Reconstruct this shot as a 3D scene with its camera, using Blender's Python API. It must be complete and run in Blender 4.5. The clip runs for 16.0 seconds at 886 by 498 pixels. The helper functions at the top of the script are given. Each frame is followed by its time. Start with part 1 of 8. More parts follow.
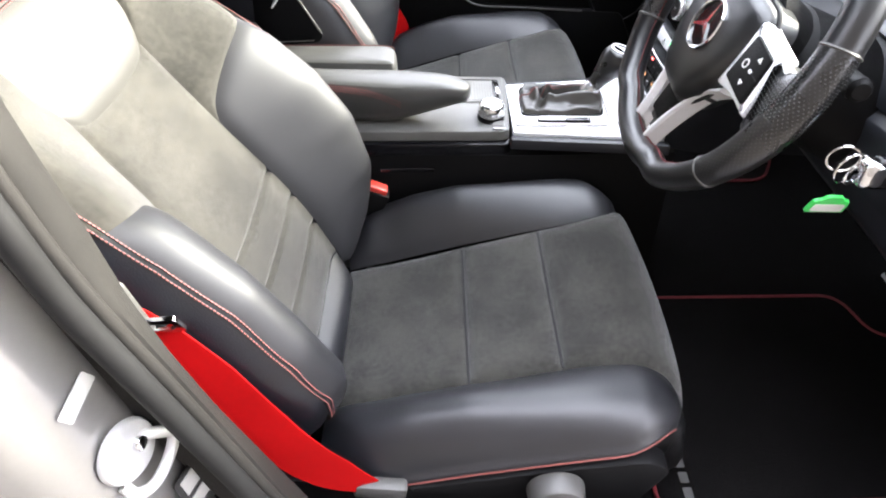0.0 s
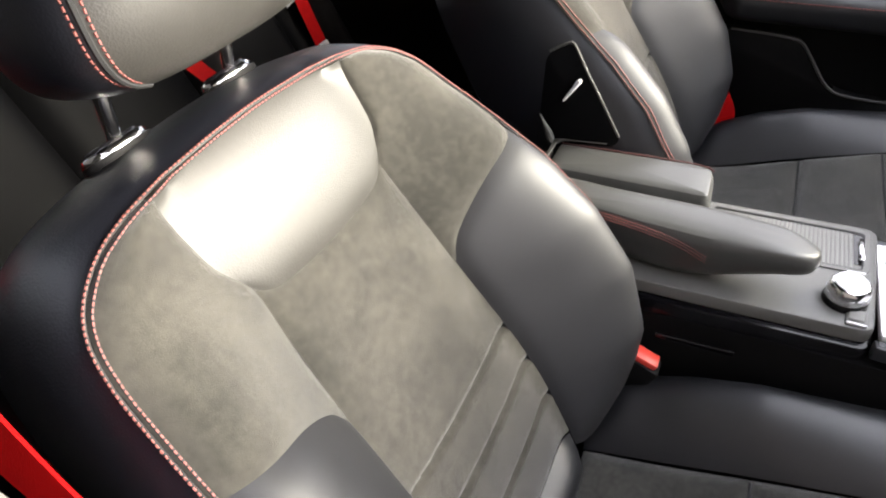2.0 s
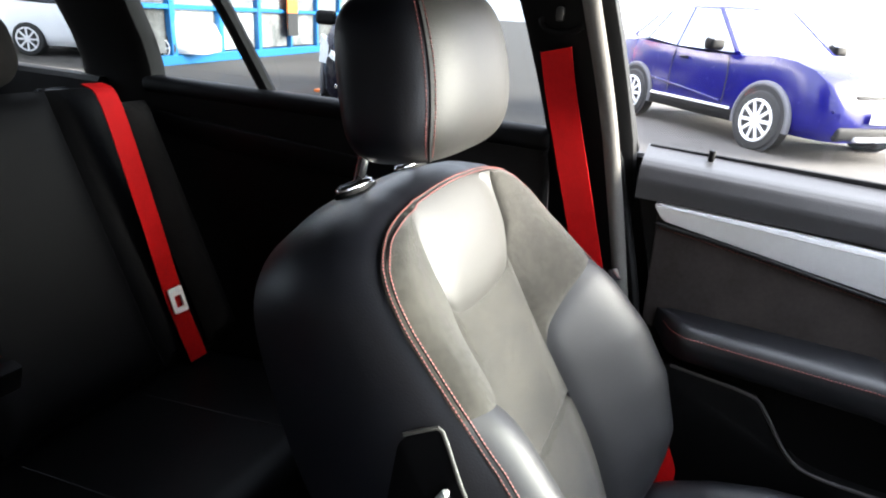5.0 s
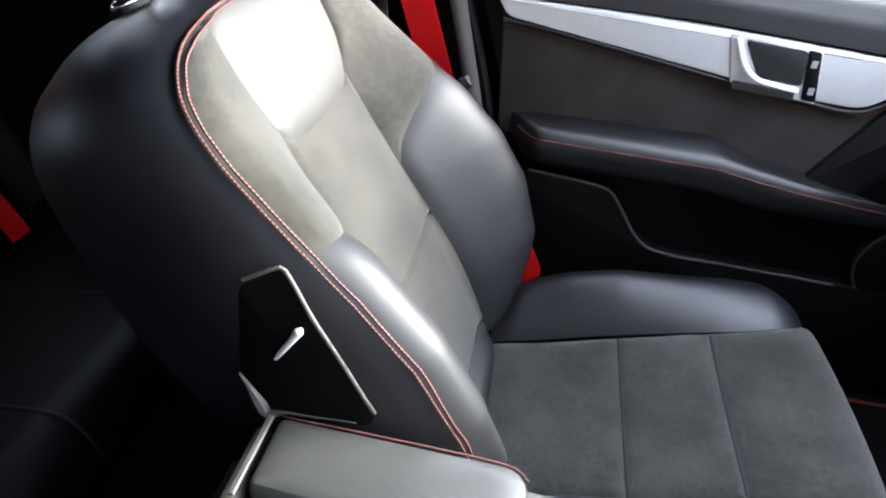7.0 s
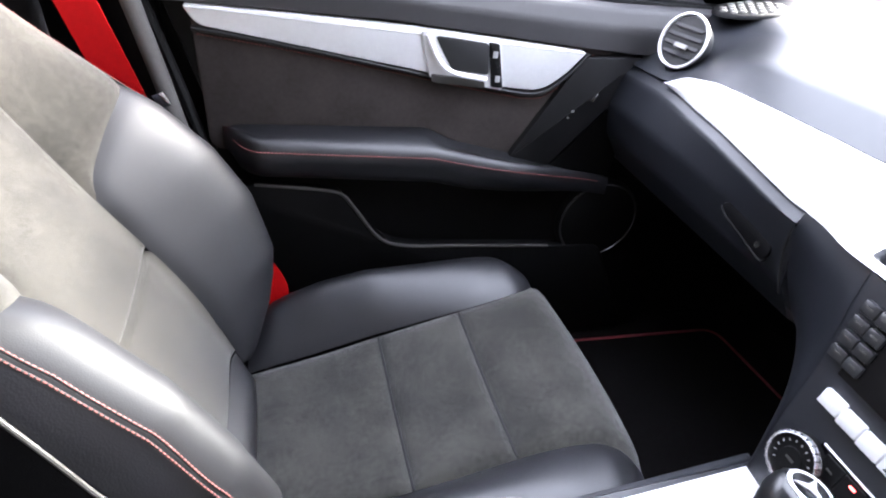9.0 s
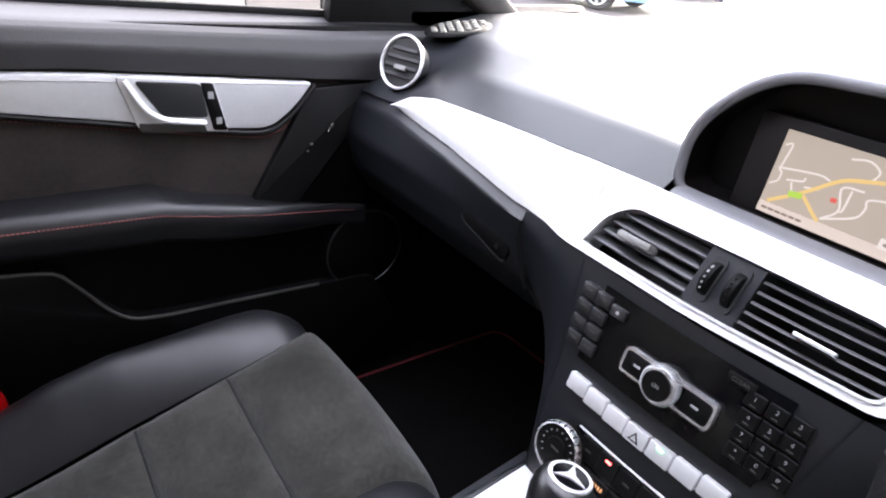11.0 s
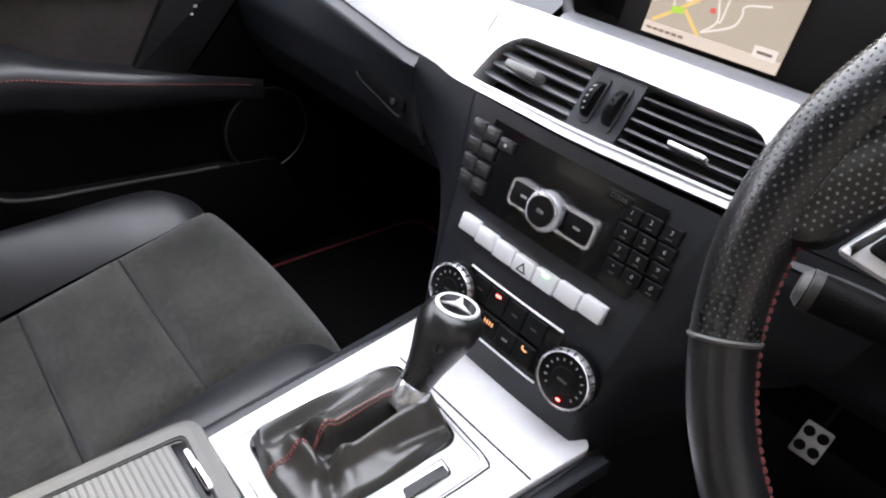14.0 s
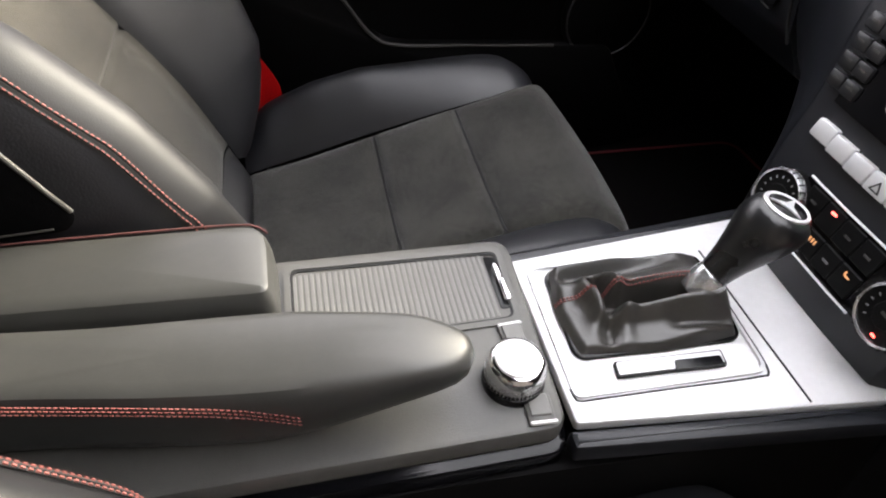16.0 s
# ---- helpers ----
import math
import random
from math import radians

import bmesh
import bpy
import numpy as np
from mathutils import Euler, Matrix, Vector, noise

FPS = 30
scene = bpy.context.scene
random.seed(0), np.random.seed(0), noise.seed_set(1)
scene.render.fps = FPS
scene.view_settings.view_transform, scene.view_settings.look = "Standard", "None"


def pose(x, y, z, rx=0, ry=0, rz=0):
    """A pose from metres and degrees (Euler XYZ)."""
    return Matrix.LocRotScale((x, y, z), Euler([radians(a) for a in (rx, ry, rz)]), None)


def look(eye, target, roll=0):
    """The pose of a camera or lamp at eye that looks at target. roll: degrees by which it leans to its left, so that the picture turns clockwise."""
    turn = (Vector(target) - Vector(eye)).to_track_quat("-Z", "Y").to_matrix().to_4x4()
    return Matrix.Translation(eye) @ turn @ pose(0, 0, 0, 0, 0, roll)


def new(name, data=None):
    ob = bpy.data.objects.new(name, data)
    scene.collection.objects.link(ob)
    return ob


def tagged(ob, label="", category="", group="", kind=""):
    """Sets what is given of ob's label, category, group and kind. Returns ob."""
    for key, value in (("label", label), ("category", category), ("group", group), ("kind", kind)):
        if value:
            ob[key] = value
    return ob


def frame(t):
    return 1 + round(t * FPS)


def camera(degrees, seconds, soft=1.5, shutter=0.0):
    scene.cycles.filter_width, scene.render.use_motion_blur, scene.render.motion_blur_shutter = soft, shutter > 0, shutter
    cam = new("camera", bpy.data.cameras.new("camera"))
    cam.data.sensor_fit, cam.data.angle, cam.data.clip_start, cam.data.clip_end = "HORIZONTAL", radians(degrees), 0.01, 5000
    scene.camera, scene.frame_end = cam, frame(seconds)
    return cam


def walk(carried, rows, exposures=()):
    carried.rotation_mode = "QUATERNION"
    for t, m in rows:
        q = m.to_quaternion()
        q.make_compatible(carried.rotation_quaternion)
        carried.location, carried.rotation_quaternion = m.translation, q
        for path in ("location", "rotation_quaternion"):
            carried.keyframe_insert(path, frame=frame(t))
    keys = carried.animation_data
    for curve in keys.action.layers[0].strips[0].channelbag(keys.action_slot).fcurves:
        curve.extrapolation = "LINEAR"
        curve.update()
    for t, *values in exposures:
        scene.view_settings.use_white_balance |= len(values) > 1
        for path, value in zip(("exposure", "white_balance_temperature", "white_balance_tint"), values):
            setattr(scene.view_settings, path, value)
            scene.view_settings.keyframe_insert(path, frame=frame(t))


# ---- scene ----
cam = camera(71.9, 16.0, 2.05)
PATH = [
    (0, (-0.035, -1.045, 1.261), (-0.018, 0.411, -0.111), -0.2),
    (0.5, (-0.048, -0.96, 1.272), (-0.166, 0.438, -0.153), -1.1),
    (1, (-0.077, -0.893, 1.267), (-0.331, 0.497, -0.148), -3.6),
    (1.5, (-0.053, -0.818, 1.26), (-0.652, 0.537, -0.084), -8.1),
    (2, (-0.092, -0.725, 1.243), (-0.884, 0.596, -0.033), -8.0),
    (2.5, (-0.115, -0.659, 1.23), (-1.044, 0.73, 0.131), -6.7),
    (3, (-0.138, -0.578, 1.235), (-1.048, 0.997, 0.402), -2.7),
    (3.5, (-0.15, -0.494, 1.235), (-1.01, 1.196, 0.598), -0.0),
    (5.8, (-0.168, -0.252, 1.227), (-0.801, 1.442, 0.371), 5.9),
    (6, (-0.162, -0.25, 1.222), (-0.74, 1.433, 0.309), 5.5),
    (6.5, (-0.157, -0.245, 1.209), (-0.622, 1.384, 0.146), 4.1),
    (7, (-0.144, -0.24, 1.195), (-0.404, 1.362, 0.026), 2.7),
    (7.5, (-0.147, -0.235, 1.185), (-0.253, 1.315, -0.075), 3.7),
    (8, (-0.133, -0.229, 1.184), (0.008, 1.367, -0.013), 6.6),
    (8.5, (-0.124, -0.226, 1.183), (0.197, 1.38, 0.035), 7.6),
    (9, (-0.119, -0.217, 1.185), (0.393, 1.377, 0.091), 6.9),
    (9.5, (-0.079, -0.227, 1.169), (0.539, 1.417, 0.211), 7.0),
    (10, (-0.059, -0.21, 1.179), (0.785, 1.35, 0.254), 8.3),
    (12.5, (0.016, -0.239, 1.152), (1.231, 0.954, 0.105), 4.4),
    (13, (0.022, -0.255, 1.139), (1.277, 0.868, 0.06), 5.9),
    (13.5, (0.011, -0.254, 1.119), (1.271, 0.86, 0.037), 6.5),
    (14, (-0.001, -0.262, 1.101), (1.179, 0.885, -0.036), 8.2),
    (14.5, (-0.014, -0.277, 1.085), (0.984, 0.933, -0.156), 8.3),
    (15, (-0.037, -0.286, 1.074), (0.769, 1.007, -0.222), 8.1),
    (15.2, (-0.037, -0.286, 1.077), (0.7, 1.016, -0.251), 7.6),
    (15.5, (-0.038, -0.286, 1.079), (0.562, 1.037, -0.296), 5.7),
    (16, (-0.068, -0.297, 1.079), (0.304, 1.067, -0.335), 4.0),
]
walk(cam, [(t, look(eye, target, roll)) for t, eye, target, roll in PATH], exposures=[(0.0, 4.06, 6600, 14), (1.0, 3.82, 6800, 15), (2.0, 3.25, 6900, 16), (2.7, 3.07, 6900, 14), (3.5, 3.20, 6500, 11), (6.0, 3.30, 6250, 11), (7.2, 3.67, 6050, 15), (8.5, 3.97, 6200, 18), (9.4, 4.00, 6300, 19), (10.0, 3.84, 6450, 20), (12.5, 2.74, 6600, 18), (13.5, 3.20, 6700, 17), (14.5, 3.36, 6900, 14), (15.5, 3.04, 7100, 15), (16.0, 2.88, 7200, 16)])

# ---- daylight: bright overcast sky ----
SUN_EL = radians(20)
world = bpy.data.worlds.new("sky")
scene.world = world
world.use_nodes = True
wt = world.node_tree
sky = wt.nodes.new("ShaderNodeTexSky")
sky.sky_type = 'NISHITA'
sky.sun_disc = False
sky.sun_elevation = SUN_EL
sky.sun_rotation = radians(70)
sky.air_density, sky.dust_density, sky.ozone_density = 1.0, 4.0, 1.0
grey = wt.nodes.new("ShaderNodeHueSaturation")
grey.inputs["Saturation"].default_value = 0.35
wt.links.new(sky.outputs[0], grey.inputs["Color"])
cloud = wt.nodes.new("ShaderNodeMix")  # high cloud layer that evens out the sky
cloud.data_type = 'RGBA'
cloud.inputs["Factor"].default_value = 0.8
cloud.inputs["B"].default_value = (4.4, 4.65, 5.3, 1)
wt.links.new(grey.outputs[0], cloud.inputs["A"])
# overcast sky: brighter towards the zenith than at the horizon
where = wt.nodes.new("ShaderNodeTexCoord")
parts = wt.nodes.new("ShaderNodeSeparateXYZ")
wt.links.new(where.outputs["Generated"], parts.inputs[0])
rise = wt.nodes.new("ShaderNodeMapRange")
rise.inputs["From Min"].default_value, rise.inputs["From Max"].default_value = 0.0, 1.0
rise.inputs["To Min"].default_value, rise.inputs["To Max"].default_value = 1.0, 1.95
wt.links.new(parts.outputs["Z"], rise.inputs["Value"])
dome = wt.nodes.new("ShaderNodeVectorMath")
dome.operation = 'SCALE'
wt.links.new(cloud.outputs["Result"], dome.inputs[0])
wt.links.new(rise.outputs[0], dome.inputs["Scale"])
wt.links.new(dome.outputs[0], wt.nodes["Background"].inputs[0])
wt.nodes["Background"].inputs[1].default_value = 0.12
sun = new("sun", bpy.data.lights.new("sun", 'SUN'))
sun.data.energy, sun.data.angle, sun.data.color = 5.0, radians(38), (1.0, 0.94, 0.82)
sun.matrix_world = look((8.3, 3.1, 3.3), (0, 0, 0))

# ---- materials ----
def lnk(nt, a, b):
    nt.links.new(a, b)


def mat(name, color, rough=0.5, metal=0.0, spec=0.5, grain=0.0, grain_scale=900.0, vary=0.15, vary_scale=14.0,
        sheen=0.0, coat=0.0, emit=None, emit_strength=0.0, stain=0.0, kind="noise", rough_vary=0.08, spread=(0.45, 1.05)):
    """A procedural surface: base colour mottled at two scales, roughness variation, fine relief."""
    m = bpy.data.materials.new(name)
    m.use_nodes = True
    nt = m.node_tree
    p = nt.nodes["Principled BSDF"]
    tc = nt.nodes.new("ShaderNodeTexCoord")
    big = nt.nodes.new("ShaderNodeTexNoise")
    big.inputs["Scale"].default_value = vary_scale
    big.inputs["Detail"].default_value = 6
    lnk(nt, tc.outputs["Object"], big.inputs["Vector"])
    fine = nt.nodes.new("ShaderNodeTexNoise")
    fine.inputs["Scale"].default_value = vary_scale * 11
    fine.inputs["Detail"].default_value = 4
    lnk(nt, tc.outputs["Object"], fine.inputs["Vector"])
    add = nt.nodes.new("ShaderNodeMath")
    add.operation = 'MULTIPLY_ADD'
    lnk(nt, fine.outputs["Fac"], add.inputs[0])
    add.inputs[1].default_value = 0.5
    lnk(nt, big.outputs["Fac"], add.inputs[2])
    ramp = nt.nodes.new("ShaderNodeMapRange")
    ramp.inputs["From Min"].default_value, ramp.inputs["From Max"].default_value = spread
    ramp.inputs["To Min"].default_value, ramp.inputs["To Max"].default_value = 1 - vary, 1 + vary
    lnk(nt, add.outputs[0], ramp.inputs["Value"])
    mul = nt.nodes.new("ShaderNodeVectorMath")
    mul.operation = 'SCALE'
    mul.inputs[0].default_value = color
    lnk(nt, ramp.outputs[0], mul.inputs["Scale"])
    lnk(nt, mul.outputs[0], p.inputs["Base Color"])
    rr = nt.nodes.new("ShaderNodeMapRange")
    rr.inputs["To Min"].default_value, rr.inputs["To Max"].default_value = max(0.02, rough - rough_vary), rough + rough_vary
    lnk(nt, big.outputs["Fac"], rr.inputs["Value"])
    lnk(nt, rr.outputs[0], p.inputs["Roughness"])
    p.inputs["Metallic"].default_value = metal
    p.inputs["Specular IOR Level"].default_value = spec
    if sheen:
        p.inputs["Sheen Weight"].default_value = sheen
        p.inputs["Sheen Roughness"].default_value = 0.5
    if coat:
        p.inputs["Coat Weight"].default_value = coat
        p.inputs["Coat Roughness"].default_value = 0.05
    if emit:
        p.inputs["Emission Color"].default_value = (*emit, 1)
        p.inputs["Emission Strength"].default_value = emit_strength
    if grain:
        if kind == "voronoi":
            g = nt.nodes.new("ShaderNodeTexVoronoi")
            g.inputs["Scale"].default_value = grain_scale
            out = g.outputs["Distance"]
        else:
            g = nt.nodes.new("ShaderNodeTexNoise")
            g.inputs["Scale"].default_value = grain_scale
            g.inputs["Detail"].default_value = 3
            out = g.outputs["Fac"]
        lnk(nt, tc.outputs["Object"], g.inputs["Vector"])
        b = nt.nodes.new("ShaderNodeBump")
        b.inputs["Strength"].default_value = grain
        b.inputs["Distance"].default_value = 0.002
        lnk(nt, out, b.inputs["Height"])
        lnk(nt, b.outputs[0], p.inputs["Normal"])
    return m


def glass_mat(name, tint=(0.85, 0.88, 0.87), gloss=0.08):
    m = bpy.data.materials.new(name)
    m.use_nodes = True
    nt = m.node_tree
    out = nt.nodes["Material Output"]
    tr = nt.nodes.new("ShaderNodeBsdfTransparent")
    tr.inputs[0].default_value = (*tint, 1)
    gl = nt.nodes.new("ShaderNodeBsdfGlossy")
    gl.inputs["Roughness"].default_value = 0.02
    mix = nt.nodes.new("ShaderNodeMixShader")
    mix.inputs[0].default_value = gloss
    lnk(nt, tr.outputs[0], mix.inputs[1])
    lnk(nt, gl.outputs[0], mix.inputs[2])
    lnk(nt, mix.outputs[0], out.inputs[0])
    return m


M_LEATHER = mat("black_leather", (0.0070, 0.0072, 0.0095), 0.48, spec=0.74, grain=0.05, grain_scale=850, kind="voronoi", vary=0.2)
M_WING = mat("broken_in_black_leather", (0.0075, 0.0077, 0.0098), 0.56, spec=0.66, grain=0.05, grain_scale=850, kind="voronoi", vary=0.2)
# seat leather with a lighter base, for light on headrest front and shoulder pad
M_LITPAD = mat("lit_black_leather", (0.026, 0.0245, 0.022), 0.54, spec=0.62, grain=0.10, grain_scale=620, kind="voronoi", vary=0.2)
# seat leather with a darker base, for shade on the shells
M_SHELL = mat("shaded_black_leather", (0.0035, 0.0040, 0.0070), 0.42, spec=0.62, grain=0.08, grain_scale=520, kind="voronoi", vary=0.2)
# near black: shade of the rear bench and of recesses put into the colour
M_REAR = mat("shaded_black_trim", (0.0016, 0.0016, 0.002), 0.65, spec=0.08, grain=0.2, grain_scale=900, vary=0.25)
M_ARM = mat("grey_armrest_leather", (0.050, 0.050, 0.048), 0.42, spec=0.7, grain=0.035, grain_scale=1000, kind="voronoi", vary=0.12)
M_PLATE = mat("warm_grey_plastic", (0.105, 0.103, 0.096), 0.40, grain=0.15, grain_scale=900, vary=0.08)
M_SLAT = mat("pale_grey_plastic", (0.17, 0.168, 0.16), 0.42, grain=0.1, grain_scale=900, vary=0.08)
M_GAITER = mat("worn_gaiter_leather", (0.036, 0.0335, 0.030), 0.36, spec=0.75, grain=0.06, grain_scale=700, kind="voronoi", vary=0.25, vary_scale=30)
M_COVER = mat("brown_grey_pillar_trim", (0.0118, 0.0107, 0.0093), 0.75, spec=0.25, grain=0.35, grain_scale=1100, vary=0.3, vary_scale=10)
# leather darkened well below the front seats' for shade on the bench cushion
M_REARSEAT = mat("shaded_rear_leather", (0.0014, 0.0014, 0.0017), 0.50, spec=0.15, grain=0.06, grain_scale=850, kind="voronoi", vary=0.25)
M_SATIN = mat("satin_silver", (0.78, 0.78, 0.79), 0.30, metal=0.35, grain=0.05, grain_scale=1300, vary=0.05)
M_RING = mat("bright_ring_metal", (0.62, 0.62, 0.63), 0.22, metal=0.75, vary=0.05)
M_KEY = mat("soft_touch_key", (0.022, 0.022, 0.024), 0.35, vary=0.1)
M_SUEDE = mat("charcoal_suede", (0.0345, 0.0322, 0.0272), 0.9, spec=0.15, grain=0.5, grain_scale=1500, vary=0.38, vary_scale=9, sheen=0.25, spread=(0.58, 0.92))
M_PIPING = mat("dull_red_piping", (0.12, 0.045, 0.042), 0.6, vary=0.15)
M_THREAD = mat("red_thread", (0.23, 0.070, 0.062), 0.7, grain=0.2, grain_scale=2000, vary=0.2)
# the back's suede with cushion shade put into the base; blotches are stains
M_SEATSUEDE = mat("shaded_worn_suede", (0.0310, 0.0300, 0.0260), 0.9, spec=0.15, grain=0.5, grain_scale=1500, vary=0.42, vary_scale=13, sheen=0.25, spread=(0.60, 0.90))
M_SEAM = mat("dark_seam", (0.012, 0.012, 0.013), 0.7, vary=0.1)
M_PLASTIC = mat("black_plastic", (0.0032, 0.0031, 0.0034), 0.55, spec=0.14, grain=0.25, grain_scale=700, vary=0.15)
M_DASH = mat("grained_dash_skin", (0.0105, 0.0115, 0.0150), 0.38, grain=0.05, grain_scale=700, kind="voronoi", vary=0.12)
M_GREYPLASTIC = mat("grey_plastic", (0.055, 0.0535, 0.050), 0.42, grain=0.2, grain_scale=900, vary=0.1)
M_GLOSSBLACK = mat("gloss_black", (0.004, 0.004, 0.005), 0.12, spec=0.3, vary=0.1, rough_vary=0.04)
M_ALU = mat("brushed_aluminium", (0.80, 0.80, 0.81), 0.38, metal=0.25, grain=0.12, grain_scale=1300, vary=0.06)
M_CHROME = mat("chrome", (0.75, 0.75, 0.76), 0.12, metal=1.0, vary=0.05, rough_vary=0.05)
M_BELT = mat("red_webbing", (0.28, 0.0020, 0.0024), 0.7, spec=0.08, grain=0.3, grain_scale=900, vary=0.12)
M_REDPLASTIC = mat("red_plastic", (0.65, 0.05, 0.035), 0.4, vary=0.08)
M_CARPET = mat("black_carpet", (0.0042, 0.0038, 0.0038), 0.98, spec=0.1, grain=1.0, grain_scale=800, vary=0.4, vary_scale=20)
M_HEADLINER = mat("dark_headliner", (0.018, 0.018, 0.019), 0.95, spec=0.1, grain=0.4, grain_scale=1200, vary=0.1)
M_PAINT = mat("grey_metallic_paint", (0.21, 0.205, 0.198), 0.34, metal=0.5, coat=1.0, vary=0.05)
M_RUBBER = mat("black_rubber", (0.009, 0.009, 0.009), 0.65, spec=0.2, vary=0.2)
M_WHITE = mat("white_plastic", (0.75, 0.75, 0.74), 0.4, vary=0.05)
M_GLASS = glass_mat("car_glass")
M_CLEAR = glass_mat("clear_side_glass", (0.95, 0.96, 0.955), 0.04)
M_TINT = glass_mat("tinted_glass", (0.36, 0.385, 0.39), 0.06)
M_FABRIC = mat("black_fabric", (0.010, 0.009, 0.0085), 0.95, spec=0.1, grain=0.4, grain_scale=1500, vary=0.3)
M_INSERT = mat("charcoal_door_fabric", (0.045, 0.038, 0.036), 0.95, spec=0.1, grain=0.4, grain_scale=1500, vary=0.3)
M_DOORTOP = mat("grey_grained_door_top", (0.030, 0.029, 0.031), 0.45, spec=0.5, grain=0.10, grain_scale=600, kind="voronoi", vary=0.12)
M_MIRROR = mat("mirror", (0.85, 0.85, 0.86), 0.02, metal=1.0, vary=0.0, rough_vary=0.0)
M_GREEN = mat("green_plastic_tag", (0.05, 0.62, 0.12), 0.35, vary=0.1)
M_PRINT = mat("white_print", (0.36, 0.36, 0.36), 0.5, vary=0.05)
M_BLACKPRINT = mat("black_print", (0.02, 0.02, 0.02), 0.5, vary=0.05)


# ---- mesh tools ----
def finish(bm, sharp=35.0):
    bmesh.ops.recalc_face_normals(bm, faces=bm.faces)
    me = bpy.data.meshes.new("mesh")
    bm.to_mesh(me)
    bm.free()
    for p in me.polygons:
        p.use_smooth = len(p.vertices) <= 6
    me.set_sharp_from_angle(angle=radians(sharp))
    return me


def part(name, bm, material, parent=None, label="", m=None, sharp=35.0):
    """Link a bmesh (or a mesh) as one object under a thing or part."""
    me = bm if isinstance(bm, bpy.types.Mesh) else finish(bm, sharp)
    if not me.materials:
        me.materials.append(material)
    ob = new(name, me)
    if parent is not None:
        ob.parent = parent
    if m is not None:
        ob.matrix_basis = m
    if label:
        tagged(ob, label=label)
    return ob


def thing(name, label, category, group="", at=None):
    """An empty at the base of a thing; the parts hang under it."""
    e = new(name)
    e.empty_display_size = 0.05
    if at is not None:
        e.matrix_basis = at
    return tagged(e, label=label, category=category, group=group)


def box(size, bevel=0.0, seg=2, m=None, bm=None):
    bm = bm or bmesh.new()
    r = bmesh.ops.create_cube(bm, size=1.0)
    vs = r["verts"]
    bmesh.ops.scale(bm, vec=Vector(size), verts=vs)
    if bevel:
        es = list({e for v in vs for e in v.link_edges})
        r = bmesh.ops.bevel(bm, geom=es, offset=bevel, segments=seg, affect='EDGES', profile=0.5)
        vs = list({v for f in r["faces"] for v in f.verts} | {v for v in vs if v.is_valid})
    if m is not None:
        bmesh.ops.transform(bm, matrix=m, verts=[v for v in vs if v.is_valid])
    return bm


def cyl(r1, r2, h, n=32, m=None, bm=None, bevel=0.0, seg=2):
    bm = bm or bmesh.new()
    r = bmesh.ops.create_cone(bm, cap_ends=True, segments=n, radius1=r1, radius2=r2, depth=h)
    vs = r["verts"]
    if bevel:
        es = [e for e in {e for v in vs for e in v.link_edges} if len(e.link_faces) == 2 and any(len(f.verts) > 4 for f in e.link_faces)]
        rr = bmesh.ops.bevel(bm, geom=es, offset=bevel, segments=seg, affect='EDGES', profile=0.5)
        vs = list({v for f in rr["faces"] for v in f.verts} | {v for v in vs if v.is_valid})
    if m is not None:
        bmesh.ops.transform(bm, matrix=m, verts=[v for v in vs if v.is_valid])
    return bm


def grid(fn, nu, nv, bm=None, close_u=False):
    """A sheet of quads from fn(p, t) -> Vector with p, t in 0..1."""
    bm = bm or bmesh.new()
    rows = []
    for j in range(nv + 1):
        rows.append([bm.verts.new(fn(i / nu, j / nv)) for i in range(nu + (0 if close_u else 1))])
    n = nu if close_u else nu
    for j in range(nv):
        for i in range(n):
            k = (i + 1) % len(rows[0]) if close_u else i + 1
            bm.faces.new((rows[j][i], rows[j][k], rows[j + 1][k], rows[j + 1][i]))
    return bm


def loft(rings, closed=True, cap=True, bm=None):
    bm = bm or bmesh.new()
    vr = [[bm.verts.new(p) for p in ring] for ring in rings]
    n = len(vr[0])
    for a, b in zip(vr, vr[1:]):
        for i in range(n if closed else n - 1):
            k = (i + 1) % n
            bm.faces.new((a[i], a[k], b[k], b[i]))
    if cap and closed:
        bm.faces.new(vr[0][::-1])
        bm.faces.new(vr[-1])
    return bm


def curve_pts(pts, n, closed=False):
    """Catmull-Rom through the points, n samples evenly by length."""
    P = [Vector(p) for p in pts]
    dense = []
    k = len(P)
    last = k if closed else k - 1
    for i in range(last):
        p1, p2 = P[i], P[(i + 1) % k]
        p0 = P[i - 1] if (closed or i > 0) else p1 * 2 - p2
        p3 = P[(i + 2) % k] if (closed or i + 2 < k) else p2 * 2 - p1
        for q in range(16):
            t = q / 16
            dense.append(0.5 * (2 * p1 + (p2 - p0) * t + (2 * p0 - 5 * p1 + 4 * p2 - p3) * t * t + (3 * p1 - p0 - 3 * p2 + p3) * t ** 3))
    dense.append(P[0].copy() if closed else P[-1].copy())
    acc = [0.0]
    for a, b in zip(dense, dense[1:]):
        acc.append(acc[-1] + (b - a).length)
    out, j = [], 0
    total = acc[-1]
    cnt = n if closed else n - 1
    for i in range(n):
        d = total * i / cnt
        while j < len(acc) - 2 and acc[j + 1] < d:
            j += 1
        f = (d - acc[j]) / max(1e-9, acc[j + 1] - acc[j])
        out.append(dense[j].lerp(dense[j + 1], min(1, max(0, f))))
    return out


def spline(pts):
    """A function of 0..1 through 2-D or 3-D points."""
    S = curve_pts([Vector((*p, 0)) if len(p) == 2 else Vector(p) for p in pts], 65)

    def f(t):
        x = min(1, max(0, t)) * 64
        i = min(63, int(x))
        return S[i].lerp(S[i + 1], x - i)
    return f


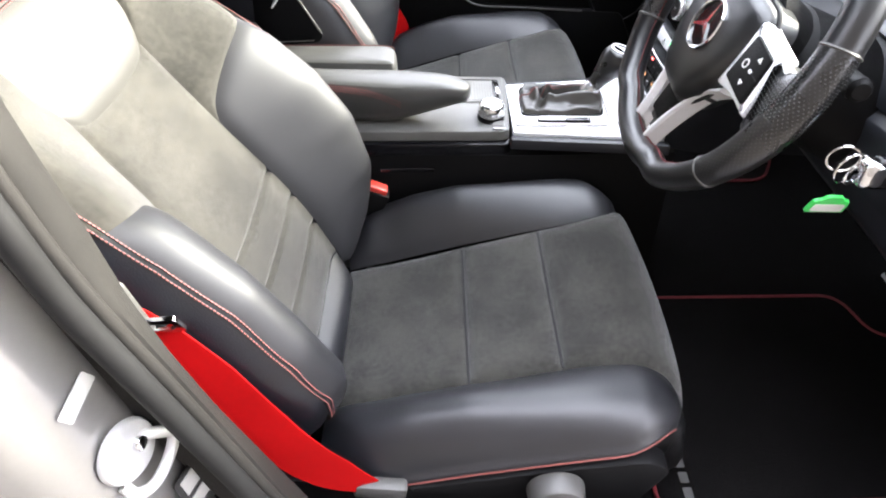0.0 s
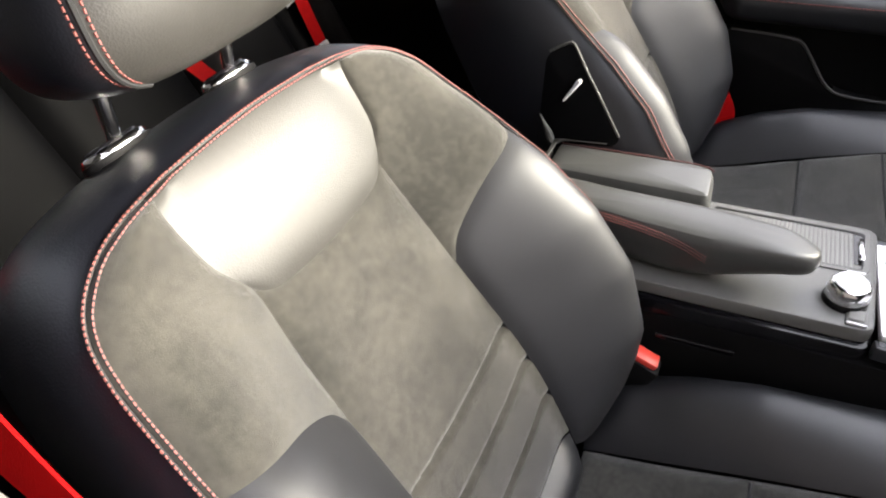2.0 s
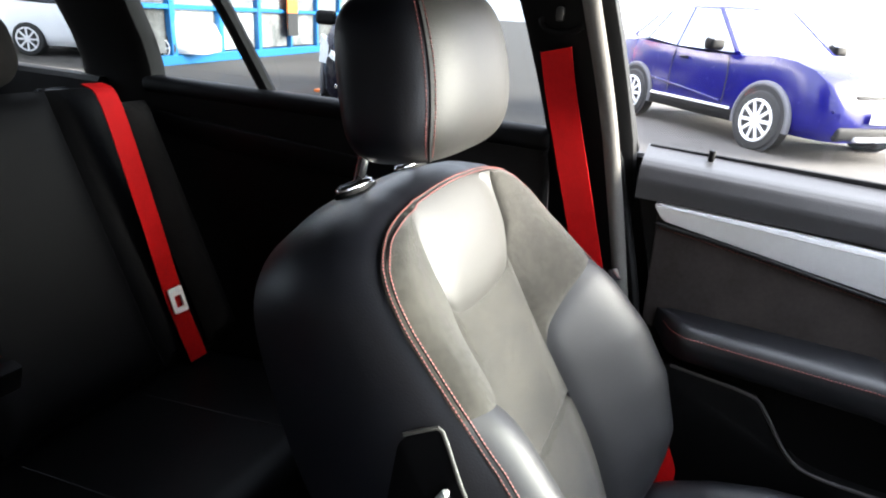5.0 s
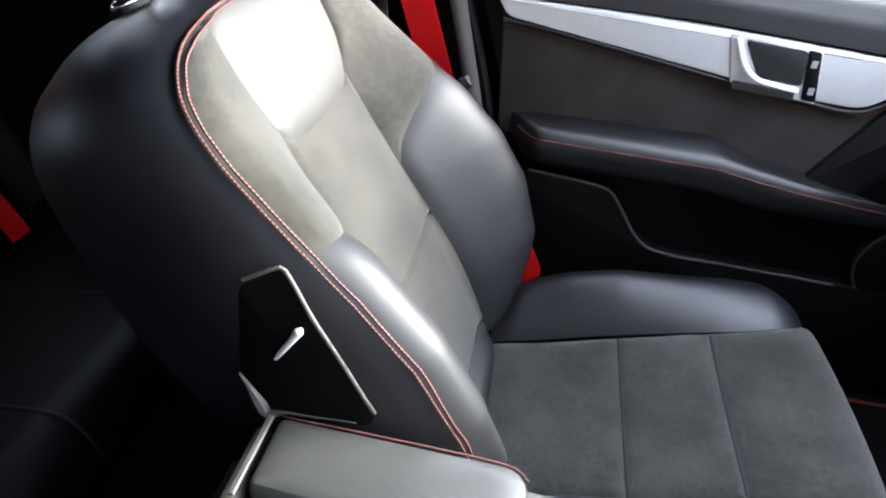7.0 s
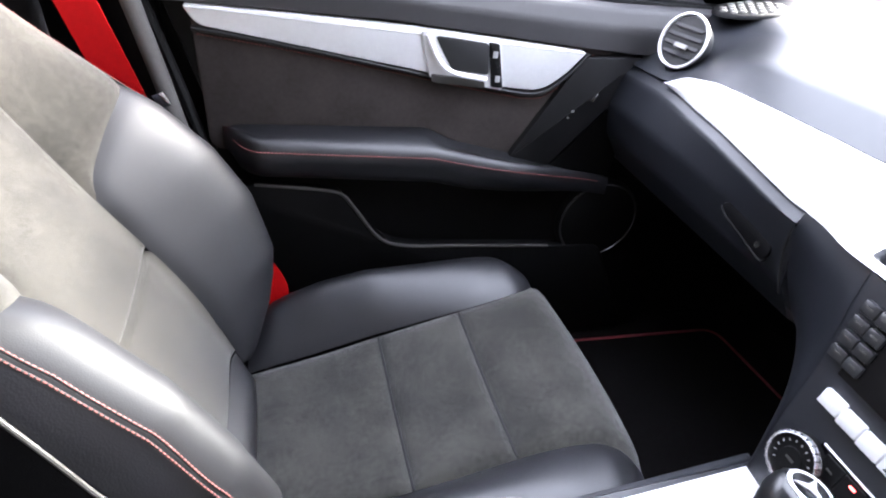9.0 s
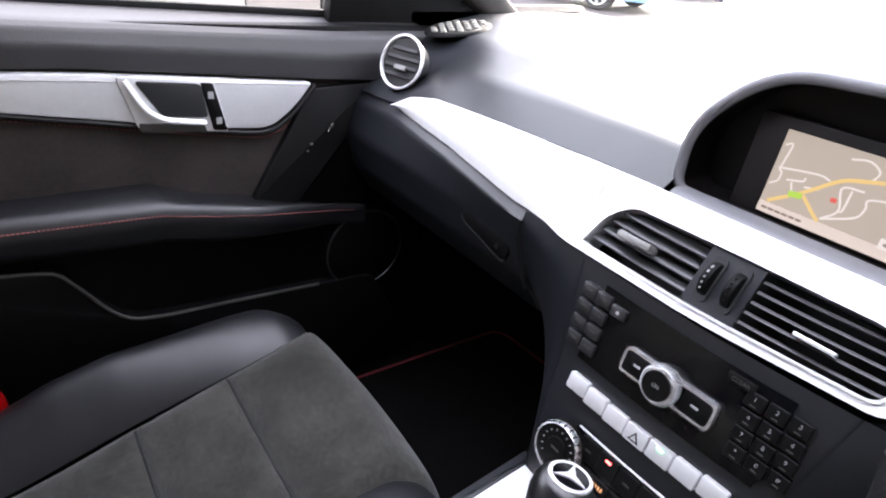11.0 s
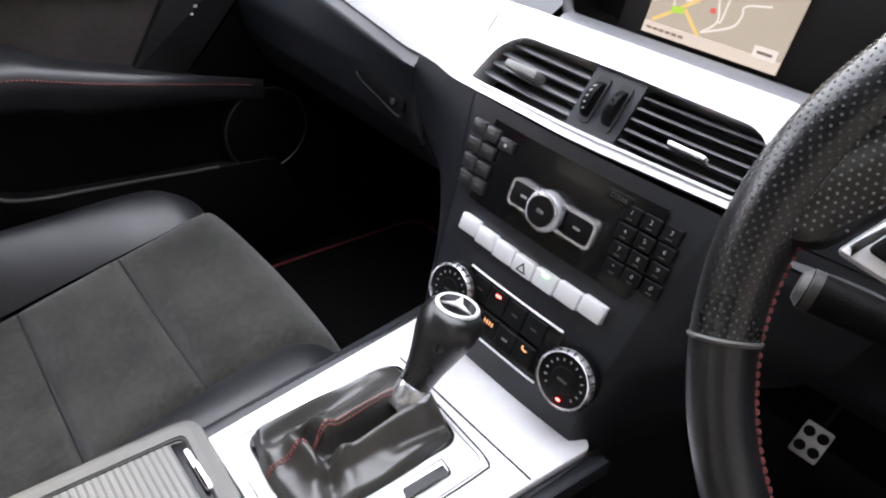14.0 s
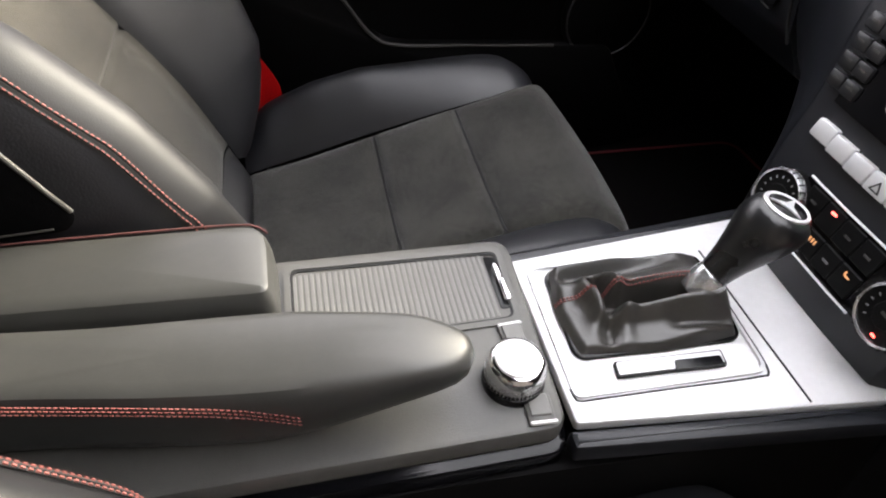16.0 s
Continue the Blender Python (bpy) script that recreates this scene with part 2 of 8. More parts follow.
def lerp_table(tab):
    xs, ys = [a for a, _ in tab], [b for _, b in tab]
    return lambda x: float(np.interp(x, xs, ys))


def smooth(x):
    x = min(1.0, max(0.0, x))
    return x * x * (3 - 2 * x)


def tube(pts, r, n=10, closed=False, bm=None, flat=1.0):
    """A round (or flattened) tube along points."""
    P = [Vector(p) for p in pts]
    bm = bm or bmesh.new()
    rings = []
    side = None
    for i, p in enumerate(P):
        a = P[i - 1] if (i > 0 or closed) else p
        b = P[(i + 1) % len(P)] if (i + 1 < len(P) or closed) else p
        t = (b - a).normalized()
        if side is None:
            side = t.orthogonal().normalized()
        side = (side - t * side.dot(t)).normalized()
        up = t.cross(side)
        rr = r[i] if isinstance(r, (list, tuple)) else r
        rings.append([bm.verts.new(p + (side * math.cos(2 * math.pi * k / n) + up * math.sin(2 * math.pi * k / n) * flat) * rr) for k in range(n)])
    for j in range(len(rings) if closed else len(rings) - 1):
        A, B = rings[j], rings[(j + 1) % len(rings)]
        off = 0
        if closed and j == len(rings) - 1:
            off = min(range(n), key=lambda o: (A[0].co - B[o].co).length)
        for k in range(n):
            bm.faces.new((A[k], A[(k + 1) % n], B[(k + 1 + off) % n], B[(k + off) % n]))
    if not closed:
        bm.faces.new(rings[0][::-1])
        bm.faces.new(rings[-1])
    return bm


def round_poly(pts, r, n=5):
    """2-D polygon with rounded corners (r a number or one per corner)."""
    out = []
    k = len(pts)
    for i in range(k):
        p = Vector(pts[i])
        a, b = Vector(pts[i - 1]) - p, Vector(pts[(i + 1) % k]) - p
        rr = r[i] if isinstance(r, (list, tuple)) else r
        d = min(rr, a.length * 0.48, b.length * 0.48)
        s, e = p + a.normalized() * d, p + b.normalized() * d
        for j in range(n + 1):
            t = j / n
            out.append(s * (1 - t) ** 2 + p * 2 * t * (1 - t) + e * t * t)
    return out


def slab(poly, depth, m=None, bevel=0.0, bm=None, hole=None):
    """A 2-D outline (x, y) made a plate from z = 0 to depth with softened upper edge; m places it."""
    own = bmesh.new()
    c = sum((Vector(p) for p in poly), Vector((0, 0))) / len(poly)

    def inset(q, d):
        n = len(q)
        res = []
        for i in range(n):
            a, b = Vector(q[i - 1]), Vector(q[(i + 1) % n])
            t = (b - a)
            t = t.normalized() if t.length else Vector((1, 0))
            nn = Vector((-t.y, t.x))
            if nn.dot(c - Vector(q[i])) < 0:
                nn = -nn
            res.append(Vector(q[i]) + nn * d)
        return res
    rings = [[Vector((*p, 0)) for p in poly]]
    if bevel:
        rings.append([Vector((*p, depth - bevel)) for p in poly])
        rings.append([Vector((*p, depth - bevel * 0.3)) for p in inset(poly, bevel * 0.3)])
        rings.append([Vector((*p, depth)) for p in inset(poly, bevel)])
    else:
        rings.append([Vector((*p, depth)) for p in poly])
    loft(rings, True, True, own)
    if m is not None:
        bmesh.ops.transform(own, matrix=m, verts=own.verts)
    if bm is None:
        return own
    me = bpy.data.meshes.new("tmp")
    own.to_mesh(me)
    own.free()
    bm.from_mesh(me)
    bpy.data.meshes.remove(me)
    return bm


def frame_ring(poly_out, poly_in, depth, m=None):
    """A flat ring between two outlines of equal count, with thickness."""
    bm = bmesh.new()
    n = len(poly_out)
    R = [[bm.verts.new((*p, z)) for p in q] for q, z in ((poly_out, 0), (poly_out, depth), (poly_in, depth), (poly_in, 0))]
    for a in range(4):
        A, B = R[a], R[(a + 1) % 4]
        for i in range(n):
            k = (i + 1) % n
            bm.faces.new((A[i], A[k], B[k], B[i]))
    if m is not None:
        bmesh.ops.transform(bm, matrix=m, verts=bm.verts)
    return bm


def axes(o, ex, ey, ez=None):
    """A pose with its axes along ex, ey (and their cross product)."""
    ex = Vector(ex).normalized()
    ey = Vector(ey)
    ey = (ey - ex * ex.dot(ey)).normalized()
    ez = ex.cross(ey)
    return Matrix(((ex.x, ey.x, ez.x, o[0]), (ex.y, ey.y, ez.y, o[1]), (ex.z, ey.z, ez.z, o[2]), (0, 0, 0, 1)))


def stitches(pts, up, gap=0.0055, length=0.0036, width=0.0011, lift=0.0008):
    """Short thread stitches along a line of points; up: normal per point."""
    P = [Vector(p) for p in pts]
    acc = [0.0]
    for a, b in zip(P, P[1:]):
        acc.append(acc[-1] + (b - a).length)
    n = max(2, int(acc[-1] / gap))
    verts, faces = [], []
    j = 0
    for i in range(n):
        d = (i + 0.5) * gap
        while j < len(acc) - 2 and acc[j + 1] < d:
            j += 1
        if j + 1 >= len(P):
            break
        f = min(1, (d - acc[j]) / max(1e-9, acc[j + 1] - acc[j]))
        p = P[j].lerp(P[j + 1], f)
        t = (P[j + 1] - P[j]).normalized()
        u = Vector(up[j]).lerp(Vector(up[j + 1]), f).normalized()
        s = t.cross(u).normalized()
        p = p + u * lift
        b = len(verts)
        for a, w, h in ((-1, -1, -1), (-1, 1, -1), (1, 1, -1), (1, -1, -1), (-.6, -.7, 1), (-.6, .7, 1), (.6, .7, 1), (.6, -.7, 1)):
            verts.append(p + t * (a * length / 2) + s * (w * width) + u * (h * width))
        for q in ((0, 1, 5, 4), (1, 2, 6, 5), (2, 3, 7, 6), (3, 0, 4, 7), (4, 5, 6, 7)):
            faces.append(tuple(b + k for k in q))
    me = bpy.data.meshes.new("stitches")
    me.from_pydata([tuple(v) for v in verts], [], faces)
    return me

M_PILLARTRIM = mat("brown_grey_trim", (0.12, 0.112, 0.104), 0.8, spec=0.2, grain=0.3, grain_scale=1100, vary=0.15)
# ---- car shell: floor, roof, pillars, sills ----
def structure(name, bm, material, label, sharp=35.0):
    return tagged(part(name, bm, material, None, label, sharp=sharp), category=name.split("_")[0], kind="structure")


structure("floor", box((3.1, 1.50, 0.04), 0.005, 1, pose(-0.55, 0, 0.29)), M_CARPET, "black carpeted car floor")
structure("bulkhead", box((0.04, 1.52, 0.86), 0.005, 1, pose(1.02, 0, 0.60)), M_PLASTIC, "dark front bulkhead under the windscreen")
for s in (1, -1):
    structure("kick_panel", box((0.46, 0.04, 0.76), 0.01, 1, pose(0.81, s * 0.765, 0.66)), M_PLASTIC, "black trim at the side of the footwell")
structure("jamb", box((0.16, 0.03, 0.74), 0.006, 1, pose(-0.262, 0.795, 0.665)), M_PLASTIC, "black door jamb behind the passenger door")
# unseen wall, added to hold back skylight from the driver's side
structure("wall_yard", box((9.0, 0.3, 4.6), 0, 1, pose(-2.6, -2.6, 2.3)), mat("light_block_dark", (0.035, 0.032, 0.03), 0.9, vary=0.3, vary_scale=3), "unseen dark wall added to block light from the driver's side")
structure("tailgate", box((0.05, 1.44, 0.80), 0.01, 1, pose(-2.20, 0, 0.62)), M_PLASTIC, "dark inner face of the closed tailgate")


def roof_pt(p, t):
    y = (p - 0.5) * 1.24
    x = 0.08 - 2.16 * t
    z = 1.405 - 0.05 * (2 * p - 1) ** 2 - 0.05 * max(0, t - 0.72) / 0.28 - 0.02 * max(0, 0.2 - t) / 0.2
    return Vector((x, y, z))


def thick_sheet(fn, nu, nv, d):
    bm = grid(fn, nu, nv)
    bmesh.ops.solidify(bm, geom=bm.faces[:], thickness=d)
    return bm


structure("ceiling", thick_sheet(roof_pt, 16, 24, 0.03), M_HEADLINER, "dark fabric headliner under the roof")


def pillar(name, pts, w, d, material, label):
    """A padded bar along points, wide in the car's length."""
    P = curve_pts(pts, 14)
    rings = []
    for i, q in enumerate(P):
        ring = []
        for k in range(16):
            a = 2 * math.pi * k / 16
            ring.append(q + Vector((w * math.copysign(abs(math.cos(a)) ** 0.6, math.cos(a)), d * math.copysign(abs(math.sin(a)) ** 0.6, math.sin(a)), 0)))
        rings.append(ring)
    return structure(name, loft(rings), material, label)


for s, side in ((1, "passenger"), (-1, "driver")):
    # A pillar, B pillar, C pillar, D pillar, roof rail
    pillar("pillar_front", [(0.80, s * 0.76, 1.02), (0.50, s * 0.695, 1.20), (0.10, s * 0.615, 1.375)], 0.052, 0.03, M_PILLARTRIM, "brown-grey windscreen pillar trim")
    pillar("pillar_centre", [(-0.345 - (0.08 if s < 0 else 0), s * 0.755, 0.30), (-0.34 - (0.08 if s < 0 else 0), s * 0.765, 0.75), (-0.345 - (0.08 if s < 0 else 0), s * 0.755, 1.0), (-0.385 - (0.07 if s < 0 else 0), s * 0.69, 1.20), (-0.43 - (0.05 if s < 0 else 0), s * 0.615, 1.37)], 0.075, 0.025, M_PLASTIC, "black plastic centre pillar trim")
    pillar("pillar_rear", [(-1.47, s * 0.76, 0.60), (-1.45, s * 0.75, 1.04), (-1.43, s * 0.69, 1.20), (-1.415, s * 0.615, 1.36)], 0.116, 0.035, M_RUBBER, "black rear quarter pillar trim")
    pillar("pillar_tail", [(-2.06, s * 0.72, 0.60), (-2.02, s * 0.70, 1.05), (-1.93, s * 0.665, 1.18), (-1.80, s * 0.64, 1.265), (-1.60, s * 0.63, 1.36)], 0.10, 0.05, M_RUBBER, "black tail pillar trim")
    pillar_rail = tube(curve_pts([(0.20, s * 0.615, 1.372), (-0.4, s * 0.625, 1.385), (-1.4, s * 0.615, 1.37), (-2.05, s * 0.58, 1.32)], 24), 0.035, 12)
    structure("roof_rail", pillar_rail, M_HEADLINER, "dark roof rail trim over the doors")
    # rear door with its upper edge
    rd = thing("rear_door", "closed rear car door with black inner trim and a dark band", "car door", "car doors")
    prof = [(-1.36, 0.33), (-0.42, 0.33), (-0.42, 1.03), (-1.36, 1.045)]
    m = axes((0, s * 0.72, 0), (1, 0, 0), (0, 0, 1))
    if s > 0:
        m = m @ Matrix.Translation((0, 0, -0.09))
    part("door_shell", slab(round_poly(prof, 0.02), 0.09, m, 0.004), M_FABRIC, rd, "black door trim panel")
    part("trim_strip", box((0.86, 0.012, 0.05), 0.005, 2, pose(-0.90, s * 0.715, 0.945, 0, 3, 0)), M_PLASTIC, rd, "dark grey trim strip")
    part("window_sill", box((0.95, 0.05, 0.04), 0.015, 3, pose(-0.89, s * 0.74, 1.045)), M_PLASTIC, rd, "black padded window sill")
    part("divider_bar", tube([(-1.03, s * 0.755, 1.05), (-1.085, s * 0.70, 1.21), (-1.135, s * 0.63, 1.37)], 0.016, 8), M_PLASTIC, rd, "black window divider bar")
    part("window_pane", thick_sheet(lambda p, t: Vector((-0.43 - 0.96 * p + (-0.06) * t, s * (0.765 - 0.14 * t * t - 0.02 * t), 1.045 + 0.32 * t)), 6, 6, 0.004), M_TINT, rd, "tinted side window glass")
    # cargo side wall and glass
    structure("cargo_wall", box((0.72, 0.06, 0.82), 0.01, 1, pose(-1.82, s * 0.72, 0.64)), M_PLASTIC, "black load bay side trim")
    structure("window_cargo", thick_sheet(lambda p, t: Vector((-1.50 - 0.58 * p, s * (0.75 - 0.13 * t), 1.05 + 0.29 * t)), 4, 4, 0.004), M_TINT, "tinted load bay side window")
structure("window_rear", thick_sheet(lambda p, t: Vector((-2.20 + 0.20 * t, (p - 0.5) * (1.36 - 0.18 * t), 1.03 + 0.31 * t)), 4, 4, 0.004), M_TINT, "tinted rear window")
structure("windscreen", thick_sheet(lambda p, t: Vector((1.00 - 0.92 * t + 0.05 * (1 - (2 * p - 1) ** 2), (p - 0.5) * (1.50 - 0.26 * t), 1.045 + 0.33 * t)), 10, 6, 0.005), M_GLASS, "clear windscreen")
# door opening beside the driver: sill, painted pillar foot, rubber seal
structure("sill", box((1.40, 0.14, 0.13), 0.03, 3, pose(0.33, -0.80, 0.34)), M_PAINT, "grey painted door sill")
structure("sill_trim", box((1.36, 0.07, 0.05), 0.015, 2, pose(0.33, -0.715, 0.365)), M_PLASTIC, "black plastic sill cover")


def foot(p, t):
    """Painted face of the driver's centre pillar, from its inner to its outer edge."""
    z = 0.36 + 0.80 * t
    lean = -0.10 * max(0, z - 0.95) / 0.25
    y = [-0.722, -0.735, -0.770, -0.808, -0.826, -0.838][min(5, int(p * 5 + 0.001))]
    x = [-0.262, -0.252, -0.262, -0.272, -0.292, -0.350][min(5, int(p * 5 + 0.001))] - 0.13 * (z - 0.36) * 0.9
    return Vector((x - 0.012, y - lean * 0.6, z))


structure("pillar_foot", grid(foot, 5, 16), M_PAINT, "grey painted face of the centre pillar in the door opening", 60)
face_x = lerp_table([(0.43, -0.165), (0.557, -0.200), (0.645, -0.226), (0.735, -0.252), (0.826, -0.272), (0.90, -0.283), (0.97, -0.287), (1.04, -0.294), (1.10, -0.298), (1.25, -0.36)])
line_x = lerp_table([(0.43, -0.165), (0.525, -0.190), (0.63, -0.216), (0.734, -0.239), (0.87, -0.270), (0.94, -0.286), (1.0, -0.294), (1.06, -0.296), (1.25, -0.36)])
PZ = [0.43 + 0.80 * k / 40 for k in range(41)]


def lean_in(z):
    return 0.35 * max(0.0, z - 1.08)


structure("door_seal", tube(curve_pts([(0.30, -0.748, 0.405), (0.02, -0.748, 0.405), (-0.10, -0.755, 0.41), (-0.150, -0.764, 0.425)] + [(line_x(z) - 0.004, -0.764 + lean_in(z), z) for z in PZ[2::4]], 70), 0.0105, 18), M_RUBBER, "black rubber door seal")
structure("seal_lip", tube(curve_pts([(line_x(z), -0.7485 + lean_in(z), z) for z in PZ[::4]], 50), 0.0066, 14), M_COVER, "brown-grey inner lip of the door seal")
rings = []
for z in PZ:
    a, b, c = face_x(z), line_x(z), lean_in(z)
    rings.append([Vector((x, y + c, z)) for x, y in ((a - 0.07, -0.708), (a - 0.006, -0.7085), (a - 0.0015, -0.7105), (a, -0.7145), (a * 0.5 + b * 0.5 + 0.0015, -0.726), (b + 0.001, -0.736), (b - 0.002, -0.7395), (b - 0.07, -0.7395))])
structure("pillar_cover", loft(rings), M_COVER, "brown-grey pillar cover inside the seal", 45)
# highlight on the cover's rounded edge, drawn as a paler tube
structure("cover_edge", tube(curve_pts([(face_x(z) - 0.026, -0.7045 + lean_in(z), z) for z in PZ[26::3]], 30), 0.0048, 10), M_PILLARTRIM, "rear edge of the pillar cover with a painted highlight")
M_STICKER = mat("white_sticker", (0.42, 0.42, 0.41), 0.5, vary=0.08)
M_ZINC = mat("pale_zinc", (0.50, 0.50, 0.50), 0.3, metal=0.4, vary=0.08)
PX, PU = Vector((0.31, 0.95, 0.0)), Vector((-0.12, 0, 1))
st = thing("door_striker", "pale metal door striker with loop on the painted pillar", "striker")
sm = axes((-0.316, -0.768, 0.758), PX, PU)
part("base_plate", cyl(0.031, 0.029, 0.008, 36, sm @ pose(0, 0, 0.004), bevel=0.002), M_ZINC, st, "round pale base plate")
part("loop", tube(curve_pts([sm @ Vector(v) for v in ((0.014, 0.004, 0.004), (0.026, -0.006, 0.014), (0.034, -0.018, 0.018), (0.022, -0.032, 0.018), (-0.002, -0.042, 0.016), (-0.020, -0.036, 0.012), (-0.022, -0.022, 0.004))], 30), 0.0056, 12), M_ZINC, st, "bent steel loop")
part("bolt_cap", cyl(0.008, 0.007, 0.006, 20, sm @ pose(0.010, 0.0, 0.010), bevel=0.0015), M_CHROME, st)
lb = thing("pillar_sticker", "small plain white sticker on the painted pillar", "sticker")
part("sheet", slab(round_poly([(-0.008, -0.020), (0.008, -0.020), (0.008, 0.020), (-0.008, 0.020)], 0.002), 0.001, axes((-0.329, -0.766, 0.840), PX, PU) @ pose(0, 0, 0.004, 0, 0, -68)), M_STICKER, lb)
ip = thing("pillar_label", "black and white printed information label on the pillar", "label")
lm = axes((-0.292, -0.7335, 0.639), PX, PU) @ pose(0, 0, 0.005)
part("sheet", slab(round_poly([(-0.03, -0.035), (0.03, -0.035), (0.03, 0.035), (-0.03, 0.035)], 0.004), 0.001, lm), M_BLACKPRINT, ip)
for a, b, w, h in ((-0.014, 0.018, 0.020, 0.022), (0.014, 0.02, 0.016, 0.018), (-0.014, -0.010, 0.022, 0.018), (0.014, -0.008, 0.018, 0.006), (0.010, -0.020, 0.026, 0.005)):
    part("print_bar", box((w, h, 0.001), 0, 1, lm @ pose(a, b, 0.0016)), M_STICKER, ip)

# ---- front seats ----
RECLINE = radians(26.5)
UPV = Vector((-math.sin(RECLINE), 0, math.cos(RECLINE)))
NRM = Vector((math.cos(RECLINE), 0, math.sin(RECLINE)))
BACK_O = Vector((-0.205, 0, 0.50))
RIM = [(0.172, -0.03), (0.214, 0.02), (0.250, 0.09), (0.269, 0.18), (0.265, 0.27), (0.257, 0.36), (0.247, 0.42), (0.239, 0.466), (0.230, 0.509), (0.219, 0.541), (0.200, 0.565), (0.168, 0.585), (0.122, 0.597), (0.07, 0.603), (0.0, 0.606)]
TOP = [1.0]  # stretch of the upper back: the driver's is a little shorter
rim_w = lerp_table([(-0.03, 0.172), (0.02, 0.214), (0.09, 0.250), (0.18, 0.269), (0.27, 0.265), (0.36, 0.257), (0.42, 0.247), (0.466, 0.239), (0.509, 0.230), (0.541, 0.219), (0.565, 0.200), (0.585, 0.168), (0.597, 0.122), (0.606, 0.09)])
wing_h = lerp_table([(-0.05, -0.015), (-0.03, -0.004), (0.0, 0.024), (0.03, 0.054), (0.065, 0.080), (0.10, 0.100), (0.19, 0.114), (0.28, 0.108), (0.36, 0.086), (0.43, 0.058), (0.50, 0.032), (0.56, 0.016), (0.62, 0.004)])


def back_depth(u, s):
    w = rim_w(s)
    k = smooth((abs(u) - 0.095) / max(0.02, w - 0.02 - 0.095))
    edge = max(0.0, (abs(u) - (w - 0.03)) / 0.03)
    x = min(1.0, max(0.0, (abs(u) - 0.112) / max(0.02, w - 0.112)))
    pad = 0.013 * (wing_h(s) / 0.11) * math.sin(math.pi * x ** 0.8) if s > -0.02 else 0.0
    lumbar = 0.010 * math.exp(-((s - 0.17) / 0.10) ** 2) * math.cos(min(1.5, abs(u) * 9))
    return wing_h(s) * k - 0.010 * min(1.0, edge) ** 2 + lumbar + max(0.0, pad)


def up_s(s):
    return s if s < 0.43 else 0.43 + (s - 0.43) * TOP[0]


def back_pt(u, s, off=0.0):
    return BACK_O + Vector((0, u, 0)) + UPV * up_s(s) + NRM * (back_depth(u, s) + off)


def puffed(dist, high=0.006, low=-0.004, run=0.012):
    return low + (high - low) * (1 - math.exp(-max(0.0, dist) / run))


def coons(L, R, B, T):
    def f(p, t):
        c00, c10, c01, c11 = L(0), R(0), L(1), R(1)
        return (B(p) * (1 - t) + T(p) * t + L(t) * (1 - p) + R(t) * p
                - (c00 * (1 - p) * (1 - t) + c10 * p * (1 - t) + c01 * (1 - p) * t + c11 * p * t))
    return f


def panel(L, R, B, T, nu, nv, point, high=0.006, seams=(), seam_depth=0.006, run=0.012):
    """A padded panel over a base surface, sunk along its edges and cross seams."""
    f = coons(L, R, B, T)
    wu = (f(0, 0.5) - f(1, 0.5)).length
    wt_ = (f(0.5, 0) - f(0.5, 1)).length

    def fn(p, t):
        q = f(p, t)
        off = -0.004 + (high + 0.004) * (1 - math.exp(-min(p, 1 - p) * wu / run)) * (1 - math.exp(-min(t, 1 - t) * wt_ / run))
        for sm in seams:
            off -= seam_depth * math.exp(-((q.y - sm) / 0.0038) ** 2)
        return point(q.x, q.y, off)
    return grid(fn, nu, nv)


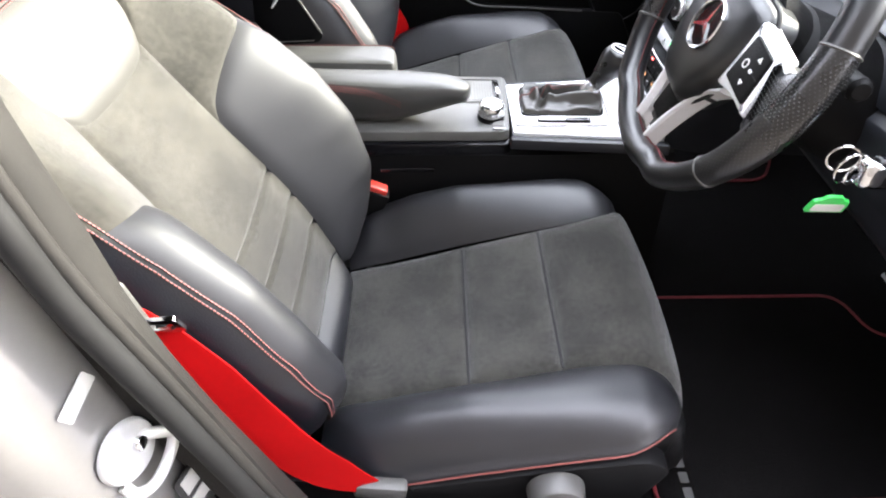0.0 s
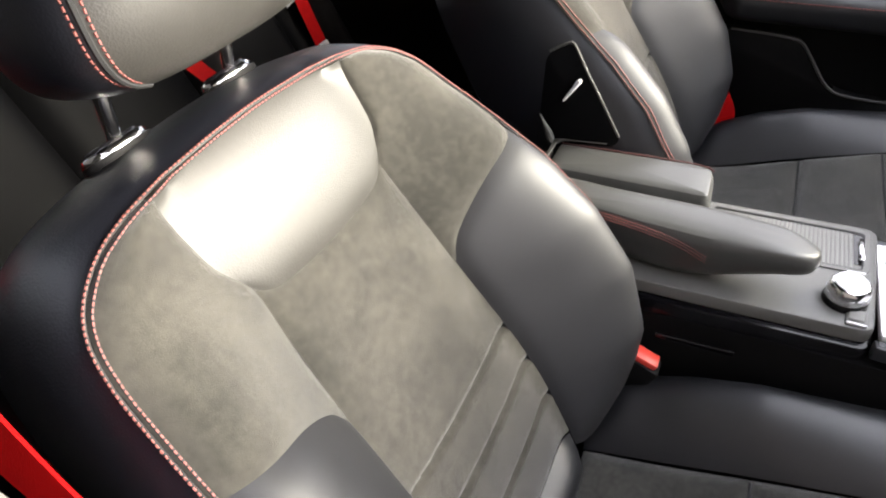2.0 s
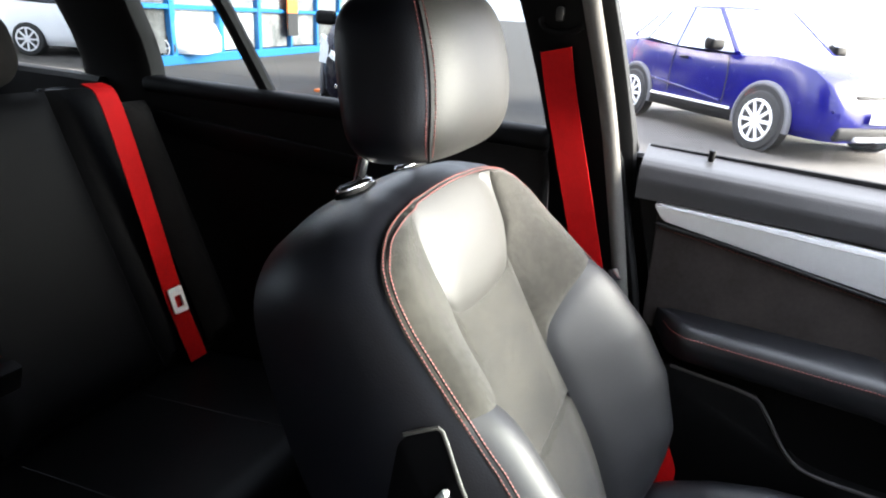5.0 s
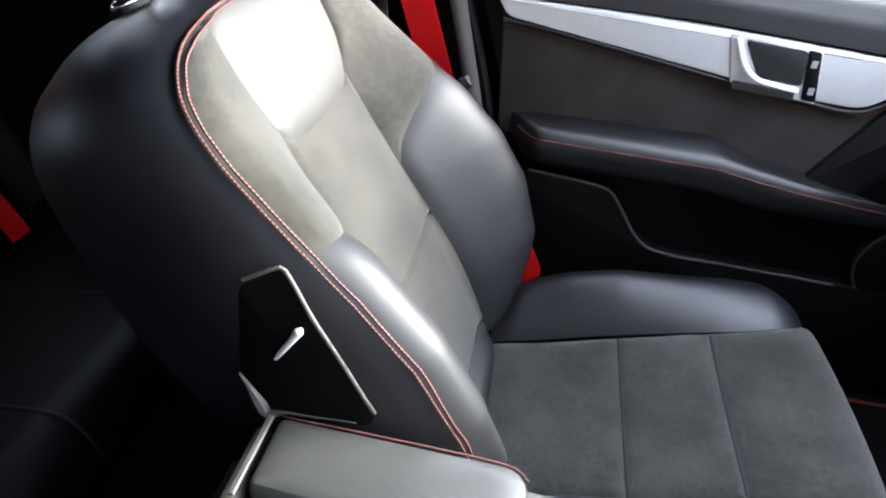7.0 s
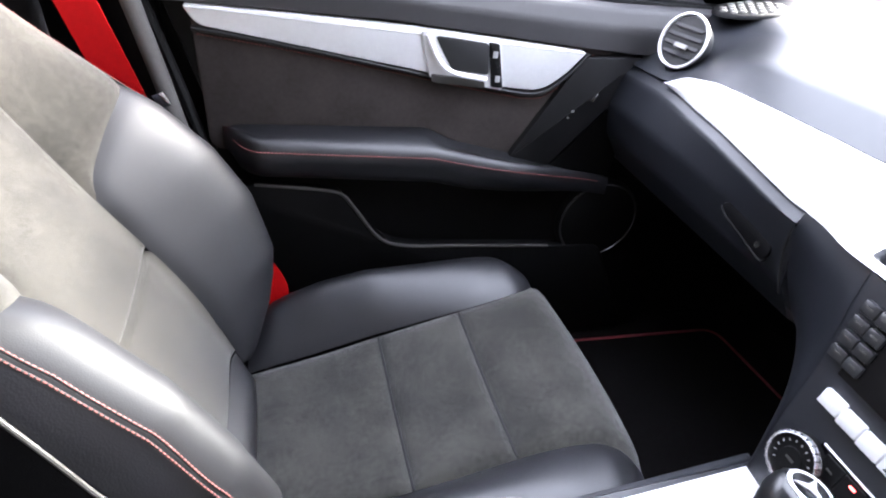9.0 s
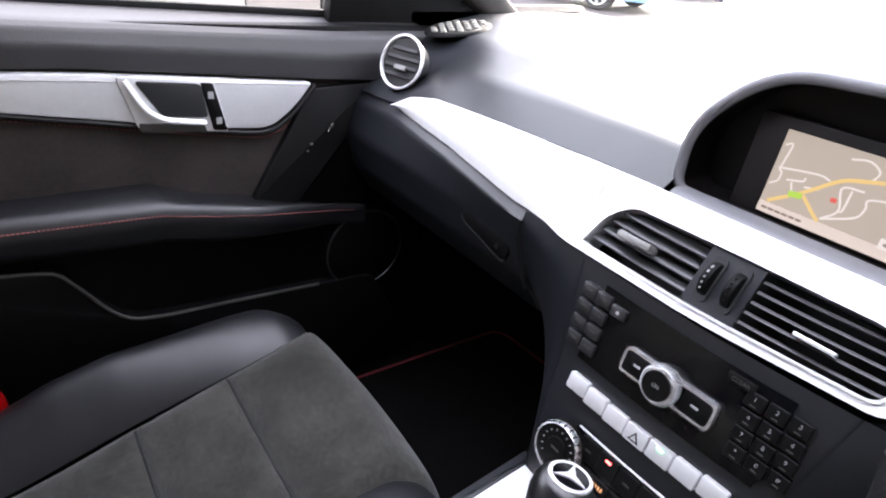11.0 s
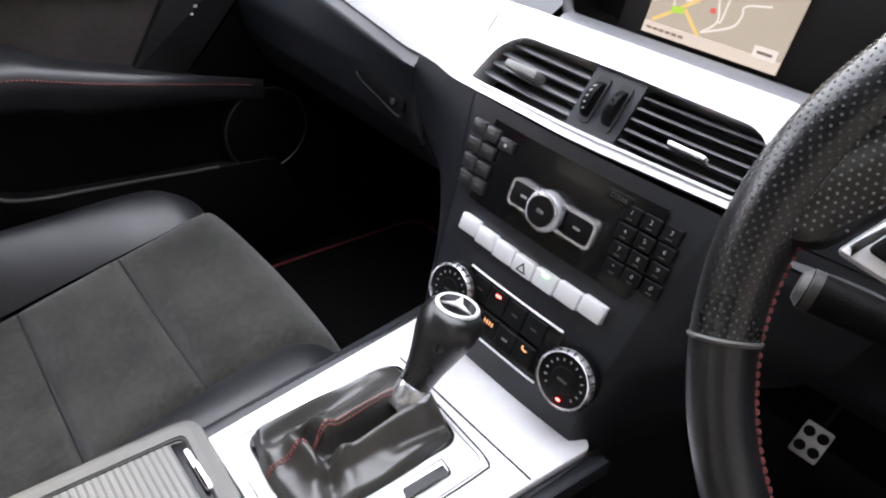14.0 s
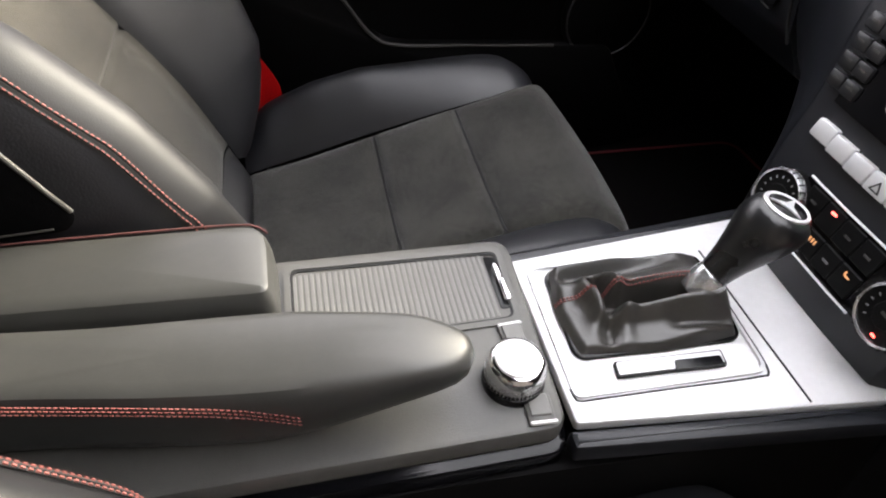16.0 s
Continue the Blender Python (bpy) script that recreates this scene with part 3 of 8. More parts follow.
def seat_back(seat, ribs):
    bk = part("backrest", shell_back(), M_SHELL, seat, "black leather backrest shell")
    A, D = (0.112, 0.322), (0.2485, 0.41)
    Bp = (0.100, 0.474)
    # centre panel
    L = spline([(-0.118, 0.028), (-0.12, 0.15), (-0.114, 0.30), (-0.10, 0.474)])
    R = spline([(0.118, 0.028), (0.12, 0.15), (0.114, 0.30), (0.10, 0.474)])
    bot = spline([(-0.118, 0.028), (0, 0.026), (0.118, 0.028)])
    low = [(-0.10, 0.474), (-0.075, 0.458), (0, 0.452), (0.075, 0.458), (0.10, 0.474)]
    part("centre_panel", panel(L, R, bot, spline(low), 36, 190, back_pt, 0.004, ribs, 0.0060), M_SUEDE, bk, "dark grey suede centre panel")
    # lower roll where the back meets the cushion
    part("lower_roll", grid(lambda p, t: back_pt(-0.117 + 0.234 * p, -0.045 + 0.07 * t, 0.018 * math.sin(math.pi * t) * (1 - abs(2 * p - 1) ** 6) - 0.004), 24, 12), M_LEATHER, bk, "black leather roll")
    # shoulder bolster
    bl = spline([(-0.10, 0.474), (-0.116, 0.50), (-0.122, 0.55), (-0.122, 0.597)])
    br = spline([(0.10, 0.474), (0.116, 0.50), (0.122, 0.55), (0.122, 0.597)])
    top = spline([(-0.122, 0.597), (-0.07, 0.603), (0, 0.606), (0.07, 0.603), (0.122, 0.597)])
    part("shoulder_pad", panel(bl, br, spline(low), top, 40, 26, back_pt, 0.010, run=0.030), M_LITPAD, bk, "smooth black leather shoulder pad")
    for s in (1, -1):
        def mir(pts):
            return spline([(s * a, b) for a, b in pts])
        wing_edge = [A, (0.128, 0.352), (0.17, 0.385), (0.215, 0.402), D]
        rim_low = [(0.172, -0.03), (0.214, 0.02), (0.250, 0.09), (0.269, 0.18), (0.265, 0.27), (0.257, 0.36), D]
        w = panel(mir([(0.118, 0.0), (0.12, 0.15), A]), mir(rim_low), mir([(0.118, 0.0), (0.145, -0.02), (0.172, -0.03)]), mir(wing_edge), 26, 50, back_pt, 0.007)
        part("side_wing", w, M_WING, bk, "smooth black leather side wing")
        rim_up = [D, (0.239, 0.466), (0.230, 0.509), (0.219, 0.541), (0.200, 0.565), (0.168, 0.585), (0.140, 0.593)]
        v = panel(mir([A, (0.107, 0.40), Bp, (0.117, 0.52), (0.122, 0.597)]), mir(rim_up), mir(wing_edge), mir([(0.122, 0.597), (0.131, 0.595), (0.140, 0.593)]), 22, 40, back_pt, 0.004)
        part("shoulder_panel", v, M_SUEDE, bk, "dark grey suede shoulder panel")
    # piping with two rows of red stitches round the edge
    full = [(-a, b) for a, b in RIM] + [(a, b) for a, b in RIM[::-1][1:]]
    line = curve_pts([Vector((a, b, 0)) for a, b in full], 150)
    pts = [back_pt(q.x, q.y, -0.001) for q in line]
    part("piping", tube(pts, 0.0008, 8), M_LEATHER, bk)
    for k, (sc, dep, mm) in enumerate(((-0.0030, 0.0005, 0), (0.0010, 0.0004, 0))):
        q2, nn, ridge = [], [], []
        for i, q in enumerate(line):
            a, b = line[max(0, i - 1)], line[min(len(line) - 1, i + 1)]
            t = (b - a).normalized()
            o = Vector((-t.y, t.x, 0))
            base = back_pt(q.x, q.y, 0)
            outv = Vector((0, o.x, 0)) + UPV * o.y
            if sc < 0:
                pp = back_pt(q.x + o.x * sc, q.y + o.y * sc, 0.002)
            else:
                pp = base + outv * sc + NRM * dep
            q2.append(pp)
            ridge.append(pp)
            nn.append(NRM * (1 if sc < 0 else 0.7) + outv * (0.2 if sc < 0 else 0.7))
        part("seam_ridge", tube(ridge, 0.0011, 8), M_SEAM, bk, "dark sewn ridge")
        tagged(part("stitching", stitches(q2, nn, 0.0044, 0.0036, 0.0008, 0.0009), M_THREAD, bk, "salmon red thread stitching"), kind="stuff")
    return bk


def shell_back():
    full = [(-a, b) for a, b in RIM] + [(a, b) for a, b in RIM[::-1][1:]]
    line = curve_pts([Vector((a, b, 0)) for a, b in full], 121)
    prof = [(-0.003, 0.0), (0.004, 0.03), (0.014, 0.10), (0.026, 0.26), (0.031, 0.46), (0.030, 0.68), (0.018, 0.90), (-0.02, 1.0)]
    rings = []
    for out, f in prof:
        ring = []
        for i, q in enumerate(line):
            a, b = line[max(0, i - 1)], line[min(len(line) - 1, i + 1)]
            t = (b - a).normalized()
            o = Vector((-t.y, t.x, 0))
            d0 = back_depth(q.x, q.y) - 0.003
            db = -0.172 + 0.06 * smooth((0.45 - q.y) / 0.4)
            wide = out if out < 0 else out * (0.68 + 0.32 * max(0.0, o.y))
            uu, ss = q.x + o.x * wide, q.y + o.y * wide
            ring.append(BACK_O + Vector((0, uu, 0)) + UPV * up_s(ss) + NRM * (d0 + (db - d0) * f))
        rings.append(ring)
    bm = loft(rings, closed=False, cap=False)
    bm.verts.ensure_lookup_table()
    n = len(line)
    last = [bm.verts[(len(rings) - 1) * n + i] for i in range(n)]
    for i in range(n // 2):
        a, b, c, d = last[i], last[i + 1], last[n - 2 - i], last[n - 1 - i]
        if b is c:
            bm.faces.new((a, b, d))
        else:
            bm.faces.new((a, b, c, d))
    return bm


CUSH_PROF = curve_pts([(-0.20, 0, 0.446), (-0.10, 0, 0.470), (0.0, 0, 0.500), (0.14, 0, 0.541), (0.22, 0, 0.560), (0.25, 0, 0.565), (0.282, 0, 0.561), (0.303, 0, 0.545), (0.311, 0, 0.512), (0.308, 0, 0.47), (0.300, 0, 0.43)], 121)
CUSH_LEN = [0.0]
for _a, _b in zip(CUSH_PROF, CUSH_PROF[1:]):
    CUSH_LEN.append(CUSH_LEN[-1] + (_b - _a).length)


def cush_pt(a, off=0.0):
    """Point and normal on the cushion's middle line at length a from its rear."""
    x = min(119.999, max(0.0, a / CUSH_LEN[-1] * 120))
    i = int(x)
    p = CUSH_PROF[i].lerp(CUSH_PROF[i + 1], x - i)
    t = (CUSH_PROF[i + 1] - CUSH_PROF[i]).normalized()
    n = Vector((-t.z, 0, t.x))
    return p + n * off, n


def cush_a(x):
    """Length along the cushion at the place x (upper part)."""
    for i, p in enumerate(CUSH_PROF):
        if p.x >= x:
            return CUSH_LEN[i]
    return CUSH_LEN[-1]


seam_u = lerp_table([(0.0, 0.148), (0.20, 0.150), (0.38, 0.150), (0.43, 0.153), (0.47, 0.160), (0.50, 0.172), (0.53, 0.198), (0.55, 0.216), (0.60, 0.238), (0.72, 0.245)])
bol_h = lerp_table([(-0.20, 0.045), (-0.16, 0.075), (-0.08, 0.088), (0.0, 0.083), (0.10, 0.058), (0.18, 0.040), (0.25, 0.022), (0.29, 0.010), (0.32, 0.003)])
front_bow = lambda u: 0.022 * (u / 0.25) ** 2


def seat_cushion(seat, outer):
    cu = thing_part = part("cushion", box((0.50, 0.47, 0.13), 0.03, 3, pose(0.075, 0, 0.405, 0, -12, 0)), M_PLASTIC, seat, "black seat base under the cushion")
    a1, a2 = cush_a(0.006), cush_a(0.14)
    cuts = [0.0, a1, a2, CUSH_LEN[-1]]
    for k in range(3):
        lo, hi = cuts[k], cuts[k + 1]
        front = k == 2

        def fn(p, t):
            a = lo + (hi - lo) * t
            w = seam_u(a)
            u = (2 * p - 1) * w
            d = min(min(t * (hi - lo), 1.0 if front else (1 - t) * (hi - lo)), (1 - abs(2 * p - 1)) * w)
            pnt, n = cush_pt(a, puffed(d, 0.006, -0.007, 0.010))
            return pnt + Vector((-front_bow(u) * smooth((a - 0.35) / 0.2), u, 0.004 * (abs(2 * p - 1)) ** 2))
        if k:
            part("seam", tube([fn(0.02 + 0.96 * j / 30, 0.0) + Vector((0, 0, 0.0012)) for j in range(31)], 0.0020, 6), M_SEAM, cu, "dark sewn seam")
        part("seat_panel", grid(fn, 32, 30 if not front else 44), M_SEATSUEDE, cu, "dark grey worn suede cushion panel, darkened for shade")
    # side bolsters
    for s in (1, -1):
        def bol(p, t):
            a = 0.0 + (0.55) * t
            w = seam_u(a)
            pnt, n = cush_pt(a, 0)
            hgt = bol_h(pnt.x) if t < 0.985 else 0.003
            wo = 0.272 - 0.020 * (1 - smooth(t / 0.15)) - 0.055 * smooth((t - 0.72) / 0.28) ** 2
            v = p
            if v < 0.72:
                q = v / 0.72
                u = w + (wo - w) * (1 - (1 - q) ** 1.35)
                z = hgt * math.sin(math.pi * min(1, q * 0.93 + 0.02)) ** 0.8 - 0.003 - 0.012 * q ** 3
                pf = puffed(q * 0.1, 0, -0.002)
                z += pf
            else:
                q = (v - 0.72) / 0.28
                u = wo + 0.006 * math.sin(math.pi * q)
                z = -0.003 - 0.012 + hgt * math.sin(math.pi * 0.95) ** 0.8 - 0.022 * q
            u = max(u, w * 0.98)
            dx = -front_bow(u) * smooth((a - 0.35) / 0.2)
            return Vector((pnt.x + dx, s * u, pnt.z + z))
        part("cushion_bolster", grid(bol, 30, 60), M_LEATHER, cu, "smooth black leather cushion bolster")
        low = [bol(1.0, t / 60) for t in range(61)]
        part("piping", tube([p + Vector((0, s * 0.001, -0.001)) for p in low], 0.003, 8), M_THREAD, cu, "thin red piping")
    return cu


def seat_headrest(seat):
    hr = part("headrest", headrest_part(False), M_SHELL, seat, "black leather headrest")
    part("front_pad", headrest_part(True), M_LITPAD, hr, "smooth leather headrest front")
    for s in (1, -1):
        for k, off in enumerate((-0.07, 0.07)):
            P = [headrest_pt(v / 40, s * HR_CORNER + off) for v in range(2, 38)]
            C0 = headrest_pt(0.5, math.pi / 2, 0.0)
            nn = [(headrest_pt(v / 40, s * HR_CORNER + off, 1.2) - headrest_pt(v / 40, s * HR_CORNER + off)) for v in range(2, 38)]
            tagged(part("stitching", stitches(P, nn, 0.0046, 0.0036, 0.0007, 0.0005), M_THREAD, hr, "salmon red thread stitching"), kind="stuff")
        part("seam_welt", tube([headrest_pt(v / 40, s * HR_CORNER, 1.0) for v in range(1, 40)], 0.0022, 6), M_SEAM, hr)
        base = BACK_O + Vector((0, s * 0.07, 0)) + UPV * (0.43 + 0.203 * TOP[0]) + NRM * -0.086
        top = base + Vector((0.025, 0, 0.11))
        part("post", tube([base, base.lerp(top, 0.5), top], 0.0066, 14), M_CHROME, hr, "chrome headrest post")
        m = axes(base + UPV * 0.007, NRM, (0, 1, 0))
        col = cyl(0.0245, 0.0225, 0.007, 32, Matrix.Diagonal((0.85, 1.35, 1, 1)), bevel=0.002)
        bmesh.ops.transform(col, matrix=m, verts=col.verts)
        pc = part("post_collar", col, M_CHROME, hr, "chrome-edged oval post collar")
        disc = cyl(0.0200, 0.0190, 0.003, 32, pose(0, 0, 0.0045) @ Matrix.Diagonal((0.85, 1.35, 1, 1)), bevel=0.0008)
        bmesh.ops.transform(disc, matrix=m, verts=disc.verts)
        part("collar_top", disc, M_GLOSSBLACK, pc, "black collar top")
        foot_ = cyl(0.0255, 0.0255, 0.006, 32, Matrix.Diagonal((0.85, 1.35, 1, 1)))
        bmesh.ops.transform(foot_, matrix=axes(base + UPV * 0.001, NRM, (0, 1, 0)), verts=foot_.verts)
        part("collar_foot", foot_, M_PLASTIC, hr)
    return hr


HR_CORNER = radians(52)
HR_BASE = BACK_O + UPV * 0.655 + NRM * -0.035 + Vector((0.034, 0, 0))
HR_TILT = radians(11)


def headrest_pt(v, th, k=1.0):
    """v: height 0..1; th: angle round, 0 is forward."""
    h = 0.195
    end = min(1.0, math.sin(math.pi * min(1, max(0, v))) * 1.0)
    body = (1 - abs(2 * v - 1) ** 5.0) ** (1 / 2.6) if 0 < v < 1 else 0.0
    W = (0.140 - 0.020 * v) * (0.18 + 0.82 * body) if 0 < v < 1 else (0.140 - 0.02 * v) * 0.18
    T = (0.064 + 0.006 * math.sin(math.pi * v)) * (0.15 + 0.85 * body)
    c, s = math.cos(th), math.sin(th)
    ex = 0.62
    x = math.copysign(abs(c) ** ex, c) * T
    y = math.copysign(abs(s) ** ex, s) * W
    x += 0.018 * (1 - (y / 0.14) ** 2) * (0.0 if c < 0 else 1.0) * 0.0
    z = h * v
    q = Vector((x * k, y * k, 0))
    up = Vector((-math.sin(HR_TILT), 0, math.cos(HR_TILT)))
    fw = Vector((math.cos(HR_TILT), 0, math.sin(HR_TILT)))
    bulge = 0.012 * math.sin(math.pi * v)
    return HR_BASE + fw * (q.x + (bulge if c > 0 else 0) * max(0, c)) + Vector((0, q.y, 0)) + up * z


def headrest_part(front):
    lo, hi = (-HR_CORNER, HR_CORNER) if front else (HR_CORNER, 2 * math.pi - HR_CORNER)

    def fn(p, t):
        th = lo + (hi - lo) * p
        v = 0.5 - 0.5 * math.cos(math.pi * t)
        return headrest_pt(v, th)
    bm = grid(fn, 40 if front else 70, 48)
    if not front:
        for v in (0.0, 1.0):
            ring = [bm.verts.new(headrest_pt(v, 2 * math.pi * i / 60)) for i in range(60)]
            bm.faces.new(ring)
    return bm


def flank_u(x, z):
    """Half width of the backrest shell at a place on its flank."""
    q = Vector((x, 0, z)) - BACK_O
    s, n = q.dot(UPV), q.dot(NRM)
    w = rim_w(s)
    d0 = back_depth(w, s) - 0.003
    db = -0.172 + 0.06 * smooth((0.45 - s) / 0.4)
    f = (n - d0) / (db - d0)
    return w + 0.68 * float(np.interp(f, [0.0, 0.03, 0.10, 0.26, 0.46, 0.68, 0.90, 1.0], [-0.003, 0.004, 0.014, 0.026, 0.031, 0.030, 0.018, -0.02]))


def front_seat(label, y, x, outer, ribs, top):
    """outer: +1 or -1, the side (in y) that faces the door."""
    TOP[0] = top
    seat = thing("front_seat", label, "car seat", "front seats", pose(x, y, 0))
    seat_back(seat, ribs)
    seat_cushion(seat, outer)
    seat_headrest(seat)
    # plastic side trim with runner
    for s in (1, -1):
        prof = round_poly([(-0.24, 0.36), (0.24, 0.385), (0.275, 0.49), (0.24, 0.515), (0.10, 0.490), (-0.06, 0.452), (-0.16, 0.452), (-0.25, 0.48)], 0.02)
        m = axes((0, s * 0.262 + (0 if s > 0 else 0.0), 0), (1, 0, 0), (0, 0, 1))
        part("side_trim", slab(prof, 0.028 * 1, axes((0, s * 0.278 if s < 0 else 0.278, 0), (1, 0, 0), (0, 0, 1)) @ Matrix.Translation((0, 0, 0 if s > 0 else -0.028)), 0.006), M_PLASTIC, seat, "black plastic seat side trim")
        part("seat_rail", box((0.52, 0.035, 0.06), 0.006, 2, pose(0.05, s * 0.19, 0.285)), M_PLASTIC, seat, "dark metal seat rail")
    yk = outer * 0.29
    if outer < 0:
        kn = part("adjuster_knob", cyl(0.040, 0.036, 0.03, 36, pose(0.118, yk - 0.008, 0.470, 90, 0, 0), bevel=0.006), M_GREYPLASTIC, seat, "grey round seat adjuster knob")
        part("knob_ridge", box((0.06, 0.008, 0.012), 0.003, 2, pose(0.118, yk - 0.026, 0.470)), M_PLASTIC, kn)
    else:
        # recess and lever on the flank that faces the console
        yi = -outer * 0.266
        o = [(-0.392, 0.868), (-0.360, 0.886), (-0.350, 0.880), (-0.322, 0.836), (-0.272, 0.752), (-0.280, 0.740), (-0.330, 0.738), (-0.372, 0.726), (-0.398, 0.775)]
        def on_flank(a, b, h=0.0):
            return Vector((a, -outer * (flank_u(a, b) + h), b))
        ring = [Vector(q) for q in round_poly(o, 0.010)]
        mid = sum(ring, Vector((0, 0))) / len(ring)
        part("side_recess", loft([[on_flank(*(mid + (q - mid) * k), h) for q in ring] for k, h in ((1.0, -0.006), (1.0, 0.0034), (0.96, 0.0040), (0.6, 0.0038), (0.2, 0.0036))]), M_REAR, seat, "black recessed release panel")
        e = [(-0.388, 0.874), (-0.360, 0.886), (-0.351, 0.881), (-0.322, 0.836), (-0.298, 0.797), (-0.274, 0.756)]
        e = [on_flank(q.x, q.y, 0.0046) for q in curve_pts([Vector((*q, 0)) for q in e], 30)]
        part("recess_edge", tube(e, 0.0021, 8), M_GREYPLASTIC, seat, "thin grey edge line")
        hook = [(-0.398, 0.779), (-0.390, 0.765), (-0.381, 0.747), (-0.374, 0.735), (-0.354, 0.742), (-0.290, 0.744)]
        hook = [on_flank(q.x, q.y, 0.005) for q in curve_pts([Vector((*q, 0)) for q in hook], 20)]
        part("lower_catch", tube(hook, [0.0010 + 0.0058 * math.exp(-((i - 5.5) / 3.2) ** 2) for i in range(20)], 8), M_GREYPLASTIC, seat, "small grey catch piece")
        part("release_lever", tube([on_flank(*v, 0.008) for v in ((-0.3605, 0.806), (-0.357, 0.811), (-0.346, 0.826), (-0.3385, 0.8365), (-0.3365, 0.839))], [0.0012, 0.0024, 0.0032, 0.0042, 0.002], 12), M_SATIN, seat, "bright metal release lever")
    return seat


front_seat("driver's black leather and grey suede sports seat with red stitching", -0.385, 0.0, -1, (0.100, 0.163, 0.220), 0.88)
front_seat("passenger's black leather and grey suede sports seat with red stitching", 0.385, 0.02, 1, (0.238,), 1.0)

# ---- centre console ----
def lathe(prof, n=40, m=None, sx=1.0, sy=1.0):
    rings = [[Vector((r * math.cos(2 * math.pi * k / n) * sx, r * math.sin(2 * math.pi * k / n) * sy, z)) for k in range(n)] for r, z in prof]
    bm = loft(rings)
    if m is not None:
        bmesh.ops.transform(bm, matrix=m, verts=bm.verts)
    return bm


con = thing("centre_console", "centre console with aluminium panel, grey armrest and roller shutter", "console")


def con_side(p, t):
    """Tunnel skin: across p, along t."""
    x = -0.42 + 0.82 * t
    w = 0.105 + 0.018 * smooth((x + 0.05) / 0.4)
    top = 0.612 + 0.012 * smooth((x - 0.05) / 0.3) - 0.03 * smooth((-x - 0.2) / 0.3)
    path = [(-w - 0.045, 0.24), (-w - 0.030, 0.40), (-w - 0.012, 0.55), (-w, top), (w, top), (w + 0.012, 0.55), (w + 0.030, 0.40), (w + 0.045, 0.24)]
    k = min(6.999, p * 7)
    i = int(k)
    a, b = path[i], path[i + 1]
    return Vector((x, 0.003 + a[0] + (b[0] - a[0]) * (k - i), a[1] + (b[1] - a[1]) * (k - i)))


part("tunnel", grid(con_side, 28, 30), M_PLASTIC, con, "black plastic console side", sharp=50)
part("rear_end", box((0.02, 0.25, 0.36), 0.005, 2, pose(-0.42, 0.003, 0.42)), M_PLASTIC, con)
# rear top plate (grey), rounded
PLZ = 0.636
plate_o = round_poly([(-0.36, -0.088), (0.099, -0.093), (0.109, 0.116), (-0.36, 0.128)], [0.01, 0.018, 0.022, 0.01])
part("top_plate", slab(plate_o, 0.020, pose(0, 0, PLZ), 0.005), M_PLATE, con, "warm grey plastic top plate")
part("plate_skirt", slab(round_poly([(-0.40, -0.098), (0.103, -0.102), (0.112, 0.121), (-0.40, 0.132)], 0.02), 0.03, pose(0, 0, PLZ - 0.032), 0.004), M_GLOSSBLACK, con, "gloss black skirt under the plate")
# storage slot line on the side
part("side_slot", box((0.10, 0.004, 0.008), 0.001, 1, pose(-0.09, -0.121, 0.592)), M_GLOSSBLACK, con)
# roller shutter
sh = part("roller_shutter", slab(round_poly([(-0.104, 0.016), (0.088, 0.016), (0.092, 0.098), (-0.104, 0.106)], 0.008), 0.004, pose(0, 0, PLZ + 0.0145)), M_SEAM, con, "ribbed grey roller shutter")
ring_o = round_poly([(-0.110, 0.010), (0.094, 0.010), (0.098, 0.104), (-0.110, 0.112)], 0.010)
ring_i = round_poly([(-0.104, 0.016), (0.088, 0.016), (0.092, 0.098), (-0.104, 0.106)], 0.008)
part("shutter_rim", frame_ring(ring_o, ring_i, 0.0055, pose(0, 0, PLZ + 0.0165)), M_PLATE, con)
# edge shadow of the sunken shutter, drawn as a dark ring
part("shutter_shadow", frame_ring(ring_i, round_poly([(-0.1015, 0.0180), (0.0860, 0.0180), (0.0895, 0.0952), (-0.1015, 0.1032)], 0.007), 0.0046, pose(0, 0, PLZ + 0.0165)), M_SEAM, con, "painted shadow ring round the shutter")
slat = finish(box((0.0046, 0.080, 0.0026), 0.001, 1))
slat.materials.append(M_SLAT)
for k in range(34):
    part("slat", slat, None, sh, m=pose(-0.1005 + k * 0.0053, 0.0595, PLZ + 0.0192, 0, 0, 0))
part("shutter_slot", slab(round_poly([(0.0785, 0.028), (0.0905, 0.028), (0.0905, 0.090), (0.0785, 0.094)], 0.003), 0.004, pose(0, 0, PLZ + 0.0168)), M_GLOSSBLACK, con)
part("shutter_handle", box((0.006, 0.046, 0.007), 0.002, 2, pose(0.0865, 0.057, PLZ + 0.023)), M_CHROME, con, "chrome shutter grip")
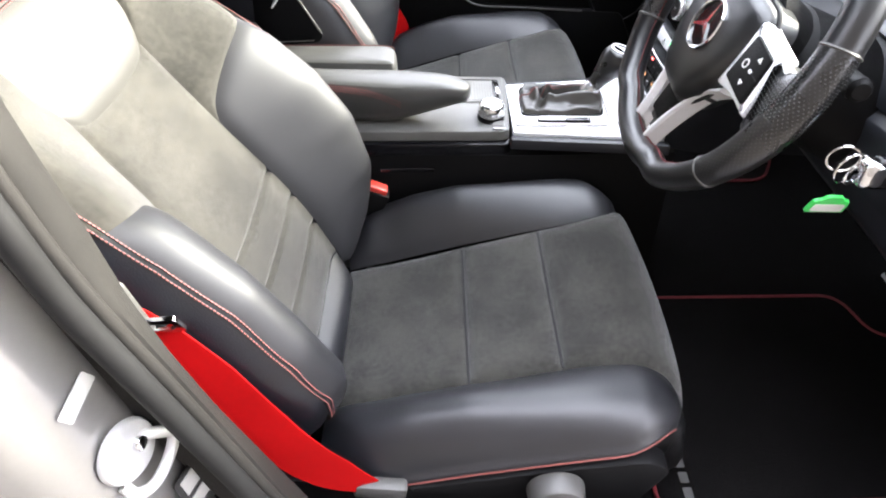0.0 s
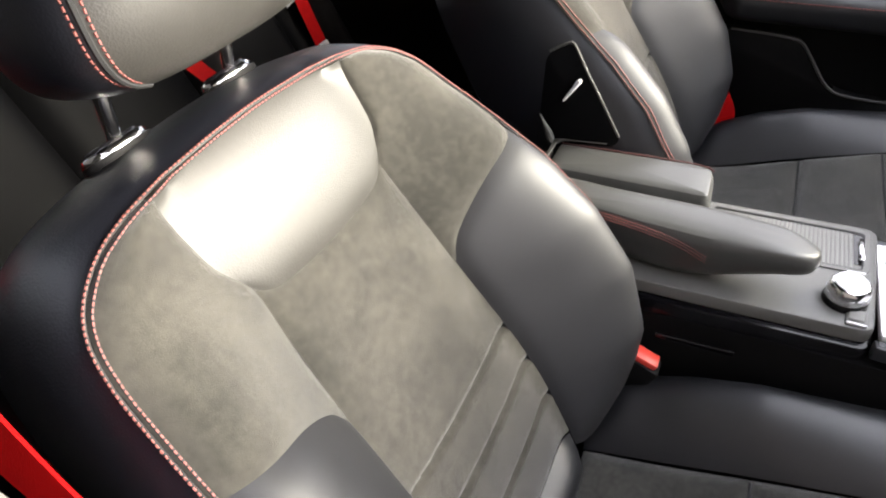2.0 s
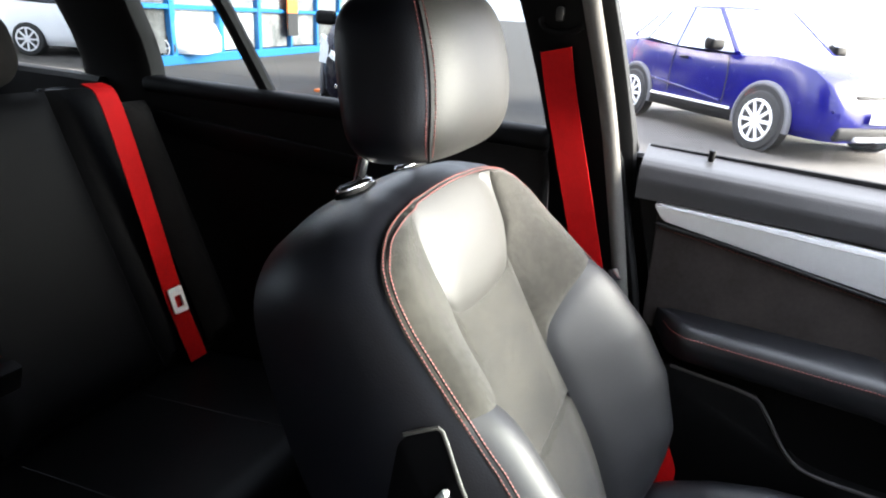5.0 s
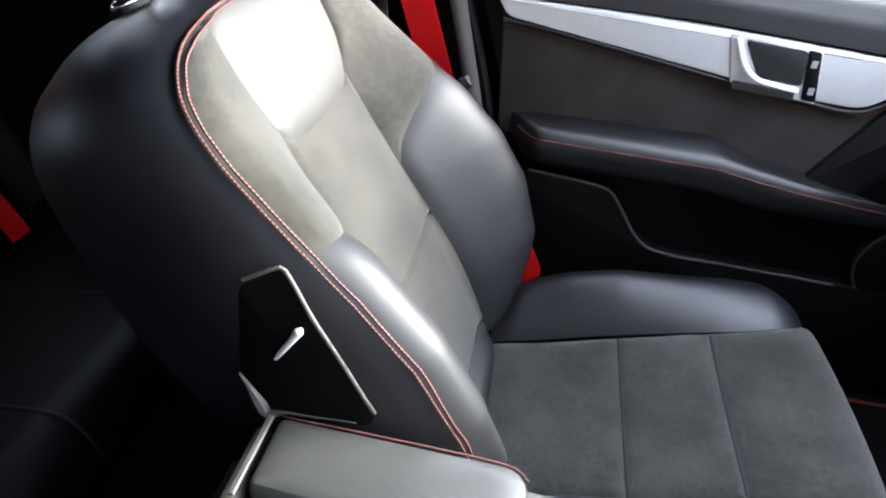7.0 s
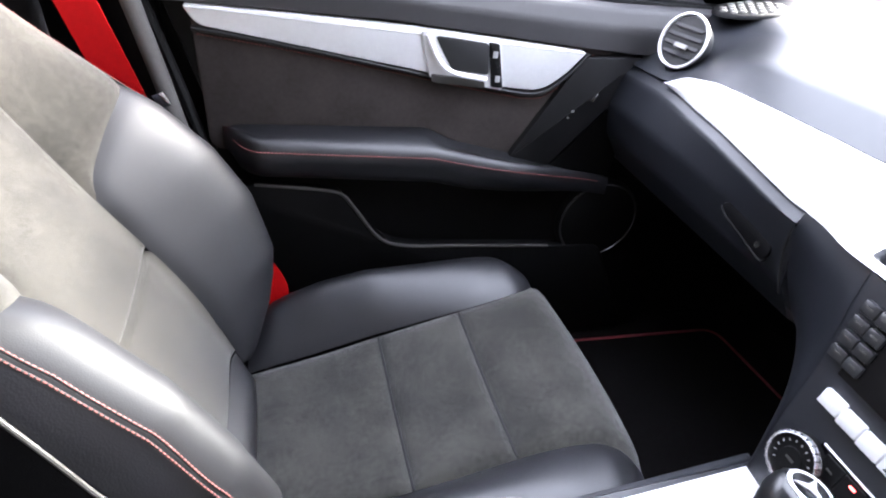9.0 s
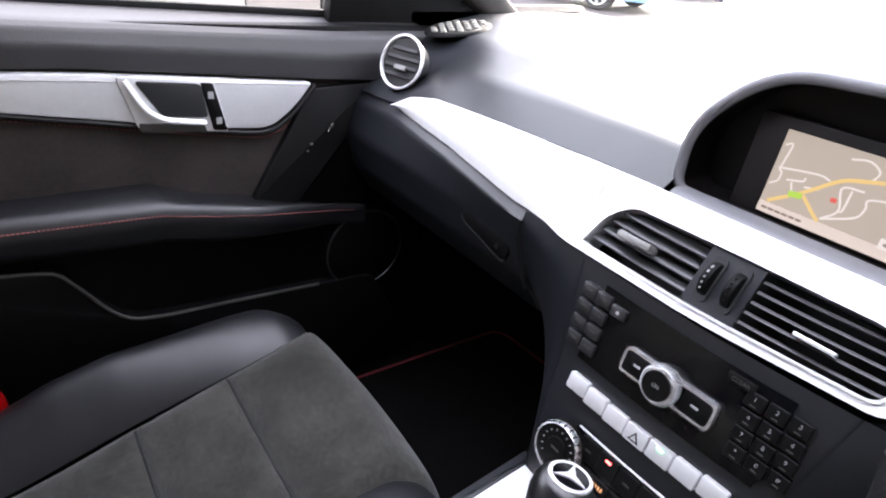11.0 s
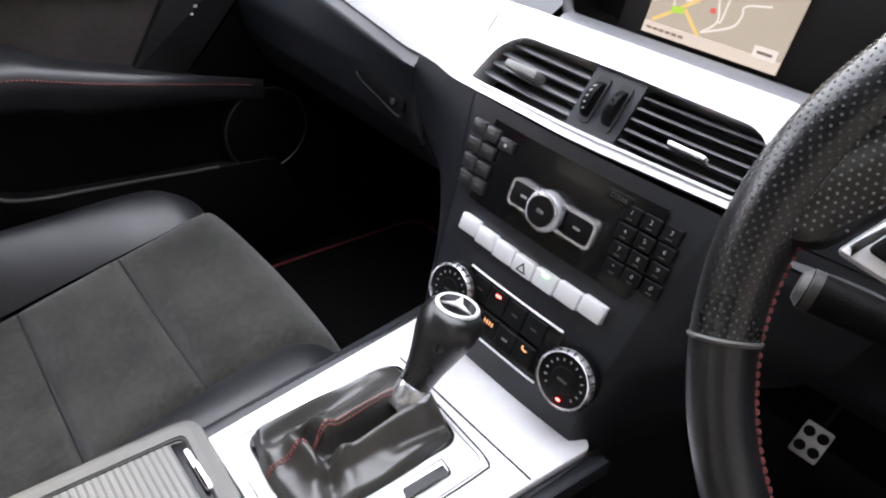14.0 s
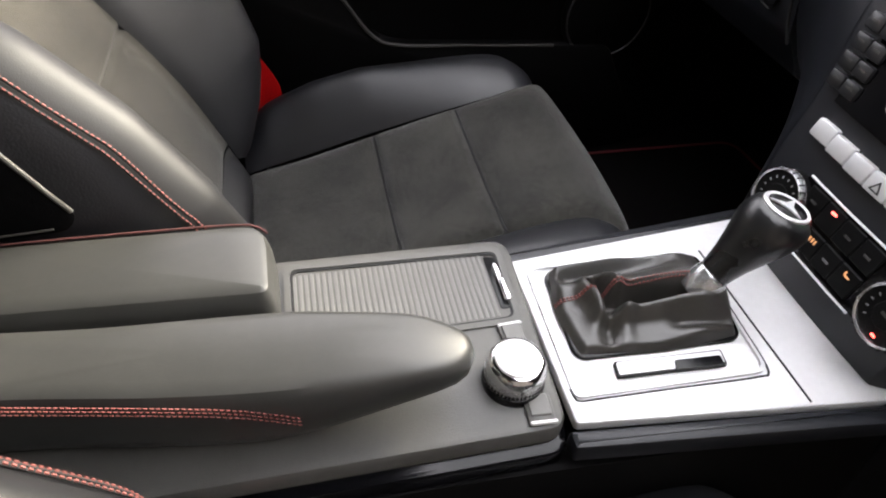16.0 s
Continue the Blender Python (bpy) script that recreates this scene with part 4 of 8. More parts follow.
# armrest: two lids
def lid(outline, z0, z1, r, slope=None):
    bm = bmesh.new()
    rings = []
    n = len(outline)
    c = sum((Vector(p) for p in outline), Vector((0, 0))) / n

    def ins(d):
        res = []
        for i in range(n):
            a, b = Vector(outline[i - 1]), Vector(outline[(i + 1) % n])
            t = (b - a).normalized()
            nn = Vector((-t.y, t.x))
            if nn.dot(c - Vector(outline[i])) < 0:
                nn = -nn
            res.append(Vector(outline[i]) + nn * d)
        return res
    for d, z in ((0.012, 0), (0.005, 0.12), (0.0015, 0.30), (0, 0.55), (0.0006, 0.78), (0.0022, 0.90), (0.0050, 0.97), (0.0095, 1.0)):
        ring = []
        for q in ins(d):
            lo = slope(q.x) if slope else z0
            top = z1 - 0.010 * smooth((q.x + 0.02) / 0.06)
            ring.append(Vector((q.x, q.y, lo + (top - lo) * z)))
        rings.append(ring)
    edge = rings[-1]
    mid = sum(edge, Vector()) / n
    for k in (0.8, 0.55, 0.3, 0.08):
        rings.append([Vector((mid.x + (q.x - mid.x) * k, mid.y + (q.y - mid.y) * k, z1 - 0.010 * smooth((mid.x + (q.x - mid.x) * k + 0.02) / 0.06) + 0.0025 * (1 - k * k))) for q in edge])
    return loft(rings)


arm = part("armrest", lid(round_poly([(-0.345, 0.021), (-0.108, 0.007), (-0.110, 0.090), (-0.345, 0.098)], [0.012, 0.014, 0.028, 0.012], 6), 0.655, 0.738, 0.006), M_ARM, con, "padded armrest lid beside the passenger")
tip = [(-0.350, -0.040), (-0.27, -0.052), (-0.18, -0.0675), (-0.10, -0.0765), (-0.03, -0.0775), (0.006, -0.0735), (0.0225, -0.064), (0.0275, -0.050), (0.0215, -0.036), (-0.010, -0.021), (-0.06, -0.009), (-0.108, -0.001), (-0.22, 0.006), (-0.350, 0.014)]
tipc = [Vector((q.x, q.y)) for q in curve_pts([Vector((*p, 0)) for p in tip], 70, closed=True)]
part("long_armrest", lid(tipc, 0.665, 0.735, 0.010, lambda x: 0.660 + 0.035 * smooth((x + 0.14) / 0.15)), M_ARM, con, "long padded armrest lid beside the driver")
near = curve_pts([(-0.345, -0.0385, 0.7335), (-0.27, -0.0520, 0.7330), (-0.18, -0.0680, 0.7300), (-0.135, -0.0735, 0.7220), (-0.095, -0.0770, 0.7050)], 40)
for dz in (0.0, -0.0045, -0.009):
    tagged(part("stitching", stitches([p + Vector((0, 0, dz)) for p in near], [Vector((0, -0.9, 0.3))] * 40, 0.0038, 0.0030, 0.00045, 0.0014), M_THREAD, con, "red thread stitching on the armrest"), kind="stuff")
part("piping", tube(curve_pts([(-0.34, 0.0945, 0.7365), (-0.2, 0.0910, 0.7365), (-0.130, 0.0870, 0.7362), (-0.113, 0.0760, 0.7355)], 30), 0.0010, 8), M_PIPING, con, "thin red piping on the armrest")
part("armrest_hinge", box((0.016, 0.11, 0.05), 0.006, 2, pose(-0.357, 0.035, 0.70)), M_GREYPLASTIC, con, "grey hinge cover")
part("latch_bar", box((0.006, 0.090, 0.004), 0.001, 1, pose(-0.350, 0.056, 0.737)), M_GREYPLASTIC, con, "thin bright edge strip")
# rotary controller
KC = (0.067, -0.045)
kn = part("rotary_controller", lathe([(0.0225, -0.002), (0.0238, 0.000), (0.0240, 0.010), (0.0232, 0.017), (0.0215, 0.0205), (0.0195, 0.0218), (0.0100, 0.0225), (0.002, 0.0226)], 48, pose(KC[0], KC[1], 0.664)), M_CHROME, con, "chrome rotary controller knob", sharp=40)
part("knob_top", cyl(0.0185, 0.0178, 0.0016, 40, pose(KC[0], KC[1], 0.6868), bevel=0.0006), M_SATIN, kn, "satin knob top")
part("knob_base", cyl(0.0262, 0.0250, 0.010, 40, pose(KC[0], KC[1], 0.659), bevel=0.002), M_GLOSSBLACK, kn)
tooth = finish(box((0.0013, 0.0013, 0.009), 0.0004, 1))
tooth.materials.append(M_CHROME)
for k in range(48):
    a = 2 * math.pi * k / 48
    part("grip_ridge", tooth, None, kn, m=pose(KC[0] + 0.0240 * math.cos(a), KC[1] + 0.0240 * math.sin(a), 0.669, 0, 0, math.degrees(a)))
for (bx, by, rot) in ((0.080, -0.004, 2), (0.079, -0.075, -4)):
    b = part("function_button", box((0.022, 0.026, 0.004), 0.0015, 2, pose(bx, by, PLZ + 0.0215, 0, 0, rot)), M_PLATE, con, "pale grey function button")
    part("bright_end", box((0.022, 0.0035, 0.0032), 0.001, 1, pose(bx, by - (0.0125 if rot < 0 else -0.0125), PLZ + 0.0226, 0, 0, rot)), M_SATIN, b)
    part("button_face", box((0.017, 0.019, 0.002), 0.001, 1, pose(bx, by + 0.002, PLZ + 0.0242, 0, 0, rot)), M_SLAT, b)
# aluminium panel round the selector
sil = round_poly([(0.106, -0.090), (0.374, -0.122), (0.392, -0.05), (0.392, 0.06), (0.374, 0.106), (0.106, 0.088)], [0.004, 0.012, 0.02, 0.02, 0.012, 0.004])
part("aluminium_panel", slab(sil, 0.010, pose(0, 0, 0.640, 0, -1.0, 0), 0.003), M_ALU, con, "bright brushed aluminium panel")
for s, ya, yb in ((-1, -0.108, -0.141), (1, 0.104, 0.124)):
    q = [(0.100, ya), (0.380, yb), (0.380, yb - s * 0.018), (0.100, ya - s * 0.016)]
    part("edge_rail", slab(round_poly(q, 0.004), 0.02, pose(0, 0, 0.626, 0, -1.0, 0), 0.005), M_DASH, con, "dark grey edge rail")
part("panel_joint", tube([(0.2975, 0.066, 0.6555), (0.2990, -0.020, 0.6555), (0.3010, -0.110, 0.6557)], 0.0009, 6), M_SEAM, con)
bez_o = round_poly([(0.112, -0.070), (0.283, -0.078), (0.290, 0.068), (0.116, 0.075)], [0.008, 0.012, 0.02, 0.012], 6)
bez_i = round_poly([(0.1150, -0.0672), (0.2805, -0.0750), (0.2872, 0.0652), (0.1190, 0.0722)], [0.008, 0.012, 0.02, 0.012], 6)
part("selector_bezel", frame_ring(bez_o, bez_i, 0.0032, pose(0, 0, 0.6500, 0, -1.0, 0)), M_SATIN, con, "raised aluminium bezel")
# shadow at the bezel's near and front edges, drawn as a dark tube
part("bezel_shadow", tube(curve_pts([(0.112, -0.060, 0.6512), (0.114, -0.0715, 0.6512), (0.124, -0.0725, 0.6514), (0.20, -0.0760, 0.6528), (0.272, -0.0795, 0.6542), (0.2845, -0.0745, 0.6544), (0.2880, -0.03, 0.6545), (0.2915, 0.050, 0.6545)], 60), 0.0013, 8), M_SEAM, con, "painted shadow line along the bezel")
bt_o = [(0.125, -0.036), (0.279, -0.044), (0.290, 0.060), (0.130, 0.066)]
part("gaiter_frame", slab(round_poly(bt_o, 0.014, 6), 0.004, pose(0, 0, 0.6505, 0, -1.0, 0), 0.0015), M_GLOSSBLACK, con, "black gaiter frame")
# selector display
part("selector_outline", slab(round_poly([(0.1535, -0.0535), (0.2500, -0.0600), (0.2520, -0.0445), (0.1555, -0.0385)], 0.002), 0.003, pose(0, -0.006, 0.6515, 0, -1.0, 0)), M_SEAM, con)
part("selector_window", slab(round_poly([(0.155, -0.052), (0.248, -0.058), (0.250, -0.046), (0.157, -0.040)], 0.002), 0.003, pose(0, -0.006, 0.6525, 0, -1.0, 0)), M_ALU, con, "selector position strip")
part("selector_dark", slab(round_poly([(0.203, -0.059), (0.246, -0.062), (0.247, -0.053), (0.206, -0.050)], 0.002), 0.003, pose(0, -0.004, 0.6538, 0, -1.0, 0)), M_GLOSSBLACK, con, "dark selector indicator")


CREASES = [((-0.50, 0.40), (-0.46, -0.30), 0.011, 0.085), ((-0.34, -0.12), (0.62, -0.16), 0.015, 0.14), ((-0.75, 0.62), (0.35, 0.74), 0.006, 0.17),
           ((-0.46, -0.30), (-0.56, -0.80), 0.004, 0.10), ((0.30, -0.62), (0.80, -0.72), 0.004, 0.14)]


def gaiter(p, t):
    """Creased leather over the selector opening; p along the car, t across, both -1 to 1."""
    a, b = p * math.sqrt(1 - 0.16 * t * t), t * math.sqrt(1 - 0.16 * p * p)
    k0, k1 = (a + 1) / 2, (b + 1) / 2
    A, B, C, D = (Vector(q) + (Vector(q) - Vector((0.206, 0.011))) * 0.025 for q in bt_o)
    q = A.lerp(B, k0).lerp(D.lerp(C, k0), k1)
    r2 = ((q.x - 0.249) / 0.036) ** 2 + ((q.y - 0.004) / 0.034) ** 2
    edge = min(1.0, (1 - max(abs(p), abs(t))) / 0.09)
    z = 0.655 + 0.009 * smooth(edge) + 0.018 * math.exp(-r2 * 1.15) + 0.005 * math.exp(-((b - 0.22) / 0.22) ** 2) * smooth((a + 0.45) / 0.2)
    fold = 0.0
    for (x0, y0), (x1, y1), dep, wid in CREASES:
        d = Vector((x1 - x0, y1 - y0))
        f = min(1, max(0, ((a - x0) * d.x + (b - y0) * d.y) / d.length_squared))
        dd = math.hypot(a - x0 - d.x * f, b - y0 - d.y * f)
        fold += dep * (0.7 * math.exp(-((dd - 1.7 * wid) / wid) ** 2) - math.exp(-(dd / (wid * 0.75)) ** 2)) * (0.5 + 0.5 * math.sin(math.pi * min(1, f + 0.15)))
    fold += 0.0005 * math.sin(9 * a + 5 * b + 2 * math.sin(5 * b))
    return Vector((q.x, q.y, max(0.6536, z + 1.5 * fold * smooth(edge))))


part("gaiter", grid(lambda p, t: gaiter(2 * p - 1, 2 * t - 1), 80, 64), M_GAITER, con, "creased worn black leather gaiter", sharp=80)
for dy in (-0.022, 0.022):
    L = [gaiter(-0.985 + 1.50 * k / 79, 0.14 - 0.10 * k / 79 + dy) for k in range(80)]
    nn = [(gaiter(-0.985 + 1.50 * k / 79 + 0.02, 0.12 + dy) - gaiter(-0.985 + 1.50 * k / 79 - 0.02, 0.12 + dy)).cross(Vector((0, 1, 0))) * -1 for k in range(80)]
    nn = [v if v.z > 0 else -v for v in nn]
    tagged(part("stitching", stitches(L, nn, 0.0036, 0.0028, 0.0007, 0.0006), M_THREAD, con, "red thread seam on the gaiter"), kind="stuff")

# gear selector
gl = thing("gear_selector", "black leather gear selector with a bright collar and cap", "gear selector")
GA, GB = Vector((0.256, 0.004, 0.684)), Vector((0.311, 0.010, 0.760))
gd = (GB - GA).normalized()
gm = axes(GA, Vector((0, 1, 0)), gd.cross(Vector((0, 1, 0))))


CAPN = Vector((0.26, -0.02, 1.0)).normalized()


def bent(prof, n=40):
    """Rings round the lever's line that tilt towards the cap's direction near the top."""
    rings = []
    for r, z in prof:
        k = smooth((z - 0.045) / 0.045)
        ax = gd.lerp(CAPN, k).normalized()
        ex = Vector((0, 1, 0))
        ey = ax.cross(ex).normalized()
        ex = ey.cross(ax)
        c = GA + gd * min(z, 0.078) + CAPN * max(0.0, z - 0.078)
        rings.append([c + ex * (r * math.cos(2 * math.pi * i / n)) + ey * (r * 1.04 * math.sin(2 * math.pi * i / n)) for i in range(n)])
    return loft(rings)


M_KNOB = mat("polished_black_leather", (0.010, 0.010, 0.011), 0.28, spec=0.7, grain=0.05, grain_scale=500, kind="voronoi", vary=0.15)
part("grip", bent([(0.0140, 0.012), (0.0150, 0.019), (0.0172, 0.031), (0.0212, 0.045), (0.0258, 0.060), (0.0284, 0.071), (0.0284, 0.080), (0.0258, 0.0875), (0.0215, 0.0920), (0.018, 0.0930)]), M_KNOB, gl, "smooth black leather grip", sharp=80)
part("collar", lathe([(0.0150, -0.012), (0.0162, -0.010), (0.0162, 0.010), (0.0145, 0.013)], 36, gm), M_RING, gl, "bright metal collar")
cap = part("cap", bent([(0.0200, 0.0915), (0.0202, 0.0938), (0.0190, 0.0950), (0.0165, 0.0945), (0.0163, 0.0930)]), M_SATIN, gl, "bright cap ring")
cm = axes(GA + gd * 0.078 + CAPN * 0.0162, Vector((0, 1, 0)), CAPN.cross(Vector((0, 1, 0))))
part("cap_disc", cyl(0.0168, 0.0168, 0.002, 36, cm @ pose(0, 0, -0.0008)), M_GLOSSBLACK, cap)
for k in range(3):
    part("cap_ray", slab([(-0.0042, 0), (0.0042, 0), (0, 0.0165)], 0.0014, cm @ pose(0, 0, 0, 0, 0, 120 * k + 90)), M_SATIN, cap)

# ---- dashboard ----
dash = thing("dashboard", "dark grey dashboard with an aluminium band, vents and a central stack", "dashboard")
top_z = lerp_table([(0.156, 0.968), (0.245, 0.9635), (0.27, 0.9625), (0.35, 0.959), (0.43, 0.9545), (0.495, 0.9500), (0.56, 0.937), (0.60, 0.916), (0.72, 0.912)])
bot_z = lerp_table([(0.156, 0.8950), (0.245, 0.8925), (0.27, 0.8915), (0.43, 0.906), (0.495, 0.909), (0.56, 0.913), (0.60, 0.914), (0.72, 0.910)])
band_x = lerp_table([(0.0, 0.420), (0.156, 0.428), (0.25, 0.444), (0.43, 0.460), (0.60, 0.475), (0.72, 0.468)])


def centre_pt(y, z):
    """The front face of the vents and stack: depth by height."""
    x = float(np.interp(z, [0.63, 0.70, 0.74, 0.80, 0.86, 0.893, 0.91, 0.948, 0.975], [0.352, 0.360, 0.370, 0.388, 0.402, 0.412, 0.424, 0.448, 0.470]))
    return Vector((x + 0.9 * y * y * 0.4, y, z))


def band_slope(y):
    return 0.455 + 0.145 * smooth((0.26 - y) / 0.10)


def band_top(y):
    h = top_z(y) - bot_z(y)
    return band_x(y) + band_slope(y) * h


def upper(p, t, s=1):
    """Upper skin from the band's top edge to the windscreen, y from the centre outwards."""
    y = 0.099 + (0.72 - 0.099) * p
    x0, z0 = band_top(y) - 0.0030, top_z(y) + 0.0006
    pts = [(x0, z0), (x0 + 0.05, z0 + 0.031), (0.62, 1.012), (0.72, 1.030), (0.86, 1.034), (1.0, 1.030)]
    k = min(4.999, t * 5)
    i = int(k)
    a, b = pts[i], pts[i + 1]
    f = k - i
    return Vector((a[0] + (b[0] - a[0]) * f, s * y, a[1] + (b[1] - a[1]) * f))


for s in (1, -1):
    part("upper_skin", grid(lambda p, t: upper(p if s > 0 else 0.80 + 0.20 * p, t, s), 30, 30), M_DASH, dash, "dark grained upper dash skin", sharp=60)

    def band(p, t):
        y = 0.1568 + (0.598 - 0.1568) * p
        zt, zb = top_z(y), bot_z(y)
        bulge = 0.006 * math.sin(math.pi * t)
        z = zb + (zt - zb) * t
        x = band_x(y) + band_slope(y) * (zt - zb) * t - bulge - 0.004
        if s > 0:  # runs flush into the vent surround
            x = centre_pt(y, z - 0.002).x - 0.0034 + (x - centre_pt(y, z - 0.002).x + 0.0034) * smooth((y - 0.1568) / 0.06)
        return Vector((x, s * y, z))
    bm = grid(band, 40, 10)
    part("aluminium_band" if s > 0 else "cowl_panel", bm, M_ALU if s > 0 else M_DASH, dash, "bright aluminium dash band" if s > 0 else "dark panel under the instrument hood", sharp=60)

    def lower(p, t):
        y0 = 0.2435 if s > 0 else 0.152
        y = y0 + (0.72 - y0) * p
        pts = [(band_x(y) + 0.003, bot_z(y) - 0.001), (band_x(y) - 0.011, bot_z(y) - 0.014), (0.444, 0.845), (0.456, 0.79), (0.492, 0.735), (0.60, 0.67), (0.95, 0.62)]
        if s < 0:
            pts = pts[:2] + [(0.462, 0.82), (0.472, 0.78), (0.50, 0.75), (0.62, 0.72), (0.95, 0.66)]
        k = min(5.999, t * 6)
        i = int(k)
        a, b = pts[i], pts[i + 1]
        return Vector((a[0] + (b[0] - a[0]) * (k - i), s * y, a[1] + (b[1] - a[1]) * (k - i)))
    part("glove_box" if s > 0 else "knee_panel", grid(lower, 24, 36), M_DASH, dash, "dark grained glove box front" if s > 0 else "dark knee panel under the wheel", sharp=60)
# glove box gap and handle
part("gap", tube(curve_pts([(0.4345, 0.2445, 0.878), (0.4395, 0.250, 0.860), (0.4460, 0.254, 0.835), (0.4535, 0.250, 0.80), (0.4600, 0.2455, 0.777)], 24), 0.0020, 6), M_SEAM, dash)
hm = axes((0.4478, 0.318, 0.8265), (0, -1, -0.235), (0.22, 0, 1))
# no hollow is cut: a black plate gives the shade of the recess
hd = part("glove_handle", slab(round_poly([(-0.050, -0.006), (-0.036, -0.011), (0.044, -0.011), (0.050, -0.003), (0.046, 0.011), (-0.036, 0.010)], 0.005), 0.004, hm @ pose(0, 0, -0.0005), 0.0012), M_REAR, dash, "glove box handle with recess shade painted black")
part("lip", tube(curve_pts([hm @ Vector((a, b, 0.0028)) for a, b in ((-0.048, -0.008), (-0.034, -0.0125), (0.0, -0.0125), (0.044, -0.0125), (0.051, -0.004))], 24), 0.0013, 8), M_PLASTIC, hd, "grained lip of the handle")
part("lock", cyl(0.0042, 0.0042, 0.004, 16, hm @ pose(0.030, -0.001, 0.0035)), M_CHROME, hd)


M_ROUNDVANE = mat("round_vent_vane", (0.009, 0.009, 0.010), 0.42, spec=0.35, vary=0.1)
M_VANE = mat("vent_vane_plastic", (0.050, 0.050, 0.052), 0.36, vary=0.1)


def round_vent(s):
    vm = axes((0.502, s * 0.629, 0.972), (0.26, -s * 0.95, 0.0), (0.35, 0, 1.0)) @ Matrix.Scale(0.94, 4)
    if vm.to_3x3().col[2].x > 0:
        vm = vm @ pose(0, 0, 0, 0, 180, 0)
    v = part("round_vent", cyl(0.036, 0.0450, 0.03, 48, vm @ pose(0, 0, -0.0155), bevel=0.001), M_DASH, dash, "round air vent")
    prof = [(0.0455, -0.001), (0.0462, 0.002), (0.0454, 0.0046), (0.0434, 0.0050), (0.0416, 0.003), (0.0408, -0.004)]
    n = 48
    rings = [[vm @ Vector((r * math.cos(2 * math.pi * k / n), r * math.sin(2 * math.pi * k / n), z)) for k in range(n)] for r, z in prof]
    part("ring", loft(rings, True, False), M_SATIN, v, "bright metal ring")
    part("throat", cyl(0.0398, 0.0398, 0.002, 40, vm @ pose(0, 0, -0.0008)), M_SEAM, v)
    for k in range(4):
        yy = -0.022 + 0.0145 * k
        w = 2 * math.sqrt(0.0365 ** 2 - yy ** 2)
        part("slat", box((w, 0.0085, 0.0030), 0.0012, 1, vm @ pose(0, yy, 0.0010, -35, 0, 0)), M_ROUNDVANE, v)
    part("tab", box((0.026, 0.009, 0.005), 0.002, 2, vm @ pose(0.004, -0.0095, 0.0060, -20, 0, 0)), M_SLAT, v)


round_vent(1)
round_vent(-1)
for s in (1, -1):
    g = part("speaker_grille", cyl(0.056, 0.052, 0.006, 40, pose(0.632, s * 0.662, 1.0165, 0, -8, 0) @ Matrix.Diagonal((1.15, 0.85, 1, 1)), bevel=0.002), M_PLASTIC, dash, "small round dash grille")
    for k in range(-2, 3):
        for j in range(-3, 4):
            a, b = 0.0165 * (j + 0.5 * (k % 2)), 0.0145 * k
            if (a / 0.056) ** 2 + (b / 0.040) ** 2 < 0.86:
                # sky reflections at the grille's openings, drawn as pale hexagons
                part("grille_sky_glint", cyl(0.0062, 0.0052, 0.003, 6, pose(0.632, s * 0.662, 1.0165, 0, -8, 0) @ pose(a, b, 0.0036)), M_SLAT, g)

# centre: band round the middle vents
def centre_ring(o, i, d, name, material, label=""):
    """A raised ring on the centre face between two (y, z) outlines."""
    bm = bmesh.new()
    n = len(o)
    nrm = Vector((-0.86, 0, 0.5))
    R = [[bm.verts.new(centre_pt(*q) + nrm * h) for q in ring] for ring, h in ((o, -0.01), (o, d), (i, d), (i, -0.03))]
    for a in range(3):
        for k in range(n):
            j = (k + 1) % n
            bm.faces.new((R[a][k], R[a][j], R[a + 1][j], R[a + 1][k]))
    return part(name, bm, material, dash, label, sharp=50)


v_o = round_poly([(0.157, 0.8930), (0.0, 0.895), (-0.152, 0.898), (-0.160, 0.940), (-0.138, 0.968), (0.0, 0.9695), (0.11, 0.968), (0.157, 0.966)], [0.0005, 0.02, 0.02, 0.02, 0.012, 0.02, 0.01, 0.0005], 6)
v_i = round_poly([(0.143, 0.901), (0.0, 0.903), (-0.136, 0.905), (-0.141, 0.925), (-0.122, 0.948), (0.0, 0.950), (0.110, 0.947), (0.132, 0.930)], [0.004, 0.02, 0.014, 0.014, 0.016, 0.02, 0.020, 0.01], 6)
centre_ring(v_o, v_i, 0.004, "aluminium_surround", M_ALU, "bright aluminium vent surround")
v_l = round_poly([(0.145, 0.899), (0.0, 0.901), (-0.138, 0.903), (-0.144, 0.925), (-0.125, 0.950), (0.0, 0.952), (0.112, 0.949), (0.134, 0.931)], [0.004, 0.02, 0.014, 0.014, 0.016, 0.02, 0.020, 0.01], 6)
centre_ring(v_l, v_i, 0.0065, "vent_rim", M_SATIN, "thin chrome vent rim")
part("vent_cavity", grid(lambda p, t: centre_pt(0.147 - 0.290 * p, 0.898 + 0.054 * t) + Vector((0.028, 0, -0.012)), 12, 4), M_SEAM, dash, "dark vent cavity")
